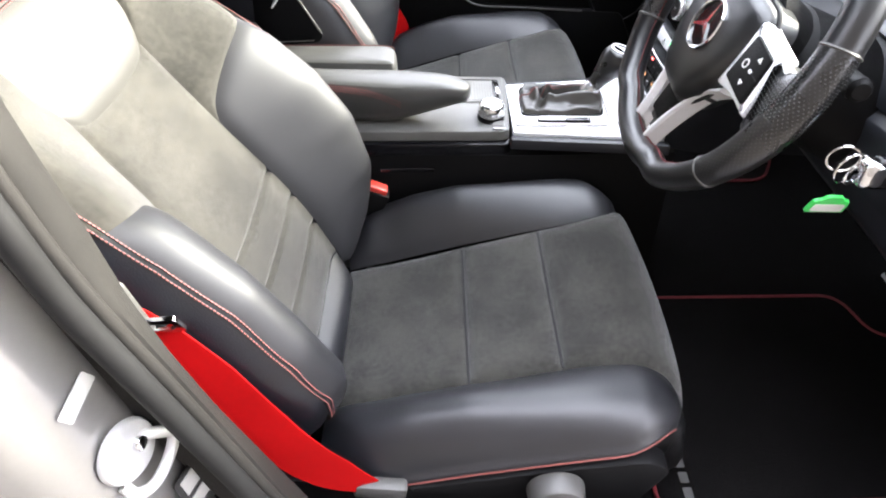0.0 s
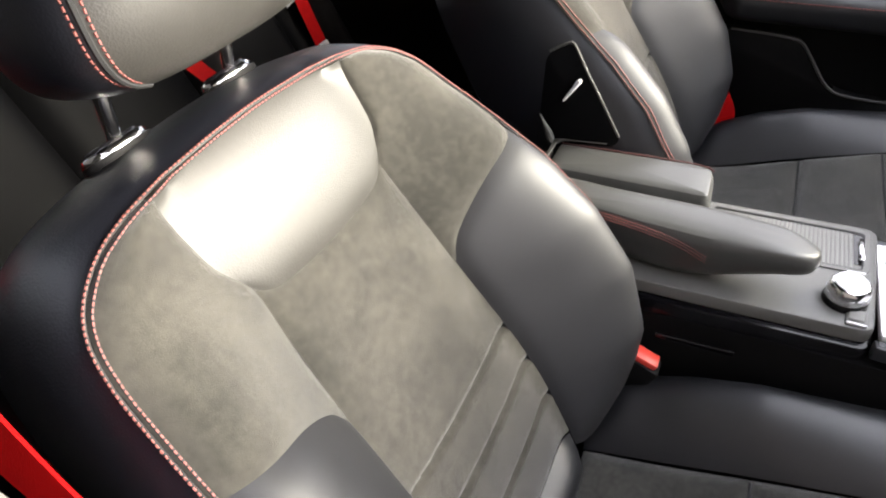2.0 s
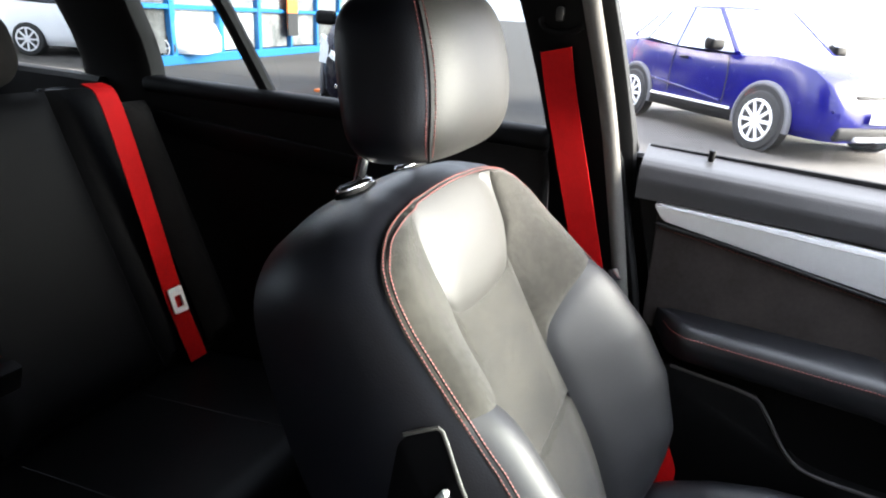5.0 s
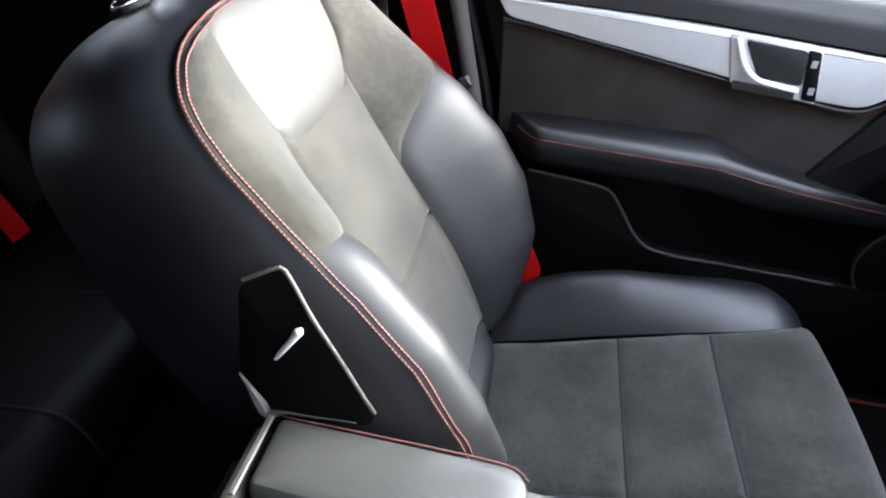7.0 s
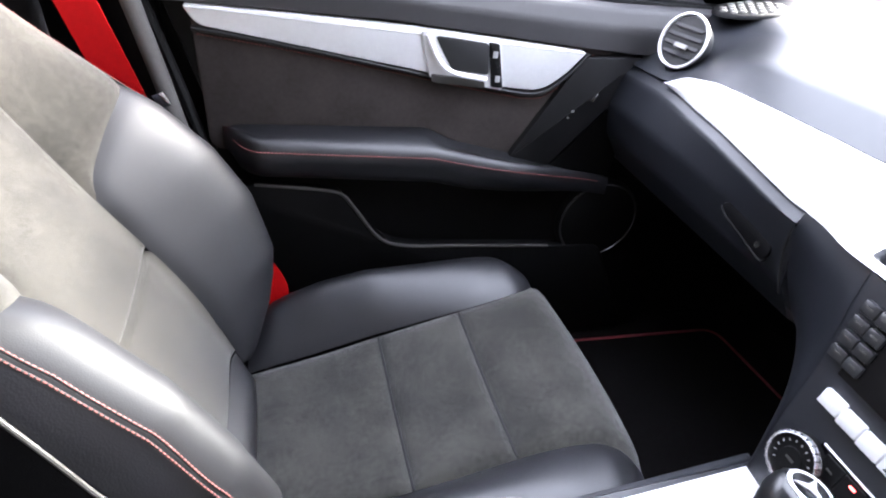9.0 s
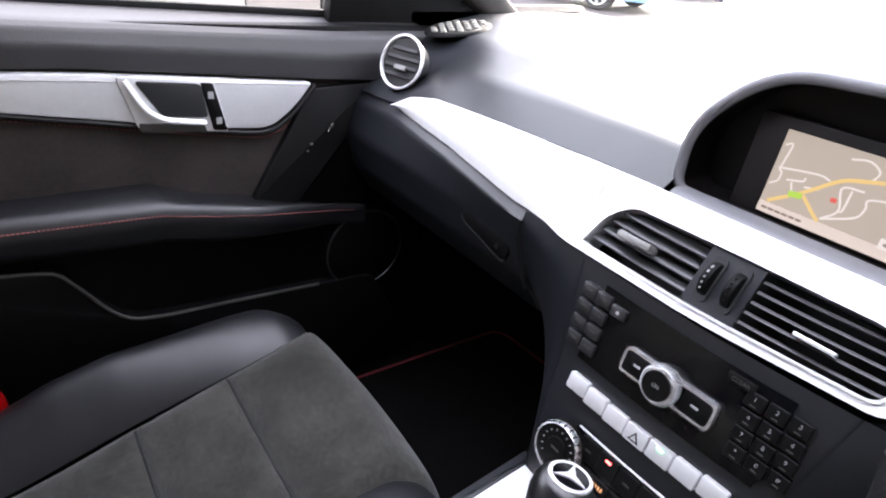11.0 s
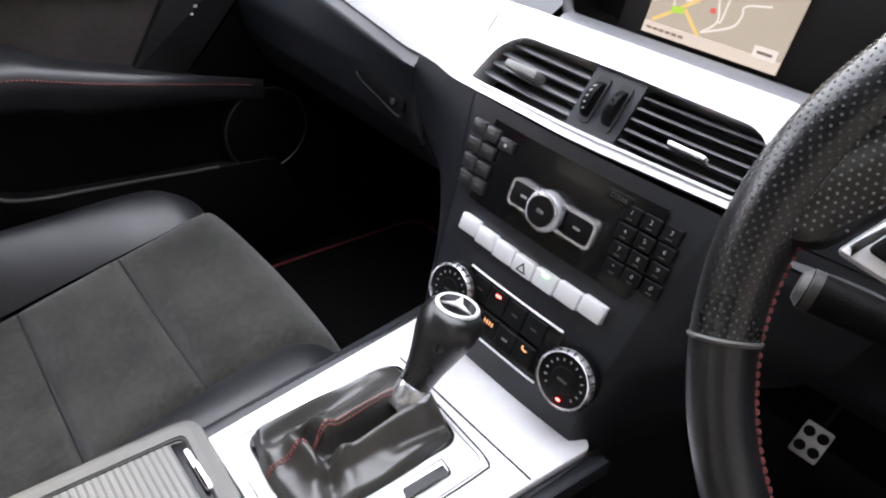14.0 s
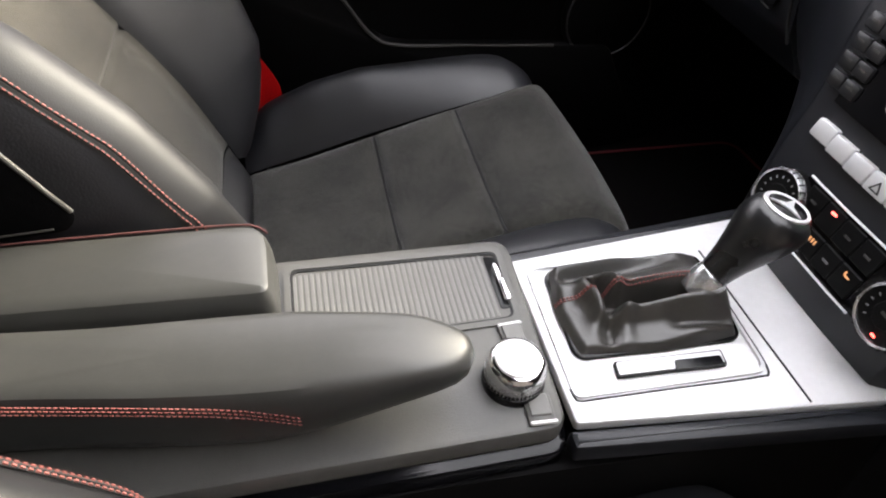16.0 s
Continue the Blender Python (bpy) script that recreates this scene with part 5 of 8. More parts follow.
for k, (ya, yb, thick, drop, gap) in enumerate(((0.137, 0.025, 0.0034, -0.0015, 0.0098), (-0.027, -0.138, 0.0018, -0.010, 0.0080))):
    for j in range(5 if k else 4):
        z = 0.9085 + gap * j
        a, b = ya - (0.0055 * j if k == 0 else 0), yb + (0.0045 * max(0, j - 2) if k else 0)
        rings = []
        for i in range(9):
            o = centre_pt(a + (b - a) * i / 8, z)
            rings.append([o + Vector((dx, 0, dz)) for dx, dz in ((0.0035, thick * 0.5), (0.001, thick * 0.42), (0.0, 0.0), (0.001, -thick * 0.42), (0.0035, -thick * 0.5), (0.020, drop - thick * 0.3), (0.020, drop + thick * 0.3))])
        part("vent_slat", loft(rings), M_VANE, dash, sharp=50)
part("vent_tab", box((0.020, 0.038, 0.008), 0.0025, 2, Matrix.Translation(centre_pt(0.086, 0.923) + Vector((-0.005, 0, 0.003))) @ pose(0, 0, 0, 0, 30, 0)), M_SLAT, dash, "grey vent slider")
part("vent_tab", box((0.010, 0.032, 0.0035), 0.001, 2, Matrix.Translation(centre_pt(-0.083, 0.9205) + Vector((-0.004, 0, 0.001))) @ pose(0, 0, 0, 0, 30, 0)), M_SATIN, dash, "thin bright vent slider")
wp = part("thumbwheel_panel", grid(lambda p, t: centre_pt(0.024 - 0.050 * p, 0.903 + 0.046 * t) + Vector((-0.001, 0, 0.001)), 6, 8), M_DASH, dash, "grey thumbwheel panel")
for k, y in enumerate((0.010, -0.012)):
    part("wheel_slot", slab(round_poly([(-0.0062, -0.0205), (0.0062, -0.0205), (0.0062, 0.0205), (-0.0062, 0.0205)], 0.004), 0.002, axes(centre_pt(y, 0.926) + Vector((-0.001, 0, 0.001)), (0, -1, 0), (0.52, 0, 0.85)) @ pose(0, 0, 0)), M_SEAM, wp)
    w = part("thumbwheel", cyl(0.0165, 0.0165, 0.0085, 36, Matrix.Translation(centre_pt(y, 0.926) + Vector((0.002, 0, -0.001))) @ pose(0, 0, 0, 90, 0, 0), bevel=0.0015), M_PLASTIC, wp, "ribbed black thumbwheel")
    for j in range(5):
        a = radians(115 + 18 * j)
        part("mark", box((0.004, 0.0012, 0.0012), 0, 1, Matrix.Translation(centre_pt(y, 0.926) + Vector((0.002 + 0.0167 * math.cos(a), 0, -0.001 + 0.0167 * math.sin(a))))), M_PRINT if k == 0 else M_PLASTIC, w)

# ---- centre stack ----
def stack(p, t):
    z = 0.630 + (0.893 - 0.630) * t
    w = float(np.interp(z, [0.63, 0.70, 0.80, 0.893], [0.118, 0.122, 0.135, 0.156]))
    q = (2 * p - 1)
    e = abs(q)
    y = q * w
    v = centre_pt(y, z)
    if e > 0.86:
        k = (e - 0.86) / 0.14
        v.x += 0.05 * k * k
    return v


part("stack_face", grid(stack, 48, 40), M_DASH, dash, "dark centre stack", sharp=70)
for s in (1, -1):
    part("stack_cheek", grid(lambda p, t: Vector((stack(0.5 + s * 0.5, t).x + 0.28 * p, s * abs(stack(1, t).y) + s * 0.028 * smooth(p), 0.630 + 0.263 * t)), 8, 20), M_DASH, dash)


# side of the stack that runs out into the dash
glove_x = lerp_table([(0.63, 0.472), (0.74, 0.470), (0.79, 0.456), (0.845, 0.444), (0.874, 0.434), (0.89, 0.440)])
FLANK_Y = lerp_table([(0.63, 0.150), (0.68, 0.165), (0.73, 0.190), (0.77, 0.222), (0.81, 0.240), (0.85, 0.247), (0.893, 0.2445)])
for s in (1, -1):
    def flank(p, t):
        yy = abs(stack(0.5 + s * 0.43, 1.0).y) * (1 - p) + 0.2445 * p
        z = 0.632 + (bot_z(yy) - 0.0015 - 0.632) * t
        a = stack(0.5 + s * 0.43, t)
        yb = s * FLANK_Y(z)
        xb = glove_x(z)
        k = smooth(p) * 0.5 + p * 0.5
        return Vector((a.x + (xb - a.x) * k, a.y + (yb - a.y) * p, z))
    part("stack_flank", grid(flank, 12, 24), M_DASH, dash, "dark side of the centre stack", sharp=80)


def on_stack(y, z, h=0.0):
    """Pose on the stack face: x to the passenger's left-hand neighbour, y up, z out."""
    o = centre_pt(y, z)
    up = (centre_pt(y, z + 0.01) - centre_pt(y, z - 0.01)).normalized()
    return axes(o, (0, -1, 0), up) @ pose(0, 0, h)


radio = part("radio_panel", grid(lambda p, t: centre_pt(0.092 - 0.188 * p, 0.803 + 0.078 * t) + Vector((-0.0025, 0, 0.001)), 16, 8), M_GLOSSBLACK, dash, "gloss black radio panel")
for c in range(2):
    for r in range(4):
        z = 0.868 - 0.0165 * r
        b = part("preset_button", box((0.0180, 0.0138, 0.008), 0.002, 2, on_stack(0.106 - 0.019 * c - 0.001 * r, z, 0.003)), M_KEY, radio, "dark soft-touch button")
        part("print_bar", box((0.008, 0.002, 0.0008), 0, 1, on_stack(0.106 - 0.019 * c - 0.001 * r, z + 0.001, 0.0070)), M_GREYPLASTIC, b)
b = part("preset_button", box((0.018, 0.011, 0.007), 0.0015, 2, on_stack(0.067, 0.866, 0.003)), M_KEY, radio, "dark soft-touch button")
part("print_dot", cyl(0.0018, 0.0018, 0.001, 12, on_stack(0.067, 0.866, 0.0067)), M_PRINT, b)
b = part("clear_button", box((0.024, 0.009, 0.005), 0.0015, 2, on_stack(-0.055, 0.873, 0.002)), M_PLASTIC, radio, "small black button marked CLEAR")
tx = bpy.data.curves.new("clear", 'FONT')
tx.body, tx.size, tx.align_x, tx.align_y, tx.extrude = "CLEAR", 0.0055, 'CENTER', 'CENTER', 0.0001
tob = new("clear_text", tx)
dg = bpy.context.evaluated_depsgraph_get()
tme = bpy.data.meshes.new_from_object(tob.evaluated_get(dg))
bpy.data.objects.remove(tob)
part("lettering", tme, M_GREYPLASTIC, b, "white letters CLEAR", m=on_stack(-0.055, 0.873, 0.0048))


def text_part(word, size, m, parent, material=None):
    c = bpy.data.curves.new("word", 'FONT')
    c.body, c.size, c.align_x, c.align_y, c.extrude = word, size, 'CENTER', 'CENTER', 0.0001
    o = new("word", c)
    me = bpy.data.meshes.new_from_object(o.evaluated_get(bpy.context.evaluated_depsgraph_get()))
    bpy.data.objects.remove(o)
    return part("lettering", me, material or M_PRINT, parent, m=m)


M_DARKKEY = mat("matt_black_key", (0.0035, 0.0035, 0.0038), 0.55, spec=0.15, vary=0.1)
M_DIM = mat("dim_print", (0.30, 0.30, 0.30), 0.5, vary=0.05)
keys = ["1", "2", "3", "4", "5", "6", "7", "8", "9", "*", "0", "#"]
for i, kx in enumerate(keys):
    r, c = divmod(i, 3)
    y, z = -0.070 - 0.0175 * c - 0.0015 * r, 0.866 - 0.0150 * r
    b = part("key_button", box((0.0158, 0.0130, 0.005), 0.0006, 1, on_stack(y, z, 0.002)), M_DARKKEY, radio, "small black number key")
    text_part(kx, 0.0052, on_stack(y, z + 0.0015, 0.0048), b, M_DIM)
    part("print_bar", box((0.005, 0.0010, 0.0006), 0, 1, on_stack(y, z - 0.0038, 0.0046)), M_GREYPLASTIC, b)
# on/off control between two rockers
ro = [(-0.047, -0.013), (0.047, -0.013), (0.047, 0.013), (-0.047, 0.013)]
part("control_frame", frame_ring(round_poly(ro, 0.006), round_poly([(a * 0.945, b * 0.80) for a, b in ro], 0.005), 0.0075, on_stack(-0.004, 0.836, 0.001)), M_RING, radio, "chrome frame round the audio control")
for s in (1, -1):
    part("rocker", slab(round_poly([(s * 0.0165, -0.0105), (s * 0.0445, -0.0105), (s * 0.0445, 0.0105), (s * 0.0165, 0.0105)], 0.004), 0.0025, on_stack(-0.004, 0.836, 0.006), 0.001), M_PLASTIC, radio, "black rocker key")
    part("print_bar", box((0.007, 0.002, 0.0006), 0, 1, on_stack(-0.004 - s * 0.030, 0.836, 0.009)), M_PRINT, radio)
vk = part("volume_knob", cyl(0.0178, 0.0168, 0.014, 44, on_stack(-0.001, 0.836, 0.010), bevel=0.0025), M_RING, radio, "chrome volume knob")
part("knob_face", cyl(0.0138, 0.0134, 0.002, 36, on_stack(-0.001, 0.836, 0.0175)), M_PLASTIC, vk)
nub = finish(box((0.0016, 0.0016, 0.010), 0.0004, 1))
nub.materials.append(M_RING)
for k in range(36):
    a = 2 * math.pi * k / 36
    part("grip_ridge", nub, None, vk, m=on_stack(-0.001, 0.836, 0.010) @ pose(0.0176 * math.cos(a), 0.0176 * math.sin(a), 0, 0, 0, math.degrees(a)))
text_part("ON", 0.0048, on_stack(-0.001, 0.836, 0.0188), vk)
# button row
M_ROWKEY = mat("silver_key", (0.76, 0.76, 0.77), 0.30, metal=0.3, vary=0.06)
for k in range(7):
    y = 0.0765 - 0.0252 * k
    bow = 0.0025 * (1 - ((k - 3) / 3.2) ** 2)
    b = part("row_button", box((0.0242, 0.0172, 0.008), 0.0018, 2, on_stack(y, 0.7815 - bow, 0.003)), M_ROWKEY, dash, "satin silver switch key")
    if k == 3:
        tri = [Vector((0.0065 * math.sin(a), 0.0065 * math.cos(a) - 0.0015)) for a in (0, 2.094, 4.189)]
        tin = [q * 0.66 + Vector((0, -0.0005)) for q in tri]
        part("hazard_mark", frame_ring(tri, tin, 0.0006, on_stack(y, 0.781 - bow, 0.0073)), M_BLACKPRINT, b, "dark triangle mark")
    if k == 4:
        M_LEDG = mat("green_indicator", (0.02, 0.3, 0.06), 0.4, emit=(0.1, 1.0, 0.25), emit_strength=1.5, vary=0)
        part("indicator", box((0.006, 0.0018, 0.0008), 0, 1, on_stack(y, 0.7865 - bow, 0.0073)), M_LEDG, b)
# climate panel
clim = part("climate_panel", grid(lambda p, t: centre_pt(0.058 - 0.120 * p, 0.690 + 0.060 * t) + Vector((-0.003, 0, 0.001)), 12, 8), M_GLOSSBLACK, dash, "gloss black climate panel")
part("panel_edge", tube([centre_pt(0.055 - 0.116 * k / 11, 0.750 - 0.0) + Vector((-0.0045, 0, 0.001)) for k in range(12)], 0.0012, 6), M_ALU, clim)
part("panel_edge", tube([centre_pt(0.050 - 0.105 * k / 11, 0.690) + Vector((-0.0045, 0, 0.001)) for k in range(12)], 0.0012, 6), M_ALU, clim)
M_LEDR = mat("red_indicator", (0.3, 0.02, 0.02), 0.4, emit=(1.0, 0.06, 0.05), emit_strength=2.0, vary=0)
M_LEDO = mat("amber_legend", (0.3, 0.12, 0.03), 0.4, emit=(1.0, 0.50, 0.25), emit_strength=0.12, vary=0)
for r, z in enumerate((0.735, 0.708)):
    for c in range(4):
        y = 0.036 - 0.0235 * c
        b = part("climate_key", box((0.0228, 0.0235, 0.004), 0.0008, 1, on_stack(y, z, 0.003)), M_DARKKEY, clim, "black climate key")
        if (r, c) == (0, 1):
            part("indicator", box((0.006, 0.002, 0.0008), 0, 1, on_stack(y, z + 0.006, 0.0052)), M_LEDR, b)
        elif (r, c) == (1, 1):
            for j in range(4):
                part("legend", box((0.0016, 0.0042, 0.0006), 0, 1, on_stack(y + 0.005 - 0.0033 * j, z + 0.004, 0.0052)), M_LEDO, b)
        elif (r, c) == (1, 3):
            part("legend", box((0.0055, 0.0016, 0.0006), 0, 1, on_stack(y, z + 0.004, 0.0052)), M_LEDO, b)
            part("legend", box((0.0018, 0.0036, 0.0006), 0, 1, on_stack(y + 0.003, z + 0.006, 0.0052)), M_LEDO, b)
        else:
            part("print_bar", box((0.007, 0.002, 0.0006), 0, 1, on_stack(y, z, 0.0052)), M_DIM if r else M_GREYPLASTIC, b)
for y in (0.063, -0.084):
    dm = on_stack(y, 0.719, 0.0) @ Matrix.Scale(0.82, 4)
    d = part("temperature_dial", cyl(0.0335, 0.0320, 0.020, 60, dm @ pose(0, 0, 0.009), bevel=0.002), M_PLASTIC, dash, "round temperature dial")
    n = 60
    rings = [[dm @ Vector((r * math.cos(2 * math.pi * k / n), r * math.sin(2 * math.pi * k / n), z)) for k in range(n)] for r, z in ((0.0335, 0.012), (0.0340, 0.019), (0.0322, 0.0225), (0.0300, 0.0215), (0.0297, 0.018))]
    part("ring", loft(rings, True, False), M_RING, d, "knurled chrome ring")
    tk = finish(box((0.0024, 0.0016, 0.008), 0.0004, 1))
    tk.materials.append(M_GLOSSBLACK)
    for k in range(24):
        a = 2 * math.pi * k / 24
        part("ridge", tk, None, d, m=dm @ pose(0.0338 * math.cos(a), 0.0338 * math.sin(a), 0.018, 0, 0, math.degrees(a)))
    part("dial_face", cyl(0.0150, 0.0145, 0.003, 40, dm @ pose(0, 0, 0.0205), bevel=0.001), M_PLASTIC, d)
    part("print_bar", box((0.012, 0.003, 0.0006), 0, 1, dm @ pose(0, 0, 0.0222)), M_GREYPLASTIC, d)
    for k in range(13):
        a = radians(-40 + 260 * k / 12)
        part("scale_mark", box((0.003, 0.0014, 0.0006), 0, 1, dm @ pose(0.0225 * math.cos(a), 0.0225 * math.sin(a), 0.0194, 0, 0, math.degrees(a))), M_PRINT, d)
    part("indicator", box((0.005, 0.002, 0.0008), 0, 1, dm @ pose(0.004, -0.0235, 0.0196)), M_LEDR, d)

# ---- display hood and screen ----
hood_in = round_poly([(0.0925, 0.970), (0.0945, 1.03), (0.04, 1.090), (-0.20, 1.100), (-0.55, 1.085), (-0.61, 1.03), (-0.605, 0.970)], [0.016, 0.045, 0.05, 0.06, 0.05, 0.045, 0.016], 8)
hood_out = round_poly([(0.1045, 0.963), (0.1060, 1.032), (0.0425, 1.096), (-0.20, 1.106), (-0.555, 1.091), (-0.6155, 1.032), (-0.610, 0.963)], [0.022, 0.045, 0.05, 0.06, 0.05, 0.045, 0.022], 8)


def hood_x(z):
    return 0.488 + 0.02 * max(0, z - 0.975)


bm = bmesh.new()
n = len(hood_in)
R = []
for ring, fx in ((hood_out, lambda z: 0.86), (hood_out, lambda z: hood_x(z) + 0.02), (hood_out, lambda z: hood_x(z)), (hood_in, lambda z: hood_x(z) - 0.002)):
    rr = []
    for (y, z) in ring:
        zz = z if fx(z) != 0.86 else 1.0 + (z - 0.972) * 0.25
        rr.append(bm.verts.new((fx(z), y, zz)))
    R.append(rr)
for A, B in zip(R, R[1:]):
    for i in range(n):
        j = (i + 1) % n
        bm.faces.new((A[i], A[j], B[j], B[i]))
part("display_hood", bm, M_DASH, dash, "dark hood over display and instruments", sharp=40)
# dash skin made paler here: windscreen light on rim and lip put into colour
M_BEZEL = mat("lit_hood_bezel", (0.150, 0.150, 0.160), 0.45, spec=0.5, grain=0.05, grain_scale=600, kind="voronoi", vary=0.1)
bm = loft([[Vector((x, y, z)) for x, z in ((0.4690, 0.9640), (0.4705, 0.9675), (0.4760, 0.9705), (0.4850, 0.9730), (0.4900, 0.9725), (0.4900, 0.9600))] for y in [0.094 - 0.694 * k / 20 for k in range(21)]])
part("hood_lip", bm, M_BEZEL, dash, "lip under the display, painted pale as if lit", sharp=50)
part("hood_rim", tube([Vector((hood_x(a[1]) - 0.001, (a[0] + b[0]) / 2, (a[1] + b[1]) / 2)) for a, b in zip(hood_in, hood_out)], 0.0056, 12, closed=True), M_BEZEL, dash, "smooth rim round the hood opening, painted pale as if lit")
M_LINING = mat("dark_hood_lining", (0.0045, 0.0035, 0.0035), 0.5, spec=0.2, vary=0.15)
bm = loft([[Vector((hood_x(z) - 0.001, y, z)) for y, z in hood_in], [Vector((0.530, y, z)) for y, z in hood_in]], True, False)
bm.faces.new([bm.verts.new((0.530, y, z)) for y, z in hood_in])
part("hood_lining", bm, M_LINING, dash, "black lining inside the hood", sharp=40)
scr = thing("display_screen", "lit navigation screen with a beige map", "screen")
SM = axes((0.505, -0.0358, 1.0103), (0, -1, 0.0), (0.11, 0, 1)) @ Matrix.Scale(0.932, 4)
part("screen_frame", box((0.250, 0.100, 0.010), 0.003, 2, SM @ pose(0.03, 0, -0.008)), M_LINING, scr, "gloss black screen surround")


def glow(name, c, e):
    return mat(name, tuple(x * 0.15 for x in c), 0.3, emit=c, emit_strength=e, vary=0, rough_vary=0.0)


G = 0.078
M_MAP = glow("map_ground", (0.56, 0.49, 0.40), G)
M_ROADW = glow("map_white_road", (0.95, 0.90, 0.82), G)
M_ROADY = glow("map_yellow_road", (0.95, 0.68, 0.25), G)
M_ROADG = glow("map_green_road", (0.50, 0.80, 0.10), G)
M_MAPBAR = glow("map_footer", (0.82, 0.72, 0.62), G)
M_MAPRED = glow("map_red_mark", (0.85, 0.15, 0.12), G)
M_MAPTXT = glow("map_text", (0.25, 0.18, 0.15), G)
part("map", box((0.129, 0.078, 0.002), 0, 1, SM @ pose(0, 0, 0.0005)), M_MAP, scr, "beige map sheet")
part("footer", box((0.129, 0.010, 0.0006), 0, 1, SM @ pose(0, -0.034, 0.0018)), M_MAPBAR, scr)


def road(pts, w, material, h):
    bm = bmesh.new()
    P = curve_pts([Vector((a, b, 0)) for a, b in pts], 6 * len(pts))
    L = []
    for i, p in enumerate(P):
        t = (P[min(len(P) - 1, i + 1)] - P[max(0, i - 1)]).normalized()
        o = Vector((-t.y, t.x, 0)) * w / 2
        L.append((bm.verts.new(SM @ (p + o + Vector((0, 0, h)))), bm.verts.new(SM @ (p - o + Vector((0, 0, h))))))
    for a, b in zip(L, L[1:]):
        bm.faces.new((a[0], a[1], b[1], b[0]))
    part("road", bm, material, scr)


road([(-0.0578, -0.0274), (-0.0403, -0.0159), (-0.0271, -0.0062), (-0.0064, 0.0107), (0.0112, 0.0168), (0.0477, 0.0254), (0.061, 0.0265)], 0.0034, M_ROADY, 0.0020)
road([(-0.0302, -0.0116), (-0.0188, -0.0216), (-0.0100, -0.0288)], 0.0032, M_ROADY, 0.0021)
road([(-0.0424, -0.0144), (-0.0307, -0.013)], 0.0055, M_ROADG, 0.0024)
road([(0.0492, 0.0257), (0.0600, 0.0266)], 0.0055, M_ROADG, 0.0024)
for pts in ([(-0.0617, 0.0253), (-0.0556, 0.0267), (-0.0582, 0.0043), (-0.0557, 0.0016), (-0.0562, -0.0069), (-0.0625, -0.0118)], [(-0.0599, 0.0046), (-0.0256, 0.0096), (-0.0146, 0.0078)], [(-0.0062, 0.0305), (0.0076, 0.0331), (0.0177, 0.0271), (0.0155, 0.0188)],
            [(-0.0491, -0.0036), (-0.0355, -0.0004), (-0.034, 0.0033)], [(-0.0407, -0.0127), (-0.0441, -0.0041)], [(-0.0094, -0.0255), (0.0014, -0.0136), (-0.0031, 0.0055), (0.0139, 0.0084)], [(0.0014, -0.0136), (0.0043, -0.0122), (0.005, 0.0057)],
            [(-0.0094, -0.0255), (0.0148, -0.0145), (0.0197, -0.0043), (0.0195, 0.0034), (0.0401, 0.0082)], [(-0.0324, -0.0047), (-0.0201, -0.0025)]):
    road(pts, 0.0018, M_ROADW, 0.0016)
part("marker", box((0.005, 0.004, 0.0005), 0, 1, SM @ pose(-0.0051, -0.0064, 0.0026)), M_MAPRED, scr)
for k in range(6):
    part("text_bar", box((0.0052, 0.0022, 0.0003), 0, 1, SM @ pose(-0.058 + 0.0066 * k, -0.034, 0.0023)), M_MAPTXT, scr)
part("scale_box", box((0.020, 0.009, 0.0004), 0, 1, SM @ pose(0.050, -0.026, 0.0022)), M_ROADW, scr)
part("text_bar", box((0.013, 0.0024, 0.0003), 0, 1, SM @ pose(0.050, -0.026, 0.0026)), M_MAPTXT, scr)
# instrument dials in the hood, on the driver's side
for y in (-0.30, -0.39, -0.48):
    g = part("instrument_tube", cyl(0.048, 0.044, 0.03, 40, pose(0.565, y, 1.03, 0, -78, 0)), M_GLOSSBLACK, dash, "round instrument dial")
    part("dial_face", cyl(0.038, 0.038, 0.002, 36, pose(0.549, y, 1.033, 0, -78, 0)), M_SEAM, g)

# ---- steering wheel, column, pedals, key ----
WC = Vector((0.297, -0.370, 0.971))
WT = radians(24)
WM = axes(WC, (0, -1, 0), (math.sin(WT), 0, math.cos(WT))) @ pose(0, 0, 0, 0, 0, -7)
M_EDGE = mat("red_edging", (0.14, 0.010, 0.015), 0.7, vary=0.15)
M_DARKTHREAD = mat("dark_red_thread", (0.11, 0.02, 0.02), 0.7, vary=0.2)
sw = thing("steering_wheel", "black perforated leather steering wheel with silver spokes", "steering wheel")
M_SPOKE = mat("satin_spoke_silver", (0.86, 0.86, 0.87), 0.36, metal=0.12, grain=0.04, grain_scale=1300, vary=0.05)
M_PERF = mat("perforated_leather", (0.0055, 0.0055, 0.0058), 0.28, spec=0.75, grain=0.02, grain_scale=600, kind="voronoi", vary=0.1)
M_HOLE = mat("punched_leather_dots", (0.060, 0.060, 0.062), 0.45, vary=0.2)
M_RIMHIDE = mat("smooth_rim_leather", (0.006, 0.006, 0.0068), 0.32, spec=0.65, grain=0.06, grain_scale=900, kind="voronoi", vary=0.15)
RW = 0.182


def rim_pt(a, b, k=1.0):
    grip = 1.0 + 0.18 * (math.exp(-((math.degrees(a) - 0) / 22) ** 2) + math.exp(-((abs(math.degrees(a)) - 180) / 22) ** 2))
    r = RW - (0.010 if -125 < math.degrees(a) < -55 else 0.0) * smooth((35 - abs(math.degrees(a) + 90)) / 12)
    rr = 0.0158 * grip
    c, s = math.cos(b), math.sin(b)
    rad = r + rr * c
    return WM @ Vector((rad * math.cos(a), rad * math.sin(a), rr * 1.15 * s))




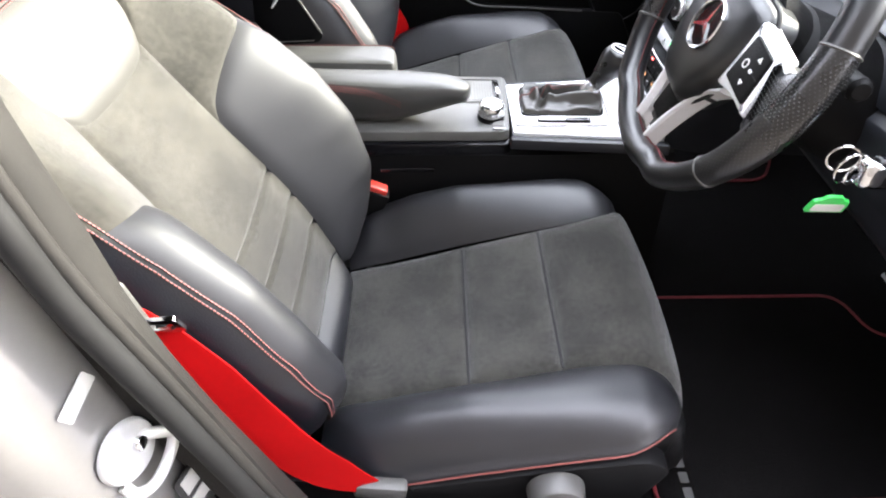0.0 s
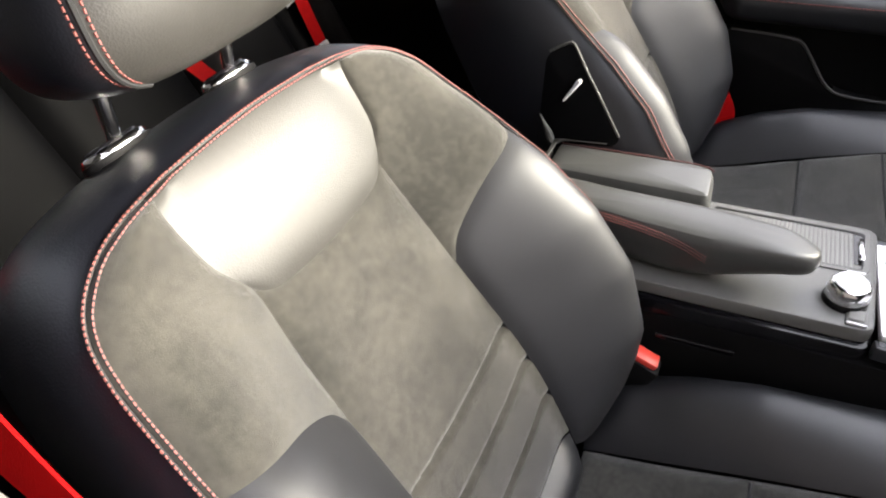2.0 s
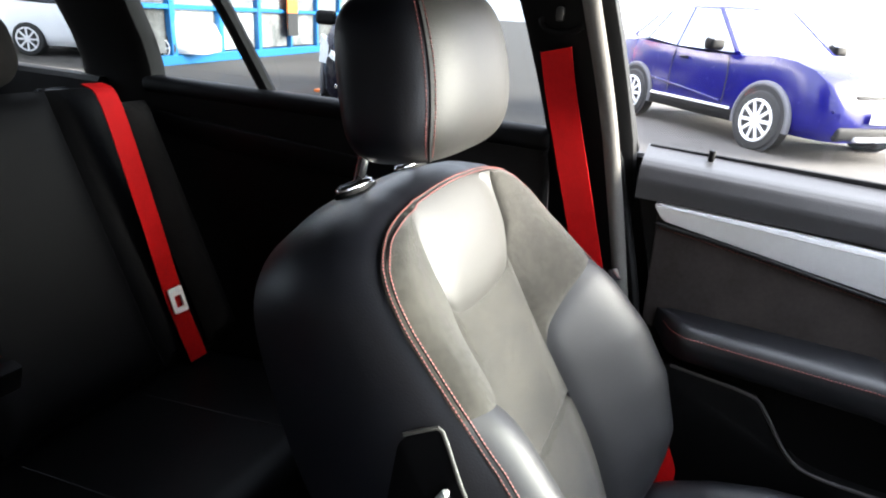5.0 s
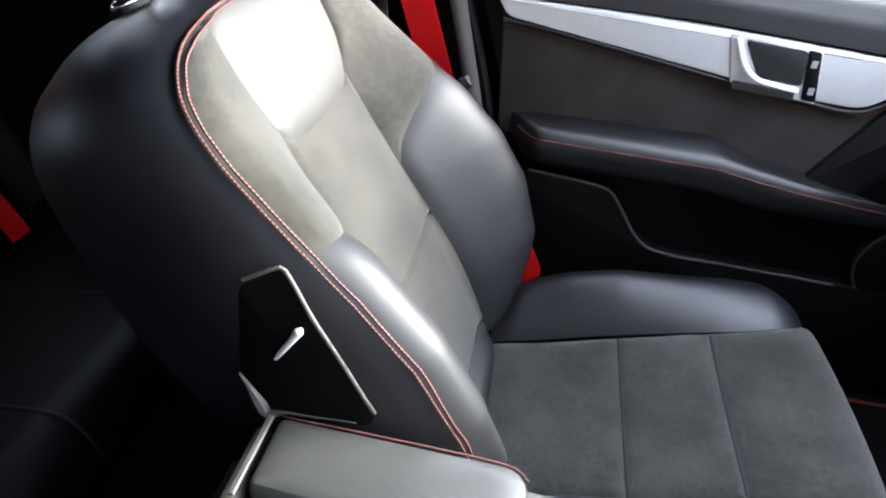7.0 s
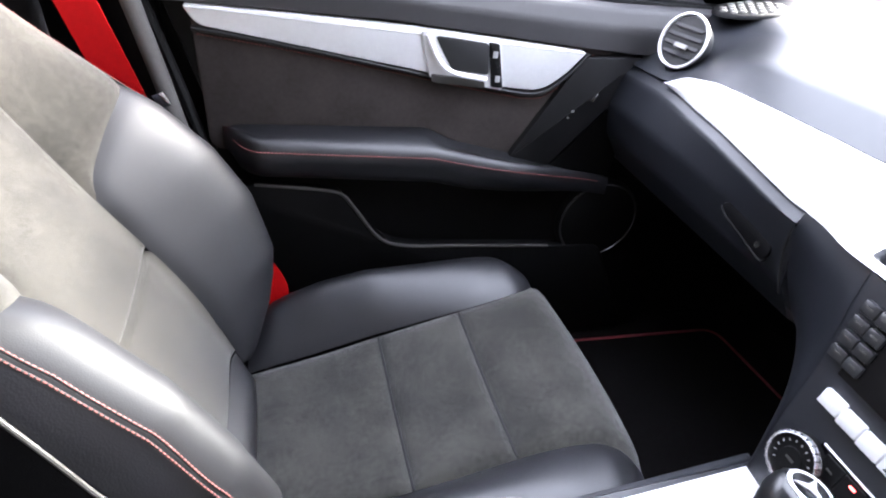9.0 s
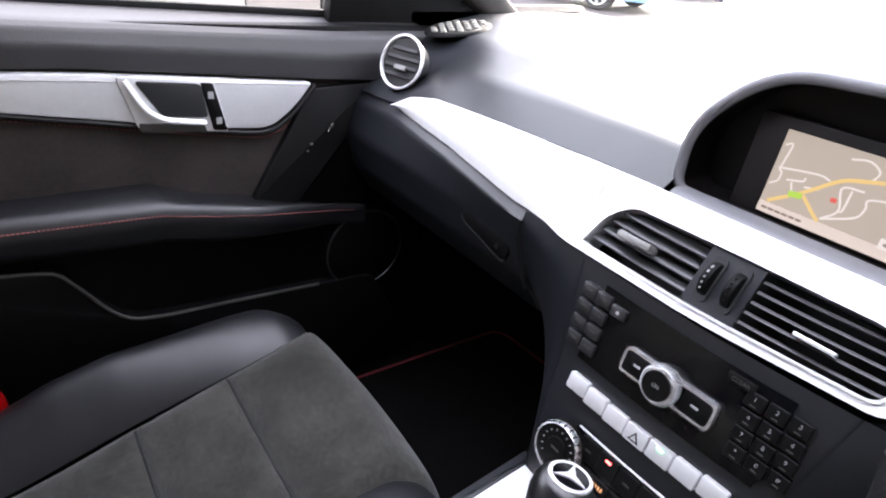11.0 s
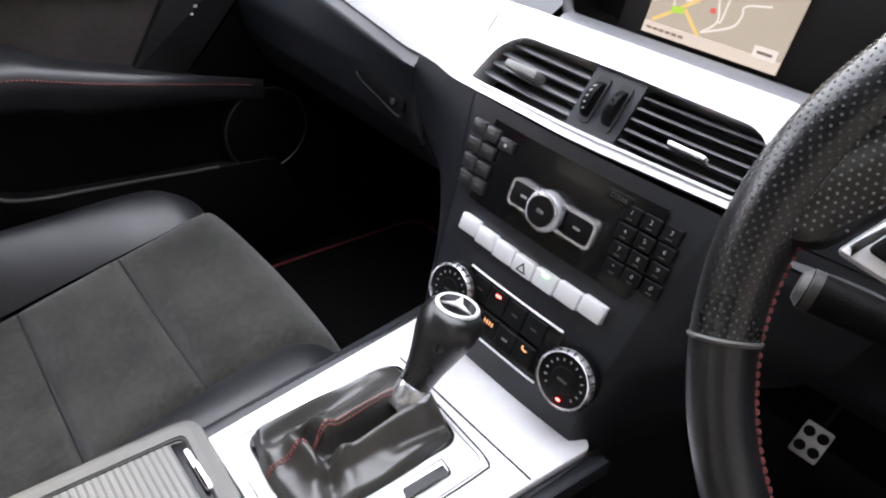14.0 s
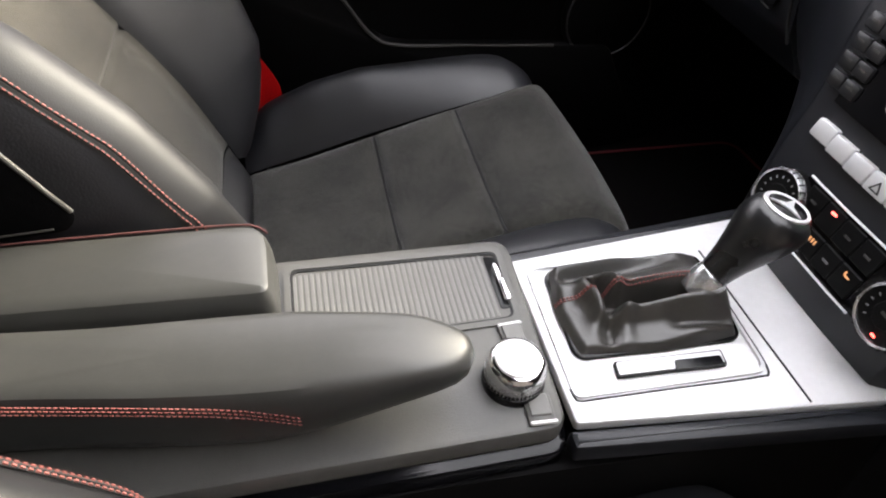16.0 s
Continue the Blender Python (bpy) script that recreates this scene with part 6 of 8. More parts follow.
for a0, a1, material, lab in ((-29, 24, M_PERF, "perforated leather grip"), (24, 156, M_RIMHIDE, "smooth leather rim"), (156, 209, M_PERF, "perforated leather grip"), (209, 331, M_RIMHIDE, "smooth leather rim")):
    def arc(p, t):
        d = a0 + (a1 - a0) * t
        d = (d + 180) % 360 - 180
        return rim_pt(radians(d), 2 * math.pi * p)
    part("rim_section", grid(arc, 22, 40, close_u=True), material, sw, lab, sharp=80)
    jm = [rim_pt(radians((a0 + 180) % 360 - 180), 2 * math.pi * k / 22) for k in range(22)]
    part("rim_seam", tube(jm, 0.0016, 6, closed=True), M_GREYPLASTIC, sw)
for side in (0, 180):
    verts, faces = [], []
    for i in range(56):
        for j in range(26):
            a = radians((side + (-28.5 + 52 * (i + 0.5) / 56) * (1 if side == 0 else -1) + 180) % 360 - 180)
            b = 2 * math.pi * (j + 0.5 * (i % 2)) / 26
            c = rim_pt(a, b)
            ta = (rim_pt(a + 0.004, b) - c).normalized()
            tb = (rim_pt(a, b + 0.05) - c).normalized()
            n = ta.cross(tb)
            n = n if n.dot(c - rim_pt(a, b + math.pi)) > 0 else -n
            base = len(verts)
            for q in range(6):
                w = math.pi * q / 3
                verts.append(tuple(c + n * 0.0004 + (ta * math.cos(w) + tb * math.sin(w)) * 0.00074))
            faces.append(tuple(range(base, base + 6)))
    dots = bpy.data.meshes.new("dots")
    dots.from_pydata(verts, [], faces)
    tagged(part("perforation", dots, M_HOLE, sw, "fine punched dots in the leather grip"), kind="stuff")
inner = [rim_pt(radians(-180 + 360 * k / 160 if k else -179.9), math.pi) for k in range(161)]
tagged(part("stitching", stitches(inner, [(WC - q) for q in inner], 0.0045, 0.0034, 0.0008), M_DARKTHREAD, sw, "red thread on the inside of the rim"), kind="stuff")
HUB = (-0.004, -0.013)
hub_o = round_poly([(-0.074, 0.062), (0.074, 0.062), (0.084, 0.012), (0.072, -0.035), (0.040, -0.080), (-0.040, -0.080), (-0.072, -0.035), (-0.084, 0.012)], [0.03, 0.03, 0.03, 0.03, 0.022, 0.022, 0.03, 0.03], 6)
hub_rings = [[WM @ Vector((HUB[0] + q.x * k, HUB[1] + (q.y + 0.005) * k - 0.005, z)) for q in hub_o] for k, z in ((1.0, -0.030), (1.0, -0.004), (0.985, 0.004), (0.94, 0.010), (0.82, 0.0145), (0.62, 0.0175), (0.40, 0.0185), (0.10, 0.0188))]
part("hub_pad", loft(hub_rings), M_RIMHIDE, sw, "padded black hub", sharp=60)
part("hub_edge", tube([WM @ Vector((HUB[0] + q.x * 1.012, HUB[1] + q.y * 1.012, -0.004)) for q in hub_o], 0.0024, 8, closed=True), M_SEAM, sw)
EMB = WM @ pose(HUB[0], HUB[1] + 0.002, 0)
em = part("emblem", loft([[EMB @ Vector((r * math.cos(2 * math.pi * k / 48), r * math.sin(2 * math.pi * k / 48), z)) for k in range(48)] for r, z in ((0.0300, 0.017), (0.0300, 0.0205), (0.0288, 0.0222), (0.0266, 0.0218), (0.0262, 0.017))], True, False), M_CHROME, sw, "round chrome emblem")
part("emblem_dish", cyl(0.0265, 0.0265, 0.002, 40, EMB @ pose(0, 0, 0.0182)), M_GLOSSBLACK, em)
for k in range(3):
    part("emblem_ray", slab([(-0.0030, 0), (0.0030, 0), (0.0006, 0.027), (-0.0006, 0.027)], 0.0022, EMB @ pose(0, 0, 0.0190, 0, 0, 120 * k)), M_CHROME, em)
for s in (1, -1):
    o = round_poly([(s * 0.064, 0.040), (s * 0.129, 0.038), (s * 0.1475, -0.026), (s * 0.104, -0.0260), (s * 0.074, -0.034)], 0.004, 4)
    sp = part("spoke", slab(o, 0.020, WM @ pose(0, 0, -0.008), 0.006), M_SPOKE, sw, "satin silver spoke")
    kq = round_poly([(s * 0.080, 0.030), (s * 0.1245, 0.029), (s * 0.1380, -0.0185), (s * 0.084, -0.0185)], 0.004)
    kp = part("key_pad", slab(kq, 0.004, WM @ pose(0, 0, 0.0115), 0.0015), M_PLASTIC, sp, "black spoke key pad")
    for b, ang in ((0.020, 0), (-0.008, 180)):
        part("key_mark", slab([(-0.0036, -0.0022), (0.0036, -0.0022), (0, 0.0028)], 0.001, WM @ pose(s * 0.113, b, 0.0154, 0, 0, ang)), M_WHITE, kp)
    part("key_mark", slab(round_poly([(-0.0025, -0.0015), (0.0025, -0.0015), (0.0025, 0.0015), (-0.0025, 0.0015)], 0.001), 0.001, WM @ pose(s * 0.113, 0.006, 0.0154)), M_WHITE, kp)
    part("key_ring_mark", tube([WM @ Vector((s * 0.098 + 0.0042 * math.cos(2 * math.pi * k / 20), 0.006 + 0.0042 * math.sin(2 * math.pi * k / 20), 0.0158)) for k in range(20)], 0.0008, 6, closed=True), M_WHITE, kp)
    part("key_split", box((0.040, 0.0010, 0.0008), 0, 1, WM @ pose(s * 0.110, 0.006, 0.0154)), M_SEAM, kp)
    o = round_poly([(s * 0.128, 0.036), (s * 0.1535, -0.030), (s * 0.176, -0.038), (s * 0.184, 0.02), (s * 0.176, 0.064), (s * 0.163, 0.050), (s * 0.150, 0.033)], 0.005, 4)
    verts, faces = [], []
    for i in range(13):
        for j in range(26):
            a, b = 0.130 + 0.0036 * (i + 0.5 * (j % 2)), -0.030 + 0.0036 * j
            inside = False
            for k in range(len(o)):
                p, q = o[k - 1], o[k]
                if (p.y > b) != (q.y > b) and s * a < (q.x - p.x) * (b - p.y) / (q.y - p.y) + p.x:
                    inside = not inside
            if inside and min((Vector((s * a, b)) - Vector((p.x, p.y))).length for p in o) > 0.0075:
                base = len(verts)
                verts += [tuple(WM @ Vector((s * a + 0.00074 * math.cos(math.pi * q / 3), b + 0.00074 * math.sin(math.pi * q / 3), 0.0145))) for q in range(6)]
                faces.append(tuple(range(base, base + 6)))
    dots = bpy.data.meshes.new("dots")
    dots.from_pydata(verts, [], faces)
    tagged(part("perforation", dots, M_HOLE, sw, "fine punched dots in the thumb rest"), kind="stuff")
    part("thumb_rest", slab(o, 0.024, WM @ pose(0, 0, -0.010), 0.009), M_PERF, sw, "black leather thumb rest beside the spoke")
lo = part("lower_spoke", slab(round_poly([(-0.030, -0.060), (0.030, -0.060), (0.020, -0.136), (-0.020, -0.136)], 0.004, 4), 0.010, WM @ pose(0, 0, -0.016), 0.003), M_PLASTIC, sw, "black lower spoke")
for s in (1, -1):
    path = curve_pts([Vector((s * a, b, 0)) for a, b in ((0.0215, -0.170), (0.0255, -0.135), (0.037, -0.094), (0.054, -0.060), (0.078, -0.037))], 24)
    rings = []
    for i, q in enumerate(path):
        t = (path[min(23, i + 1)] - path[max(0, i - 1)]).normalized()
        n = Vector((-t.y, t.x, 0)) * s
        w = 0.0095 - 0.0045 * smooth((i - 9) / 12)
        rings.append([WM @ (q + n * (w * a) + Vector((0, 0, z))) for a, z in ((-0.7, -0.020), (-0.7, 0.0), (-0.45, 0.003), (0.05, 0.003), (0.7, -0.004), (0.7, -0.020))])
    part("spoke_trim", loft(rings), M_ALU, lo, "satin silver spoke trim", sharp=25)
    part("rim_joint", slab(round_poly([(s * 0.008, -0.163), (s * 0.030, -0.158), (s * 0.033, -0.174), (s * 0.008, -0.174)], 0.003), 0.012, WM @ pose(0, 0, -0.012), 0.003), M_ALU, lo, "small silver cap at the rim")
part("cross_bar", slab(round_poly([(-0.020, -0.146), (0.020, -0.146), (0.020, -0.138), (-0.020, -0.138)], 0.002), 0.008, WM @ pose(0, 0, -0.020), 0.002), M_GREYPLASTIC, lo)
part("boss", cyl(0.050, 0.060, 0.05, 40, WM @ pose(0, 0, -0.045)), M_PLASTIC, sw)
col = thing("steering_column", "black steering column shroud with stalks", "steering column")
part("shroud", loft([[WM @ Vector((r * 1.15 * math.cos(2 * math.pi * k / 32), r * math.sin(2 * math.pi * k / 32) - 0.01 + dy, z)) for k in range(32)] for r, z, dy in ((0.050, -0.065, 0), (0.062, -0.075, 0), (0.070, -0.14, -0.005), (0.075, -0.26, -0.01))]), M_PLASTIC, col, "black column shroud")
CM = WM @ pose(0, 0, 0, 0, 0, 7)
for (sx, sy, ln) in ((-1, 0.053, 0.113), (-1, -0.033, 0.110), (1, 0.03, 0.11)):
    a, b = CM @ Vector((sx * 0.05, sy * 0.8, -0.085)), CM @ Vector((sx * (0.05 + ln), sy, -0.060))
    stk = part("stalk", tube([a, a.lerp(b, 0.5), b], [0.0075, 0.0105, 0.0120], 14), M_PLASTIC, col, "black control stalk")
    e = b + (b - a).normalized() * 0.004
    part("stalk_tip", tube([b - (b - a).normalized() * 0.006, b - (b - a).normalized() * 0.001, e], [0.0123, 0.0123, 0.008], 14), M_GREYPLASTIC if sx < 0 else M_PLASTIC, stk, "stalk end cap")
# key with a ring and a tag
ky = thing("car_key", "car key in the ignition with ring and green tag", "key")
KO = Vector((0.435, -0.565, 0.905))
part("ignition", cyl(0.030, 0.026, 0.02, 36, axes(KO + Vector((0.02, 0, 0)), (0, 1, 0), (0.15, 0, 1)) @ pose(0, 0, 0)), M_GREYPLASTIC, ky, "grey ignition collar")
part("key_body", box((0.062, 0.020, 0.034), 0.007, 3, Matrix.Translation(KO + Vector((-0.018, 0, 0)))), M_GLOSSBLACK, ky, "black and chrome key")
part("key_chrome", box((0.026, 0.0215, 0.030), 0.007, 3, Matrix.Translation(KO + Vector((-0.046, 0, 0)))), M_CHROME, ky)
for a, b, c, r, tilt in ((0.372, -0.560, 0.906, 0.017, 0.4), (0.362, -0.556, 0.915, 0.014, -0.5), (0.381, -0.557, 0.898, 0.012, 0.9)):
    part("ring", tube([Vector((a + r * math.cos(k * math.pi / 14), b + tilt * r * 0.5 * math.cos(k * math.pi / 14), c + r * math.sin(k * math.pi / 14))) for k in range(28)], 0.0013, 6, closed=True), M_CHROME, ky, "steel key ring")
tg = part("tag", slab(round_poly([(-0.020, -0.0125), (0.020, -0.0125), (0.018, 0.008), (0.010, 0.011), (0.008, 0.016), (-0.008, 0.016), (-0.010, 0.011), (-0.018, 0.008)], 0.003), 0.004, axes((0.373, -0.553, 0.857), (1.0, -0.08, 0.02), (0, -0.35, 1)), 0.001), M_GREEN, ky, "bright green plastic tag")
part("tag_window", slab(round_poly([(-0.016, -0.009), (0.016, -0.009), (0.015, 0.004), (-0.015, 0.004)], 0.002), 0.0008, axes((0.373, -0.553, 0.857), (1.0, -0.08, 0.02), (0, -0.35, 1)) @ pose(0, 0, 0.0042)), M_WHITE, tg, "pale paper in the tag")
# pedals
pd = thing("pedals", "metal pedals with black rubber studs", "pedals")
for x, y, z, w, h in ((0.85, -0.241, 0.421, 0.040, 0.054), (0.92, -0.43, 0.46, 0.07, 0.045)):
    pm = pose(x, y, z, 0, -52, 0)
    pl = part("pedal", box((h, w, 0.010), 0.003, 2, pm), M_ALU, pd, "brushed metal pedal")
    for i in range(2):
        for j in range(2):
            part("stud", cyl(0.0082, 0.0074, 0.004, 18, pm @ pose((i - 0.5) * h * 0.46, (j - 0.5) * w * 0.50, 0.006)), M_RUBBER, pl)
    part("arm", tube([(x + 0.012, y, z), (x + 0.07, y, z + 0.09), (x + 0.08, y, 0.66)], 0.008, 8), M_PLASTIC, pd)

# ---- passenger's front door ----
door = thing("front_door", "closed passenger door with black trim, aluminium band and red-stitched armrest", "car door", "car doors")
DY = 0.70




def dslab(pts, r, y0, thick, bevel=0.004, n=5):
    """Plate on the door: pts (x, z), from depth y0 inwards by thick."""
    m = Matrix(((1, 0, 0, 0), (0, 0, -1, y0), (0, 1, 0, 0), (0, 0, 0, 1)))
    return slab(round_poly(pts, r, n), thick, m, bevel)


part("door_shell", dslab([(-0.245, 0.30), (0.66, 0.30), (0.78, 0.60), (0.80, 1.00), (0.55, 1.01), (0.10, 1.022), (-0.265, 1.035), (-0.265, 1.0), (-0.205, 0.80)], 0.02, 0.80, 0.085), M_PLASTIC, door, "black door shell")


def sill_pad(p, t):
    x = -0.262 + (0.60 + 0.262) * t
    zt = float(np.interp(x, [-0.27, 0.05, 0.42, 0.6], [1.045, 1.028, 1.010, 1.008]))
    zb = float(np.interp(x, [-0.27, 0.05, 0.40, 0.6], [0.978, 0.965, 0.932, 0.918]))
    pts = [(0.795, zt + 0.004), (0.772, zt + 0.011), (0.714, zt - 0.005), (0.705, zt - 0.012), (0.694, (zt + zb) / 2), (0.694, zb + 0.004), (0.712, zb)]
    k = min(5.999, p * 6)
    i = int(k)
    a, b = pts[i], pts[i + 1]
    return Vector((x, a[0] + (b[0] - a[0]) * (k - i), a[1] + (b[1] - a[1]) * (k - i)))


part("sill_pad", grid(sill_pad, 24, 40), M_DOORTOP, door, "dark grained door top", sharp=70)
part("window_seal", box((0.86, 0.012, 0.012), 0.003, 2, pose(0.17, 0.770, 1.034, 0, 2.2, 0)), M_RUBBER, door)
part("lock_pin", cyl(0.0045, 0.0055, 0.022, 14, pose(-0.163, 0.752, 1.050), bevel=0.001), M_PLASTIC, door, "small black lock pin")
part("insert", dslab([(-0.215, 0.76), (0.46, 0.70), (0.47, 0.91), (0.40, 0.94), (-0.225, 0.985)], 0.02, 0.718, 0.008, 0.003), M_INSERT, door, "dark charcoal fabric door insert")
# aluminium band with a dark lower chamfer
band_u = [(-0.232, 0.978), (0.066, 0.963), (0.378, 0.932), (0.345, 0.893), (0.306, 0.866), (0.235, 0.872), (0.112, 0.893), (-0.10, 0.931), (-0.215, 0.951)]
part("aluminium_band", dslab(band_u, [0.01, 0.2, 0.008, 0.05, 0.02, 0.05, 0.2, 0.1, 0.012], 0.706, 0.016, 0.004), M_ALU, door, "bright aluminium door band")
part("band_edge", tube(curve_pts([(a, 0.697, b) for a, b in ((-0.222, 0.946), (-0.10, 0.927), (0.112, 0.888), (0.235, 0.867), (0.306, 0.861), (0.350, 0.889), (0.384, 0.928))], 40), 0.0035, 8), M_LEATHER, door)
tagged(part("stitching", stitches(curve_pts([(a, 0.7085, b) for a, b in ((-0.218, 0.935), (-0.10, 0.917), (0.112, 0.878), (0.235, 0.856), (0.312, 0.849), (0.362, 0.882), (0.400, 0.926))], 80), [Vector((0, -1, 0))] * 80, 0.006, 0.004, 0.0009), M_THREAD, door, "red thread below the band"), kind="stuff")
hp = part("handle_plate", dslab([(0.098, 0.958), (0.224, 0.945), (0.240, 0.868), (0.117, 0.886)], 0.006, 0.691, 0.004, 0.001), M_ALU, door, "aluminium handle surround")
part("recess", dslab([(0.119, 0.951), (0.206, 0.942), (0.212, 0.893), (0.150, 0.900)], 0.008, 0.687, 0.003, 0.001), M_SEAM, hp, "dark handle recess")
part("pull_handle", tube(curve_pts([(0.108, 0.686, 0.952), (0.128, 0.680, 0.915), (0.150, 0.676, 0.899), (0.180, 0.676, 0.893), (0.206, 0.680, 0.888)], 20), 0.0046, 12, flat=0.7), M_ALU, hp, "satin aluminium pull handle")
part("lever_base", dslab([(0.118, 0.893), (0.205, 0.885), (0.208, 0.872), (0.120, 0.880)], 0.003, 0.688, 0.004, 0.001), M_GREYPLASTIC, hp)
lk = part("lock_switch", dslab([(0.205, 0.944), (0.222, 0.942), (0.238, 0.872), (0.218, 0.874)], 0.003, 0.688, 0.005, 0.0015), M_PLASTIC, door, "black lock switch strip")
for (a, b) in ((0.217, 0.926), (0.226, 0.888)):
    part("print_bar", box((0.008, 0.001, 0.010), 0, 1, pose(a, 0.6826, b)), M_PRINT, lk)


# armrest, bulging into the cabin
ARM_ROWS = {}


def arm_pt(p, t):
    x = -0.195 + 0.675 * t
    st = float(np.interp(x, [-0.2, 0.13, 0.30, 0.475], [0.790, 0.772, 0.736, 0.692]))
    zt = st + float(np.interp(x, [-0.2, -0.17, 0.12, 0.17, 0.48], [0.003, 0.010, 0.020, 0.006, 0.002]))
    zb = st - float(np.interp(x, [-0.2, -0.17, 0.2, 0.48], [0.02, 0.060, 0.062, 0.03]))
    out = 0.060 * smooth((x + 0.20) / 0.06) * (1 - 0.75 * smooth((x - 0.25) / 0.22)) + 0.004
    pts = [(0.712, zt + 0.003), (0.712 - out * 0.45, zt), (0.712 - out * 0.85, st + 0.010), (0.712 - out, st - 0.004), (0.712 - out * 0.98, st - 0.025), (0.712 - out * 0.7, zb + 0.006), (0.712, zb)]
    key = round(t, 6)
    if key not in ARM_ROWS:
        ARM_ROWS[key] = curve_pts([Vector((0, *q)) for q in pts], 49)
    row = ARM_ROWS[key]
    i = min(47, int(p * 48))
    v = row[i].lerp(row[i + 1], p * 48 - i)
    return Vector((x, v.y, v.z))


part("armrest", grid(arm_pt, 36, 60), M_LEATHER, door, "padded black leather door armrest", sharp=70)
for k in (0.425,):
    L = [arm_pt(k, 0.02 + 0.95 * j / 80) + Vector((0, -0.001, 0.001)) for j in range(81)]
    tagged(part("stitching", stitches(L, [Vector((0, -0.7, 0.7))] * 81, 0.0055, 0.004, 0.0009), M_THREAD, door, "red thread along the armrest"), kind="stuff")
# lower map pocket
part("map_pocket", dslab([(-0.20, 0.32), (0.62, 0.32), (0.50, 0.55), (0.385, 0.556), (0.10, 0.574), (0.055, 0.590), (0.015, 0.640), (-0.022, 0.688), (-0.16, 0.706), (-0.20, 0.70)], [0.02, 0.02, 0.02, 0.02, 0.03, 0.03, 0.02, 0.01, 0.02, 0.02], 0.714, 0.022, 0.006), M_PLASTIC, door, "black plastic map pocket")
part("pocket_edge", tube(curve_pts([(a, 0.691, b) for a, b in ((-0.155, 0.706), (-0.03, 0.690), (0.0, 0.665), (0.05, 0.595), (0.10, 0.574), (0.22, 0.567), (0.385, 0.557))], 40), 0.0030, 8), M_GREYPLASTIC, door, "thin grey pocket lip")
spk = part("door_speaker", cyl(0.088, 0.080, 0.016, 48, pose(0.485, 0.705, 0.605, 90, 0, 0), bevel=0.005), M_PLASTIC, door, "round black door speaker")
part("ring", tube([(0.485 + 0.080 * math.cos(2 * math.pi * k / 48), 0.697, 0.605 + 0.080 * math.sin(2 * math.pi * k / 48)) for k in range(48)], 0.002, 8, closed=True), M_KEY, spk)
# front triangle with the switch
M_SWITCHPANEL = mat("matt_dark_panel", (0.0085, 0.0085, 0.0095), 0.5, spec=0.3, grain=0.08, grain_scale=600, kind="voronoi", vary=0.12)
part("switch_panel", dslab([(0.272, 0.742), (0.352, 0.728), (0.462, 0.858), (0.490, 0.925), (0.378, 0.922)], 0.006, 0.713, 0.016, 0.003), M_SWITCHPANEL, door, "dark panel ahead of the handle")
part("end_panel", dslab([(0.352, 0.722), (0.48, 0.70), (0.51, 0.92), (0.474, 0.865)], 0.004, 0.713, 0.010, 0.002), M_PLASTIC, door, "black end panel beside the dash")
ws = part("window_switch", slab(round_poly([(-0.026, -0.007), (0.024, -0.009), (0.026, 0.009), (-0.024, 0.006)], 0.004), 0.006, axes((0.392, 0.6975, 0.845), (0.68, 0, 0.73), (-0.73, 0, 0.68)) @ Matrix.Diagonal((1, 1, -1, 1)), 0.0015), M_GLOSSBLACK, door, "small black window switch")
part("switch_tab", box((0.006, 0.008, 0.018), 0.002, 2, pose(0.4075, 0.690, 0.857, 0, 30, 0)), M_CHROME, ws, "bright switch tip")
part("print_bar", box((0.005, 0.001, 0.004), 0, 1, pose(0.374, 0.6905, 0.832)), M_PRINT, ws)
part("print_bar", box((0.004, 0.001, 0.003), 0, 1, pose(0.368, 0.6925, 0.820)), M_PRINT, ws)
part("mirror_triangle", dslab([(0.425, 0.985), (0.80, 0.985), (0.80, 1.05), (0.62, 1.14), (0.44, 1.09)], 0.01, 0.765, 0.02, 0.006), M_PLASTIC, door, "dark mirror triangle cover")
part("window_frame", tube(curve_pts([(-0.288, 0.775, 1.04), (-0.316, 0.735, 1.15), (-0.362, 0.66, 1.32)], 12), 0.013, 10), M_PLASTIC, door, "black window frame")
part("window_pane", thick_sheet(lambda p, t: Vector((-0.27 + 0.80 * p - (0.05 + 0.30 * p) * t, 0.782 - 0.13 * t * t - 0.02 * t, 1.035 - 0.02 * p + 0.33 * t)), 8, 6, 0.004), M_CLEAR, door, "clear front side window")
mr = thing("wing_mirror", "grey wing mirror outside the passenger window", "mirror")
mm = axes((0.440, 0.955, 1.035), (-0.42, 0.90, 0.0), (-0.13, 0, 1.0))
if mm.to_3x3().col[2].x > 0:
    mm = mm @ pose(0, 0, 0, 0, 180, 0)
oval = round_poly([(-0.105, -0.055), (0.095, -0.065), (0.105, 0.060), (-0.085, 0.070)], 0.035, 6)
part("housing", loft([[mm @ Vector((q.x * k, q.y * k, z)) for q in oval] for k, z in ((1.02, 0.004), (1.07, -0.01), (1.05, -0.05), (0.80, -0.09), (0.35, -0.11))]), M_PAINT, mr, "grey painted mirror housing")
part("mirror_glass", slab([q * 0.93 for q in oval], 0.003, mm @ pose(0, 0, 0.0045)), M_MIRROR, mr)
part("foot", tube([(0.50, 0.86, 1.02), (0.50, 0.80, 1.01), (0.52, 0.76, 1.02)], 0.025, 10), M_PLASTIC, mr, "black mirror foot")

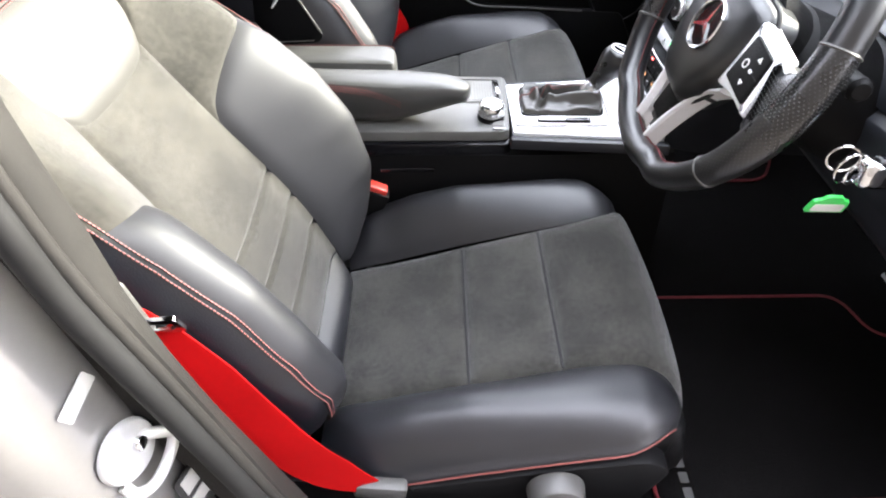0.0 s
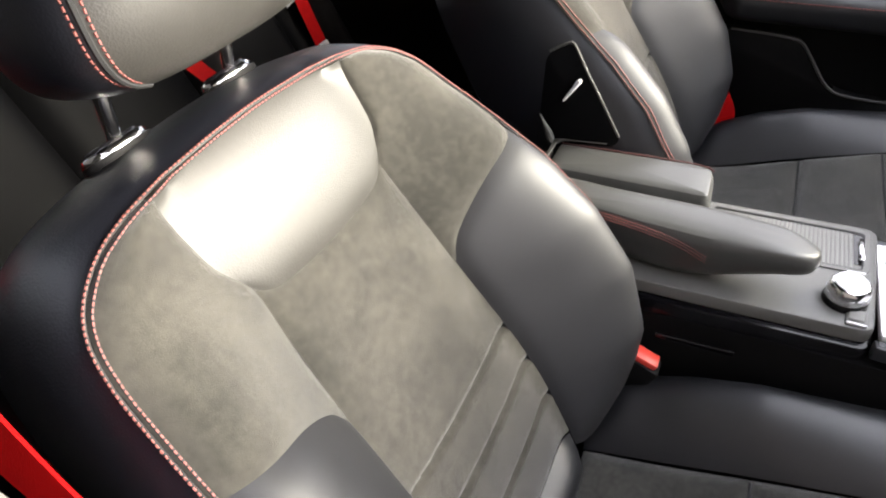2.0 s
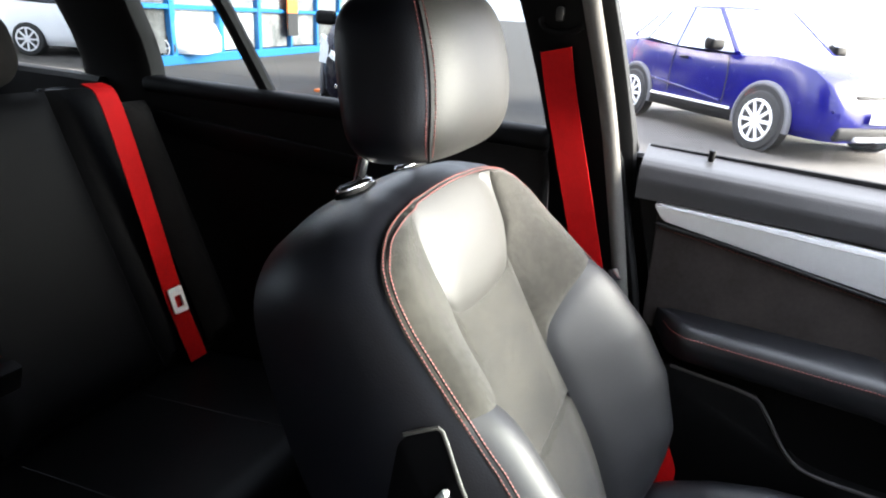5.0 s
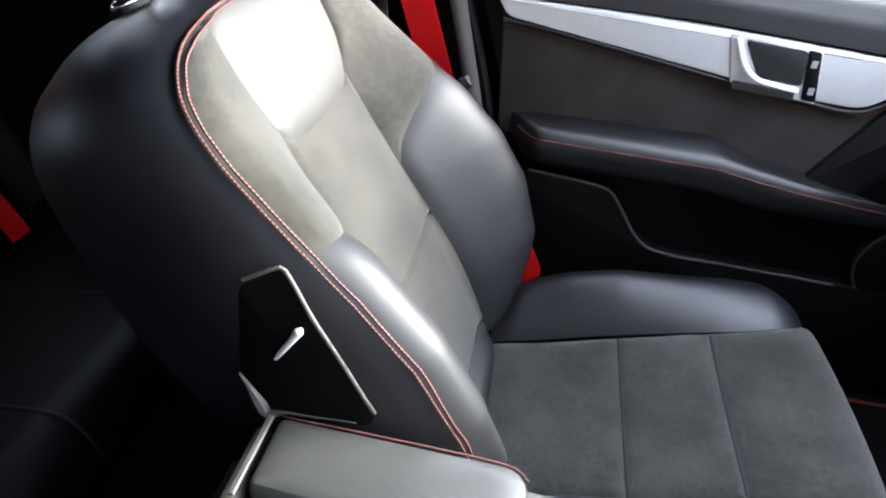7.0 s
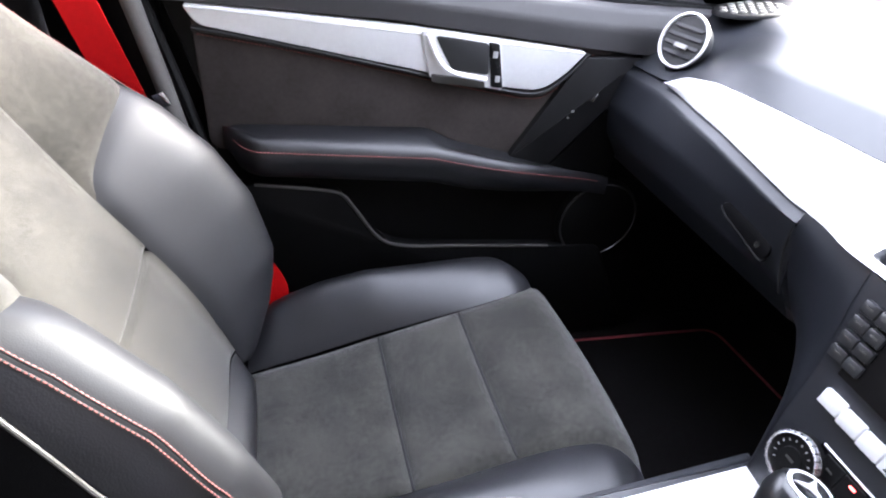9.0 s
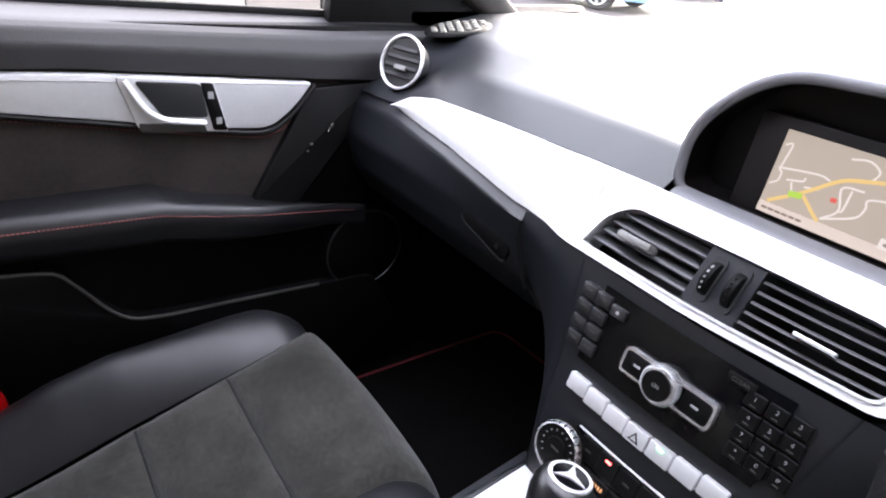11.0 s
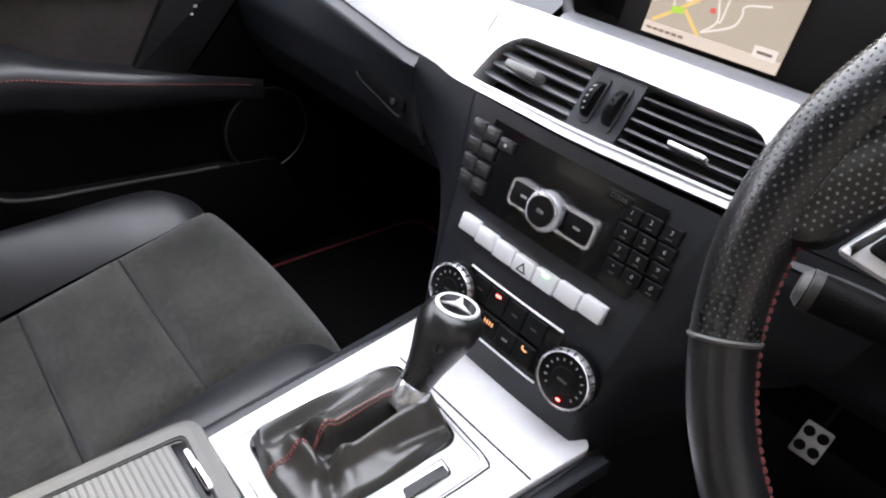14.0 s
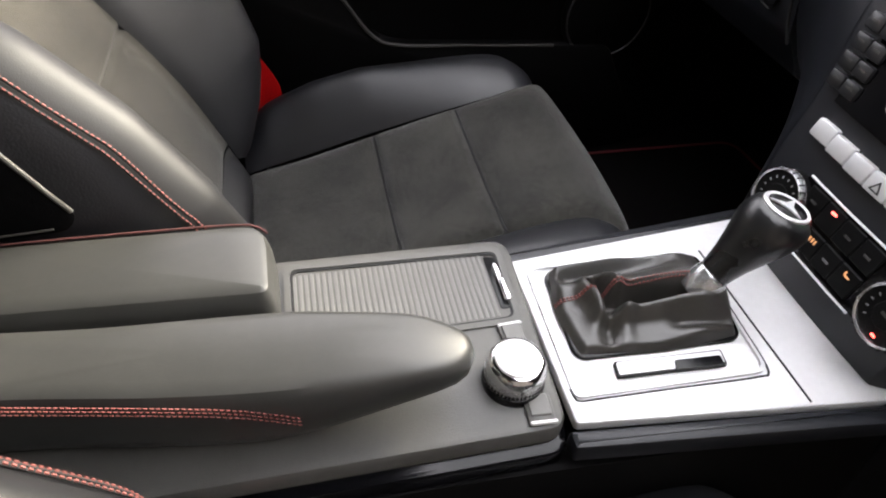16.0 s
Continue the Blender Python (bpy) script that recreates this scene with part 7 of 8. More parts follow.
# ---- seat belts ----
def strap(pts, w, normal_hint, n=40, widths=None):
    """Flat webbing along points; its width runs across normal_hint."""
    P = curve_pts(pts, n)
    bm = bmesh.new()
    rows = []
    for i, p in enumerate(P):
        t = (P[min(n - 1, i + 1)] - P[max(0, i - 1)]).normalized()
        side = t.cross(Vector(normal_hint)).normalized()
        nn = side.cross(t)
        if widths:
            w = float(np.interp(i / (n - 1), np.linspace(0, 1, len(widths)), widths))
        rows.append([bm.verts.new(p + side * (w / 2 * a) + nn * b) for a, b in ((-1, 0), (-0.96, 0.0012), (0.96, 0.0012), (1, 0), (0.96, -0.0012), (-0.96, -0.0012))])
    for A, B in zip(rows, rows[1:]):
        for k in range(6):
            bm.faces.new((A[k], A[(k + 1) % 6], B[(k + 1) % 6], B[k]))
    return bm


pb = thing("seat_belt", "bright red seat belt hanging beside the passenger seat", "seat belt", "front seat belts")
part("webbing", strap([(-0.408, 0.652, 1.195), (-0.39, 0.657, 1.12), (-0.342, 0.672, 0.95), (-0.30, 0.682, 0.80), (-0.26, 0.688, 0.62), (-0.21, 0.690, 0.44)], 0.047, (0.25, -1.0, 0.1)), M_BELT, pb, "bright red webbing")
part("lower_webbing", strap([(-0.192, 0.660, 0.65), (-0.163, 0.650, 0.585), (-0.143, 0.640, 0.53), (-0.141, 0.634, 0.466)], 0.070, (0.1, -0.9, 0.6), widths=(0.03, 0.046, 0.066, 0.054)), M_BELT, pb, "bright red lap webbing")
part("tongue", box((0.022, 0.005, 0.018), 0.002, 2, pose(-0.270, 0.678, 0.850, 0, 65, 0)), M_CHROME, pb, "metal belt tongue")
part("fold", tube(curve_pts([(-0.168, 0.632, 0.515), (-0.145, 0.627, 0.503), (-0.114, 0.630, 0.508)], 16), [0.0012 + 0.003 * math.sin(math.pi * i / 15) for i in range(16)], 8), M_BELT, pb)
part("anchor", box((0.085, 0.012, 0.008), 0.003, 2, pose(-0.142, 0.628, 0.464, 0, -4, 0)), M_SATIN, pb, "metal belt anchor")
part("anchor_cap", box((0.012, 0.012, 0.02), 0.004, 2, pose(-0.405, 0.640, 1.245)), M_GREYPLASTIC, pb, "pale belt height adjuster")
part("guide_loop", tube([Vector((-0.405, 0.655, 1.235)) + Vector((0.03 * math.cos(a), 0, 0.016 * math.sin(a))) for a in [2 * math.pi * k / 20 for k in range(20)]], 0.006, 8, closed=True), M_PLASTIC, pb)
db = thing("seat_belt", "bright red seat belt beside the driver's seat", "seat belt", "front seat belts")
part("webbing", strap([(-0.300, -0.667, 0.804), (-0.266, -0.676, 0.740), (-0.234, -0.684, 0.664), (-0.203, -0.684, 0.588), (-0.163, -0.678, 0.522), (-0.122, -0.668, 0.47)], 0.066, (0.1, -1.0, 0.35), widths=(0.022, 0.044, 0.056, 0.062, 0.056, 0.024)), M_BELT, db, "bright red webbing")
part("upper_webbing", strap([(-0.436, -0.672, 1.01), (-0.414, -0.676, 0.94), (-0.390, -0.676, 0.90), (-0.354, -0.670, 0.86), (-0.306, -0.667, 0.812)], 0.040, (0.3, -1.0, 0.1), widths=(0.04, 0.04, 0.036, 0.030, 0.018)), M_BELT, db, "bright red webbing")
part("tongue", frame_ring(round_poly([(-0.020, -0.014), (0.020, -0.014), (0.020, 0.014), (-0.020, 0.014)], 0.004), round_poly([(-0.013, -0.007), (0.013, -0.007), (0.013, 0.006), (-0.013, 0.006)], 0.003), 0.004, axes((-0.298, -0.668, 0.813), (0.9, 0, 0.1), (0, -0.3, 1))), M_CHROME, db, "metal belt tongue")
part("tongue_guide", slab(round_poly([(-0.012, -0.03), (0.010, -0.034), (0.006, 0.034), (-0.008, 0.034)], 0.006), 0.006, axes((-0.318, -0.667, 0.836), (1, 0, 0.1), (-0.2, 0, 1)), 0.002), M_GREYPLASTIC, db, "grey plastic belt guide")
part("anchor", box((0.07, 0.02, 0.03), 0.005, 2, pose(-0.115, -0.668, 0.468, 0, 10, 0)), M_GREYPLASTIC, db, "grey belt anchor cover")
for s, x in ((-1, 0.0), (1, 0.02)):
    bk = thing("belt_buckle", "black buckle with a red release button beside the seat", "buckle", "buckles")
    y = s * 0.150
    part("body", box((0.05, 0.030, 0.10), 0.006, 2, pose(-0.165 + x, y, 0.525, 0, 25, 0)), M_PLASTIC, bk, "black buckle body")
    part("button", box((0.034, 0.022, 0.012), 0.003, 2, pose(-0.143 + x, y, 0.574, 0, 25, 0)), M_REDPLASTIC, bk, "red release button")
    part("stem", box((0.04, 0.012, 0.12), 0.004, 1, pose(-0.205 + x, y, 0.43, 0, 25, 0)), M_GREYPLASTIC, bk)
    part("sleeve", box((0.06, 0.034, 0.02), 0.004, 2, pose(-0.20 + x, y, 0.478, 0, 25, 0)), M_GREYPLASTIC, bk)

# ---- rear bench ----
rs = thing("rear_bench", "dark leather rear bench with headrests", "rear seat")
RU, RN = Vector((-math.sin(radians(24)), 0, math.cos(radians(24)))), Vector((math.cos(radians(24)), 0, math.sin(radians(24))))
RO = Vector((-1.12, 0, 0.50))


def rear_panel(y0, y1, s0, s1, bulge, extra=0.0):
    w = y1 - y0

    def fn(p, t):
        d = min(min(p, 1 - p) * w, min(t, 1 - t) * (s1 - s0))
        return RO + Vector((0, y0 + w * p, 0)) + RU * (s0 + (s1 - s0) * t) + RN * (extra + puffed(d, bulge, -0.01, 0.02))
    return grid(fn, 20, 26)


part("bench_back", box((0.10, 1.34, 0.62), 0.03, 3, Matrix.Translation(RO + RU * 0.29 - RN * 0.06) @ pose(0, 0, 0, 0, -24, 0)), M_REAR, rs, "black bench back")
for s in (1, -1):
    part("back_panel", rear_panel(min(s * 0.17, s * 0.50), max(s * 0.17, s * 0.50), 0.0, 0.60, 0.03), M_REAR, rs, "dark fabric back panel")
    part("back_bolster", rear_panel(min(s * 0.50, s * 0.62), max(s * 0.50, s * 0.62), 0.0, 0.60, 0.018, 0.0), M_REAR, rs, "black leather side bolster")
    part("outer_pad", rear_panel(min(s * 0.62, s * 0.71), max(s * 0.62, s * 0.71), 0.0, 0.56, 0.03, 0.01), M_FABRIC, rs, "dark outer pad")
    hd_ = box((0.125, 0.30, 0.155), 0.060, 6, Matrix.Translation(RO + RU * 0.700 - RN * 0.05) @ pose(0, s * 0.345, 0, 0, -14, 0))
    hb = part("headrest", hd_, M_FABRIC, rs, "black leather rear headrest")
    part("headrest_base", box((0.05, 0.14, 0.02), 0.006, 2, Matrix.Translation(RO + RU * 0.605 - RN * 0.05) @ pose(0, s * 0.36, 0, 0, -24, 0)), M_GLOSSBLACK, rs)
    part("release_catch", box((0.06, 0.07, 0.02), 0.006, 2, Matrix.Translation(RO + RU * 0.60 - RN * 0.05) @ pose(0, s * 0.53, 0, 0, -24, 0)), M_GLOSSBLACK, rs, "gloss black release catch")
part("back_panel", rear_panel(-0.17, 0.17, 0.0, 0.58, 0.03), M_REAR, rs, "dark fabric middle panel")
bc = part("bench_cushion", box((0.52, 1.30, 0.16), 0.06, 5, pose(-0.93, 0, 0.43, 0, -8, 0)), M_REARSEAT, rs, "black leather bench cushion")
for yy in (-0.42, -0.18, 0.18, 0.42):
    part("seam", tube(curve_pts([(-1.10, yy, 0.486), (-0.90, yy, 0.514), (-0.73, yy, 0.538), (-0.685, yy, 0.520), (-0.668, yy, 0.46)], 24), 0.0022, 6), M_SEAM, bc)
for s in (1, -1):
    rb = thing("rear_seat_belt", "red rear seat belt hanging over the bench", "seat belt", "rear seat belts")
    part("webbing", strap([(-1.315, s * 0.56, 1.06), (-1.268, s * 0.56, 1.03), (-1.200, s * 0.56, 0.82), (-1.145, s * 0.56, 0.63), (-1.09, s * 0.56, 0.50)], 0.047, (1, 0, 0.4)), M_BELT, rb, "bright red webbing")
    tm = Matrix.Translation(RO + RU * 0.185 + RN * 0.083 + Vector((0, s * 0.60, 0))) @ pose(0, 0, 0, 0, -24, 0) @ pose(0, 0, 0, 0, 0, 0)
    part("tongue", frame_ring(round_poly([(-0.018, -0.028), (0.018, -0.028), (0.018, 0.028), (-0.018, 0.028)], 0.006), round_poly([(-0.009, -0.016), (0.009, -0.016), (0.009, 0.010), (-0.009, 0.010)], 0.004), 0.004, axes((-1.138, s * 0.56, 0.628), (0, 1, 0), (-0.30, 0, 0.95))), M_WHITE, rb, "bright metal belt tongue")

cb = thing("centre_rear_belt", "short red webbing with buckle on the rear bench middle", "seat belt")
part("webbing", strap([(-1.150, 0.115, 0.80), (-1.120, 0.14, 0.745), (-1.095, 0.165, 0.69)], 0.040, (1, 0, 0.4), 12), M_BELT, cb, "bright red webbing")
part("buckle", box((0.025, 0.04, 0.05), 0.006, 2, pose(-1.085, 0.175, 0.665, 0, 20, 0)), M_PLASTIC, cb, "black buckle")
# front edge of the pillar trim, painted pale as if lit, and the door seal
structure("pillar_edge", tube(curve_pts([(-0.380, 0.578, 1.36), (-0.368, 0.600, 1.307), (-0.355, 0.625, 1.251), (-0.335, 0.660, 1.167), (-0.318, 0.685, 1.091), (-0.304, 0.700, 1.022), (-0.278, 0.705, 0.904), (-0.250, 0.708, 0.77), (-0.22, 0.705, 0.64)], 40), 0.0125, 12), M_PILLARTRIM, "front edge of the centre pillar, painted pale as if lit")
structure("pillar_seal", tube(curve_pts([(-0.395, 0.628, 1.36), (-0.332, 0.722, 1.15), (-0.292, 0.726, 1.0), (-0.262, 0.726, 0.90), (-0.228, 0.724, 0.77), (-0.20, 0.72, 0.64)], 24), 0.008, 8), M_RUBBER, "black rubber seal along the door opening")
# ---- floor mats ----
for s in (1, -1):
    mt = thing("floor_mat", "black carpet floor mat with red edging", "floor mat", "floor mats")
    ys = -0.62 if s < 0 else 0.16
    o = round_poly([(0.30, -0.64), (0.86, -0.62), (0.88, -0.315), (0.815, -0.30), (0.79, -0.198), (0.36, -0.198)] if s < 0 else [(0.34, 0.20), (0.80, 0.20), (0.86, 0.30), (0.84, 0.66), (0.34, 0.67)], 0.04, 6)
    part("carpet", slab(o, 0.012, pose(0, 0, 0.305), 0.003), M_CARPET, mt, "black carpet pile")
    part("edging", tube([Vector((p[0], p[1], 0.317)) for p in o], 0.0035, 8, closed=True), M_EDGE, mt, "dark red edging")
    if s < 0:
        for k in range(4):
            part("woven_mark", box((0.014, 0.018, 0.001), 0, 1, pose(0.356, -0.535 - 0.026 * k, 0.3185)), M_GREYPLASTIC, mt, "pale woven mark")

# ---- outside: yard, parked cars, showroom ----
M_ASPHALT = mat("asphalt", (0.060, 0.055, 0.050), 0.9, spec=0.3, grain=0.6, grain_scale=60, vary=0.25, vary_scale=0.6)
M_BLUEPAINT = mat("deep_blue_paint", (0.004, 0.0035, 0.095), 0.25, spec=0.3, coat=0.30, vary=0.05)
M_DARKPAINT = mat("dark_violet_paint", (0.0030, 0.0026, 0.008), 0.28, spec=0.10, vary=0.05)
M_WHITEPAINT = mat("white_paint", (0.75, 0.76, 0.78), 0.3, coat=1.0, vary=0.04)
M_SKYPAINT = mat("pale_blue_paint", (0.22, 0.40, 0.58), 0.3, coat=1.0, vary=0.05)
M_CARGLASS = mat("sky_lit_car_glass", (0.030, 0.042, 0.045), 0.12, spec=0.22, vary=0.05)
# pale base colour stands in for the sky mirrored in the panes
M_PALEGLASS = mat("sky_painted_car_glass", (0.40, 0.45, 0.47), 0.1, vary=0.05)
M_BLUEFRAME = mat("bright_blue_frame", (0.010, 0.13, 0.33), 0.4, vary=0.05)
M_SHOPGLASS = mat("shop_glass", (0.18, 0.20, 0.21), 0.05, vary=0.3, vary_scale=1.2, coat=1.0)
# strong blotches paint the mixed reflections into the pane colour
M_PANE = mat("painted_reflection_pane", (0.13, 0.135, 0.135), 0.08, spec=0.35, vary=0.85, vary_scale=1.6)
M_STUCCO = mat("white_stucco", (0.78, 0.78, 0.76), 0.8, vary=0.06)
M_BRICK = mat("brown_brick", (0.25, 0.14, 0.10), 0.85, vary=0.3, vary_scale=6)
M_ORANGE = mat("orange_banner", (0.85, 0.20, 0.03), 0.5, vary=0.05)
M_ARCH = mat("grey_arch_plastic", (0.09, 0.09, 0.10), 0.6, vary=0.1)
M_TYRE = mat("tyre_rubber", (0.02, 0.02, 0.02), 0.8, vary=0.2)
M_LAMP = mat("lamp_lens", (0.75, 0.78, 0.80), 0.1, vary=0.05, coat=1.0)
tagged(part("ground", box((900, 900, 0.1), 0, 1, pose(0, 0, -0.05)), M_ASPHALT, None, "grey asphalt yard"), category="ground", kind="structure")


def wheel(parent, x, y, r, spokes=8):
    s = 1 if y > 0 else -1
    w = part("wheel", cyl(r, r, 0.20, 40, pose(x, y - s * 0.08, r, 90, 0, 0), bevel=0.03, seg=3), M_TYRE, parent, "black tyre on alloy rim")
    part("rim_well", cyl(r * 0.70, r * 0.70, 0.01, 36, pose(x, y + s * 0.018, r, 90, 0, 0)), M_SEAM, w)
    n = 36
    part("rim", tube([(x + r * 0.68 * math.cos(2 * math.pi * k / n), y + s * 0.028, r + r * 0.68 * math.sin(2 * math.pi * k / n)) for k in range(n)], r * 0.045, 8, closed=True), M_ALU, w, "silver alloy rim")
    for k in range(spokes):
        a = 360 / spokes * k
        part("spoke", box((r * 0.62, 0.02, r * 0.11), 0.006, 1, pose(x, y + s * 0.028, r, 0, a, 0) @ pose(r * 0.36, 0, 0)), M_ALU, w)
    part("hub_cap", cyl(r * 0.14, r * 0.12, 0.03, 20, pose(x, y + s * 0.03, r, 90, 0, 0)), M_ALU, w)


def parked_car(label, at, paint, L, W, H, low, sect, wb, wr, group="parked cars", plate=True, arch=True):
    """sect: rows (x, half width, belt height, roof height, roof half width); nose towards +x."""
    car = thing("parked_car", label, "car", group, at)
    rings = []
    for (x, hw, belt, roof, rw) in sect:
        z0 = low
        half = [(hw * 0.90, z0), (hw * 0.985, z0 + 0.10), (hw, z0 + 0.30), (hw * 0.99, belt - 0.12), (hw * 0.955, belt), (rw * 1.02, belt + (roof - belt) * 0.55) if roof - belt > 0.1 else (hw * 0.90, belt + 0.01), (rw * 0.94, roof - 0.035) if roof - belt > 0.1 else (hw * 0.7, belt + 0.025), (rw * 0.72, roof - 0.004) if roof - belt > 0.1 else (hw * 0.45, belt + 0.035), (0, roof) if roof - belt > 0.1 else (0, belt + 0.04)]
        ring = [Vector((x, a, b)) for a, b in half] + [Vector((x, -a, b)) for a, b in half[-2::-1]]
        rings.append(ring)
    bm = loft(rings)
    bmesh.ops.subdivide_edges(bm, edges=bm.edges[:], cuts=1, use_grid_fill=True, smooth=0.6)
    part("body", bm, paint, car, sharp=50)
    for sx in (wb / 2, -wb / 2):
        for sy in (1, -1):
            if arch:
                part("wheel_arch", tube([(sx + (wr + 0.070) * math.cos(a), sy * (W / 2 - 0.006), wr + 0.005 + (wr + 0.070) * math.sin(a)) for a in [radians(-12 + 204 * k / 30) for k in range(31)]], 0.036, 10), M_ARCH, car, "dark grey wheel arch moulding")
                part("arch_gap", cyl(wr + 0.045, wr + 0.045, 0.02, 40, pose(sx, sy * (W / 2 + 0.012), wr + 0.012, 90, 0, 0)), M_SEAM, car)
            wheel(car, sx, sy * (W / 2 + 0.020), wr, 10 if arch else 8)
    return car


def quad_panel(name, pts, off, material, parent, label=""):
    """A plate through four corners, thickened along its normal."""
    P = [Vector(p) for p in pts]
    nn = (P[1] - P[0]).cross(P[3] - P[0]).normalized()
    bm = loft([[p - nn * off for p in P], [p + nn * off for p in P]])
    return part(name, bm, material, parent, label)


def cabin(car, belt, roof, paint, glass, label="side window painted pale for reflected sky"):
    """Greenhouse of a car: panes between the belt line and the roof, pillars and a domed roof panel; outlines from nose to tail on one side."""
    B, R = [Vector(p) for p in belt], [Vector(p) for p in roof]
    flip = Matrix.Diagonal((1, -1, 1, 1))
    last = len(B) - 2
    for i in range(len(B) - 1):
        for s in (1, -1):
            q = [B[i], B[i + 1], R[i + 1], R[i]]
            if s < 0:
                q = [flip @ p for p in q]
            name = "windscreen" if i == 0 else "rear_window" if i == last else "side_window"
            quad_panel(name, q, 0.012, glass, car, label if 0 < i < last else "")
    for i in range(1, len(B) - 1):
        for s in (1, -1):
            a, b = (B[i], R[i]) if s > 0 else (flip @ B[i], flip @ R[i])
            part("pillar", tube([a, a.lerp(b, 0.5), b], 0.032 if i in (1, last) else 0.024, 8), paint, car)
    ring = R + [flip @ p for p in R[-2:0:-1]]
    mid = sum(ring, Vector()) / len(ring)
    part("roof", loft([[mid + (p - mid) * k + Vector((0, 0, h)) for p in ring] for k, h in ((1.0, -0.02), (1.03, 0.0), (1.0, 0.025), (0.85, 0.05), (0.5, 0.065), (0.1, 0.07))]), paint, car, sharp=60)


# deep blue compact crossover
jx, jy = (0.25 - 1.416) / 2, (7.70 + 9.55) / 2
jdir = math.degrees(math.atan2(-1.893, 1.667))
jk = parked_car("deep blue compact crossover parked on the asphalt", pose(jx, jy, 0, 0, 0, jdir) @ Matrix.Translation((0, 0.88, 0)), M_BLUEPAINT, 4.13, 1.76, 1.56, 0.24,
                [(x, w, z, z, 0.5) for x, w, z in ((-2.04, 0.60, 0.80), (-1.98, 0.78, 1.00), (-1.75, 0.84, 1.08), (-1.3, 0.88, 1.08), (-0.8, 0.87, 1.05), (-0.3, 0.86, 1.02), (0.15, 0.86, 1.00), (0.55, 0.862, 1.00), (0.90, 0.870, 1.03), (1.25, 0.872, 1.04), (1.55, 0.87, 1.01), (1.80, 0.85, 0.94), (1.98, 0.78, 0.80), (2.08, 0.64, 0.58))], 2.53, 0.335)
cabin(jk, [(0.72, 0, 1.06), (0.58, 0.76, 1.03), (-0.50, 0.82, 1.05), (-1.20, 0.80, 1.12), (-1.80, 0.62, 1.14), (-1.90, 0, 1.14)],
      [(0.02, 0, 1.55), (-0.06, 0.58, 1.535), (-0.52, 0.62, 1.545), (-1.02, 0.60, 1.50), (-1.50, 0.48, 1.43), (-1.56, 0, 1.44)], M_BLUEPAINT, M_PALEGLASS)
for sy in (1, -1):
    part("sill_guard", box((1.75, 0.05, 0.14), 0.02, 2, pose(-0.03, sy * 0.865, 0.32)), M_PLASTIC, jk, "dark sill guard")
    part("sill_strip", box((1.6, 0.03, 0.03), 0.01, 2, pose(-0.03, sy * 0.89, 0.40)), M_ALU, jk)
    mrr = part("door_mirror", box((0.16, 0.22, 0.15), 0.05, 4, pose(0.40, sy * 0.98, 1.12)), M_PLASTIC, jk, "black door mirror")
    part("mirror_cap", box((0.10, 0.20, 0.06), 0.03, 4, pose(0.44, sy * 0.98, 1.19)), M_WHITEPAINT, mrr)
    part("head_lamp", cyl(0.13, 0.11, 0.08, 28, pose(1.93, sy * 0.60, 0.72, 0, 70, 0), bevel=0.02), M_LAMP, jk, "round head lamp")
    part("top_lamp", box((0.30, 0.14, 0.05), 0.02, 3, pose(1.50, sy * 0.68, 1.00, 0, 12, 0)), M_LAMP, jk, "slim upper lamp")
    part("door_handle", box((0.16, 0.03, 0.03), 0.01, 2, pose(-0.26, sy * 0.875, 0.92)), M_PLASTIC, jk)
    part("door_crease", tube(curve_pts([(-1.1, sy * 0.872, 0.62), (-0.4, sy * 0.884, 0.56), (0.2, sy * 0.880, 0.50), (0.55, sy * 0.872, 0.46)], 16), 0.014, 8), M_BLUEPAINT, jk)
    part("door_gap", tube([(-0.49, sy * 0.872, 0.45), (-0.49, sy * 0.882, 0.75), (-0.49, sy * 0.845, 1.02)], 0.006, 6), M_SEAM, jk)
    part("door_gap", tube([(0.60, sy * 0.872, 0.45), (0.62, sy * 0.885, 0.75), (0.55, sy * 0.85, 1.0)], 0.006, 6), M_SEAM, jk)
    part("fog_lamp", cyl(0.06, 0.05, 0.04, 20, pose(2.03, sy * 0.62, 0.42, 0, 80, 0), bevel=0.01), M_LAMP, jk)
part("grille", box((0.06, 0.9, 0.14), 0.03, 3, pose(2.02, 0, 0.66)), M_PLASTIC, jk, "black front grille")
part("bumper_guard", box((0.14, 1.3, 0.16), 0.05, 3, pose(2.03, 0, 0.33)), M_RUBBER, jk, "dark lower bumper")
part("skid_plate", box((0.10, 0.8, 0.05), 0.02, 3, pose(2.10, 0, 0.28)), M_ALU, jk, "silver skid plate")
part("number_plate", box((0.02, 0.52, 0.11), 0.005, 1, pose(2.12, 0, 0.50)), M_WHITE, jk)

# dark people carrier facing us
zk = parked_car("dark violet people carrier parked nose-on beside the showroom", pose(-4.50, 8.10, 0, 0, 0, -66), M_DARKPAINT, 4.65, 1.88, 1.66, 0.22,
                [(x, w, z, z, 0.5) for x, w, z in ((-2.30, 0.80, 0.95), (-2.20, 0.88, 1.04), (-1.4, 0.92, 1.02), (0.1, 0.92, 1.00), (0.6, 0.92, 1.00), (1.15, 0.92, 1.03), (1.42, 0.92, 1.02), (1.85, 0.90, 0.92), (2.15, 0.82, 0.78), (2.30, 0.66, 0.62), (2.33, 0.55, 0.45))], 2.76, 0.33)
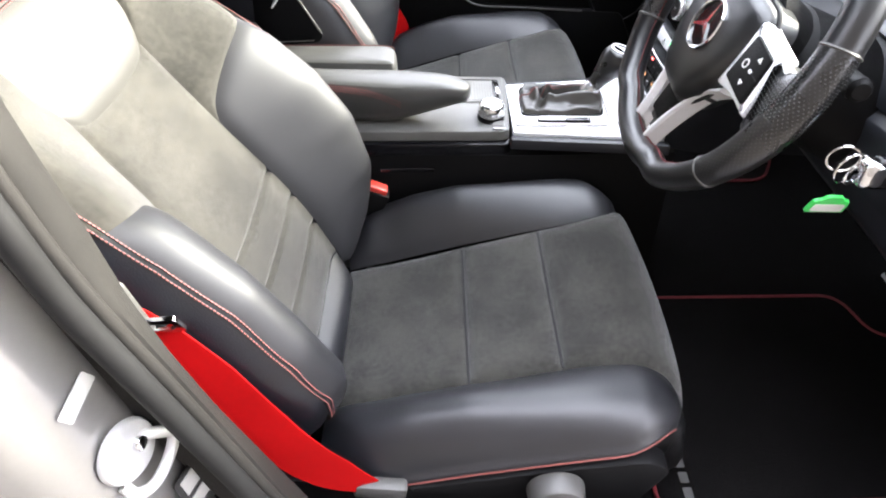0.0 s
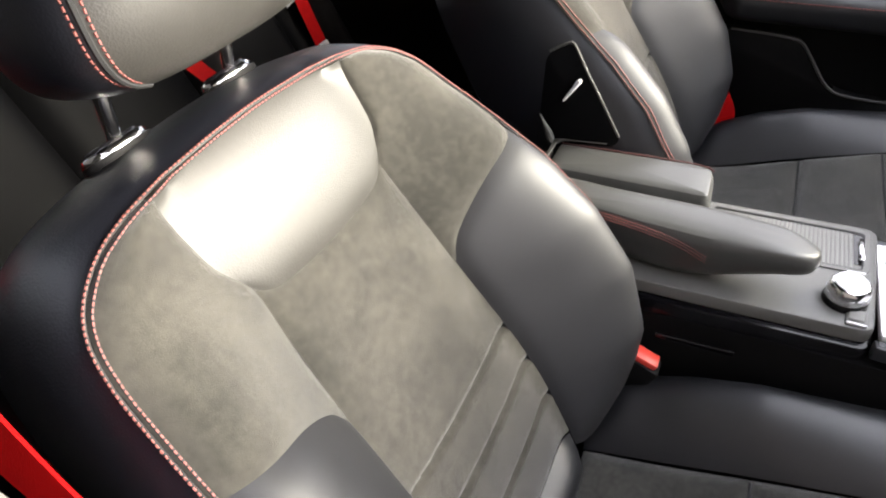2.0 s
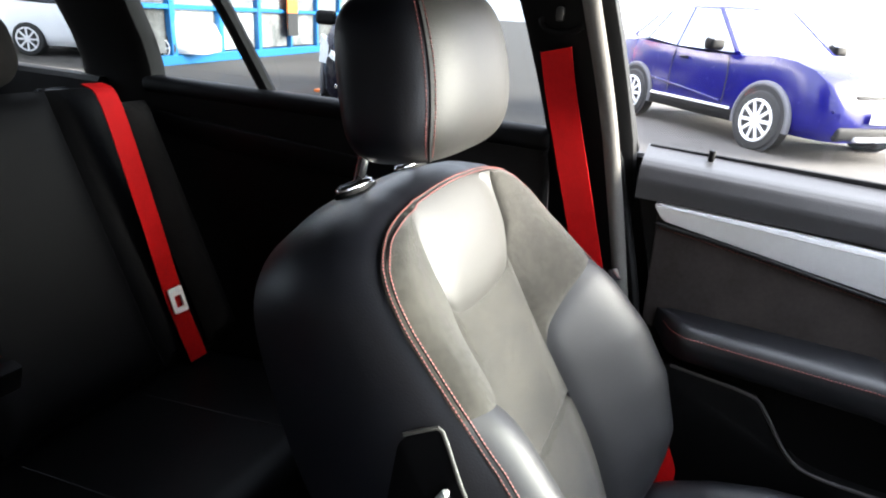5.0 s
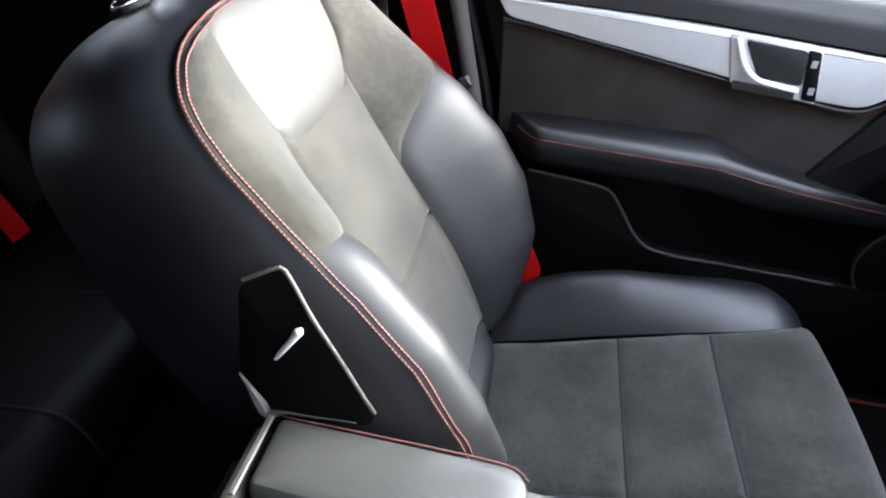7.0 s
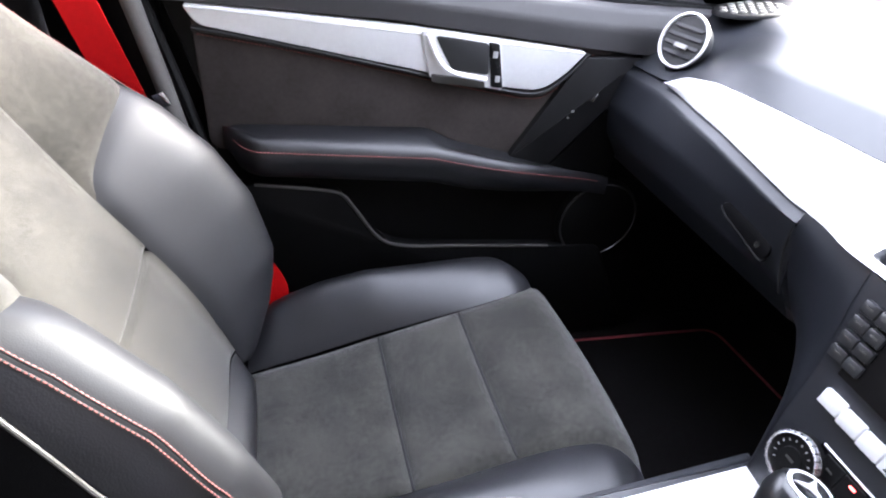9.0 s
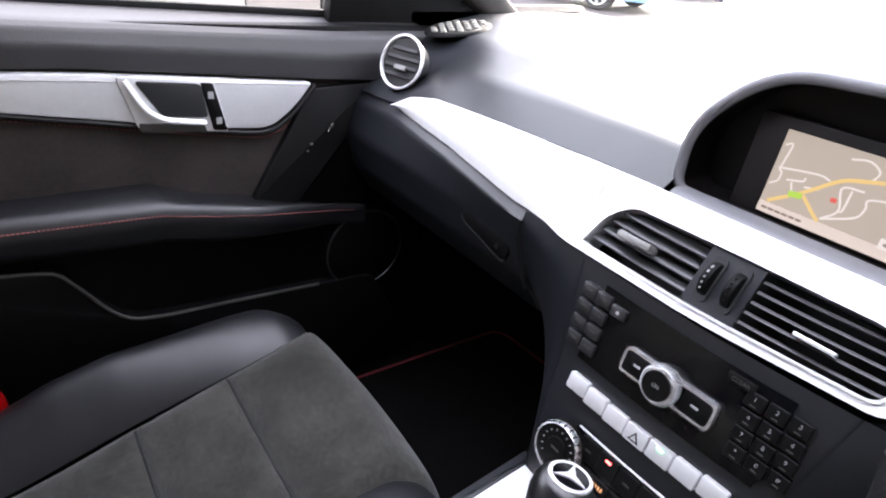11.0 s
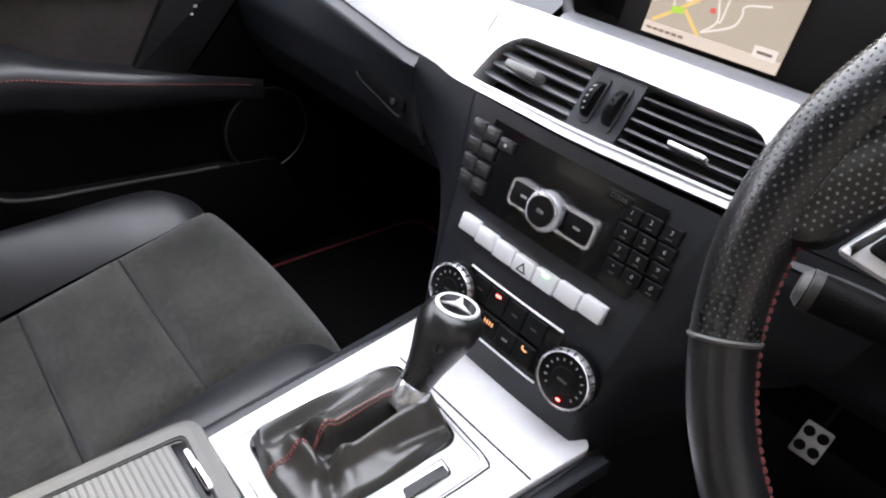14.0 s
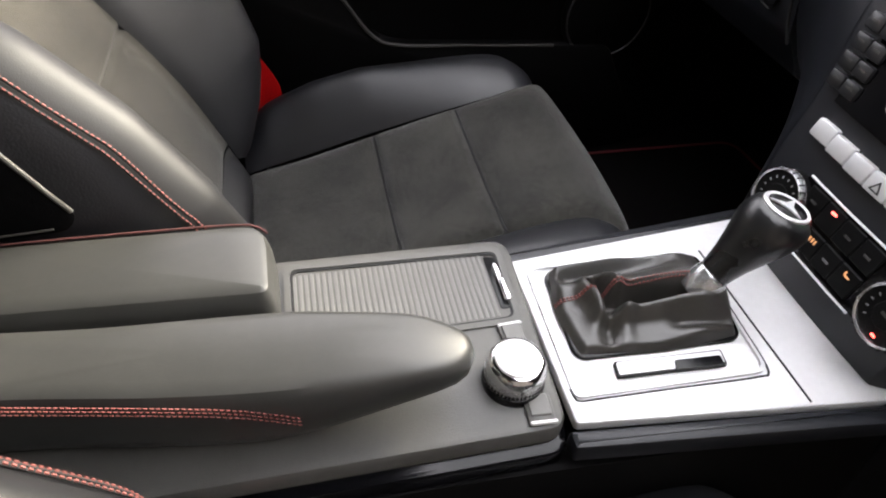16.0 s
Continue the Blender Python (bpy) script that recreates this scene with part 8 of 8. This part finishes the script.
cabin(zk, [(1.40, 0, 1.07), (1.34, 0.74, 1.04), (0.95, 0.86, 1.02), (-0.3, 0.87, 1.02), (-1.3, 0.86, 1.04), (-2.05, 0.78, 1.06), (-2.20, 0, 1.06)],
      [(0.56, 0, 1.585), (0.52, 0.58, 1.55), (0.25, 0.67, 1.55), (-0.3, 0.70, 1.58), (-1.3, 0.68, 1.56), (-1.90, 0.60, 1.50), (-2.00, 0, 1.52)], M_DARKPAINT, M_CARGLASS, "dark reflecting side window")
for sy in (1, -1):
    quad_panel("head_lamp", [(1.72, sy * 0.925, 0.92), (2.22, sy * 0.70, 0.74), (2.28, sy * 0.60, 0.60), (1.97, sy * 0.905, 0.62)], 0.035, M_LAMP, zk, "clear head lamp")
    part("door_mirror", box((0.16, 0.26, 0.18), 0.05, 4, pose(0.85, sy * 1.06, 1.10)), M_PLASTIC, zk, "black door mirror")
    part("fog_lamp", box((0.04, 0.16, 0.05), 0.015, 2, pose(2.30, sy * 0.62, 0.40)), M_CHROME, zk)
part("grille_bar", box((0.05, 0.95, 0.07), 0.02, 3, pose(2.32, 0, 0.66)), M_CHROME, zk, "chrome grille bar")
part("badge", cyl(0.06, 0.06, 0.03, 28, pose(2.36, 0, 0.67, 0, 90, 0), bevel=0.006), M_CHROME, zk, "round chrome badge")
part("lower_grille", box((0.06, 1.1, 0.16), 0.03, 3, pose(2.31, 0, 0.36)), M_PLASTIC, zk)
pl = part("number_plate", box((0.02, 0.52, 0.115), 0.005, 1, pose(2.36, 0, 0.50)), M_WHITE, zk, "white number plate")
for k in range(7):
    if k != 4:
        part("plate_bar", box((0.006, 0.04, 0.07), 0, 1, pose(2.372, -0.19 + 0.063 * k, 0.50)), M_BLACKPRINT, pl)

HATCH = [(x, w, z, z, 0.5) for x, w, z in ((-1.95, 0.70, 0.88), (-1.8, 0.80, 0.98), (-1.1, 0.84, 0.96), (0.0, 0.84, 0.94), (0.45, 0.84, 0.94), (0.95, 0.84, 0.95), (1.45, 0.82, 0.88), (1.80, 0.72, 0.72), (1.95, 0.55, 0.5))]


def hatch(label, at, paint):
    c = parked_car(label, at, paint, 3.9, 1.7, 1.49, 0.20, HATCH, 2.45, 0.30, arch=False)
    for sy in (1, -1):
        part("head_lamp", box((0.22, 0.24, 0.14), 0.05, 4, pose(1.68, sy * 0.58, 0.70, 0, 25, 0)), M_LAMP, c, "head lamp")
        part("door_mirror", box((0.12, 0.2, 0.12), 0.04, 3, pose(0.62, sy * 0.92, 1.0)), paint, c)
    part("grille", box((0.05, 0.8, 0.18), 0.03, 3, pose(1.90, 0, 0.46)), M_PLASTIC, c, "black grille")
    part("number_plate", box((0.02, 0.5, 0.11), 0.004, 1, pose(1.945, 0, 0.46)), M_WHITE, c)
    cabin(c, [(1.12, 0, 0.99), (0.98, 0.66, 0.97), (0.66, 0.78, 0.96), (-0.32, 0.80, 0.97), (-1.20, 0.77, 1.00), (-1.72, 0.66, 1.02), (-1.82, 0, 1.02)],
          [(0.40, 0, 1.41), (0.32, 0.50, 1.39), (0.14, 0.58, 1.40), (-0.34, 0.60, 1.42), (-1.05, 0.58, 1.40), (-1.48, 0.48, 1.34), (-1.56, 0, 1.36)], paint, M_CARGLASS, "grey side window")
    for k in range(3):
        part("grille_slat", box((0.03, 0.7, 0.02), 0.006, 1, pose(1.925, 0, 0.40 + 0.06 * k)), M_CHROME, c)
    return c


hatch("small white hatchback parked by the white building", pose(-11.6, 8.9, 0, 0, 0, 25), M_WHITEPAINT)
hatch("pale blue hatchback parked ahead across the yard", pose(9.69, 9.28, 0, 0, 0, -75), M_SKYPAINT)
hatch("pale silver hatchback parked ahead across the yard", pose(16.0, 10.6, 0, 0, 0, -150), M_WHITEPAINT)

# traffic cone
tc_ = thing("traffic_cone", "orange and white traffic cone on the asphalt", "traffic cone", "", pose(-5.75, 7.9, 0))
part("base", box((0.36, 0.36, 0.04), 0.01, 2, pose(0, 0, 0.02)), M_ORANGE, tc_)
part("cone", cyl(0.14, 0.025, 0.70, 28, pose(0, 0, 0.39)), M_ORANGE, tc_)
part("sleeve", cyl(0.105, 0.065, 0.25, 28, pose(0, 0, 0.40)), M_WHITE, tc_, "white reflective sleeve")

# showroom with blue frames
F0, F1 = Vector((-9.6, 7.2, 0)), Vector((-12.6, 23.0, 0))
fd = (F1 - F0).normalized()
fm = axes(F0, fd, (0, 0, 1)) @ Matrix.Diagonal((1, 1, -1, 1))
FL = (F1 - F0).length
sr = thing("showroom", "glass-fronted showroom with bright blue frames and white fascia", "building")
part("back_wall", box((FL, 3.2, 0.06), 0, 1, fm @ pose(FL / 2, 1.75, 0.30)), M_SEAM, sr)
# each pane gets its own tone, as part of the painted reflections
pane_nodes = M_PANE.node_tree
pane_info = pane_nodes.nodes.new("ShaderNodeObjectInfo")
pane_ramp = pane_nodes.nodes.new("ShaderNodeMapRange")
pane_ramp.inputs["To Min"].default_value, pane_ramp.inputs["To Max"].default_value = 0.15, 2.6
lnk(pane_nodes, pane_info.outputs["Random"], pane_ramp.inputs["Value"])
pane_tint = pane_nodes.nodes.new("ShaderNodeVectorMath")
pane_tint.operation = 'SCALE'
pane_base = pane_nodes.nodes["Principled BSDF"].inputs["Base Color"]
lnk(pane_nodes, pane_base.links[0].from_socket, pane_tint.inputs[0])
lnk(pane_nodes, pane_ramp.outputs[0], pane_tint.inputs["Scale"])
lnk(pane_nodes, pane_tint.outputs[0], pane_base)
part("plinth", box((FL, 0.18, 0.2), 0.01, 1, fm @ pose(FL / 2, 0.09, 0.04)), M_BLUEFRAME, sr)
part("fascia", box((FL + 0.4, 0.9, 0.5), 0.02, 1, fm @ pose(FL / 2, 3.85, 0.0)), M_WHITEPAINT, sr, "white fascia panel")
part("fascia_panel", box((2.2, 0.7, 0.05), 0.01, 1, fm @ pose(7.2, 3.85, -0.28)), M_BLUEFRAME, sr, "blue fascia panel")
part("fascia_panel", box((1.8, 0.7, 0.05), 0.01, 1, fm @ pose(5.0, 3.85, -0.28)), M_ORANGE, sr, "orange fascia panel")
part("side_wall", box((0.3, 4.2, 6.0), 0, 1, fm @ pose(FL, 2.1, 3.0)), M_BRICK, sr, "brick side wall")
part("roof", box((FL, 0.2, 6.0), 0, 1, fm @ pose(FL / 2, 4.3, 3.0)), M_STUCCO, sr)
BAYS = 10
for k in range(BAYS + 1):
    xx = FL * k / BAYS
    part("mullion", box((0.16 if k in (1, 2, 3) else 0.10, 3.2, 0.12), 0.01, 1, fm @ pose(xx, 1.75, 0.03)), M_BLUEFRAME, sr, "blue frame post")
    for za, zb in ((0.18, 1.05), (1.05, 2.45), (2.45, 3.35)):
        if k < BAYS:
            part("pane", box((FL / BAYS - 0.06, zb - za - 0.06, 0.03), 0.003, 1, fm @ pose(xx + FL / BAYS / 2, (za + zb) / 2, 0.11)), M_PANE, sr)
for z in (1.05, 2.45):
    part("transom", box((FL, 0.09, 0.10), 0.01, 1, fm @ pose(FL / 2, z, 0.035)), M_BLUEFRAME, sr, "blue frame rail")
bn = part("banner", box((0.55, 2.4, 0.04), 0.005, 1, fm @ pose(6.3, 1.85, -0.12)), M_ORANGE, sr, "orange and white banner")
part("banner_top", box((0.55, 0.8, 0.045), 0.005, 1, fm @ pose(6.3, 2.75, -0.125)), M_WHITE, bn)
part("banner_foot", box((0.55, 0.55, 0.045), 0.005, 1, fm @ pose(6.3, 0.75, -0.125)), M_BLACKPRINT, bn)
for j in range(4):
    part("text_bar", box((0.36, 0.07, 0.01), 0, 1, fm @ pose(6.3, 2.1 - 0.2 * j, -0.148)), M_WHITE, bn)
# white building behind the car
wbm = axes((-16.0, 5.0, 0), (0.1, 1.0, 0), (0, 0, 1)) @ Matrix.Diagonal((1, 1, -1, 1))
wb_ = thing("white_building", "white stuccoed building with tall windows and a brick corner", "building")
part("wall", box((10.0, 6.0, 0.4), 0, 1, wbm @ pose(1.0, 3.0, 0.2)), M_STUCCO, wb_, "white stuccoed wall")
for k in range(5):
    w = part("window", box((0.9, 1.8, 0.1), 0.01, 1, wbm @ pose(-3.0 + 1.7 * k, 2.2, -0.02)), M_SHOPGLASS, wb_, "tall dark window")
    part("window_frame", box((1.0, 0.08, 0.12), 0.01, 1, wbm @ pose(-3.0 + 1.7 * k, 2.2, -0.05)), M_BLUEFRAME, w)
part("brick_corner", box((0.9, 6.0, 0.5), 0, 1, wbm @ pose(6.2, 3.0, 0.2)), M_BRICK, wb_, "brown brick corner")
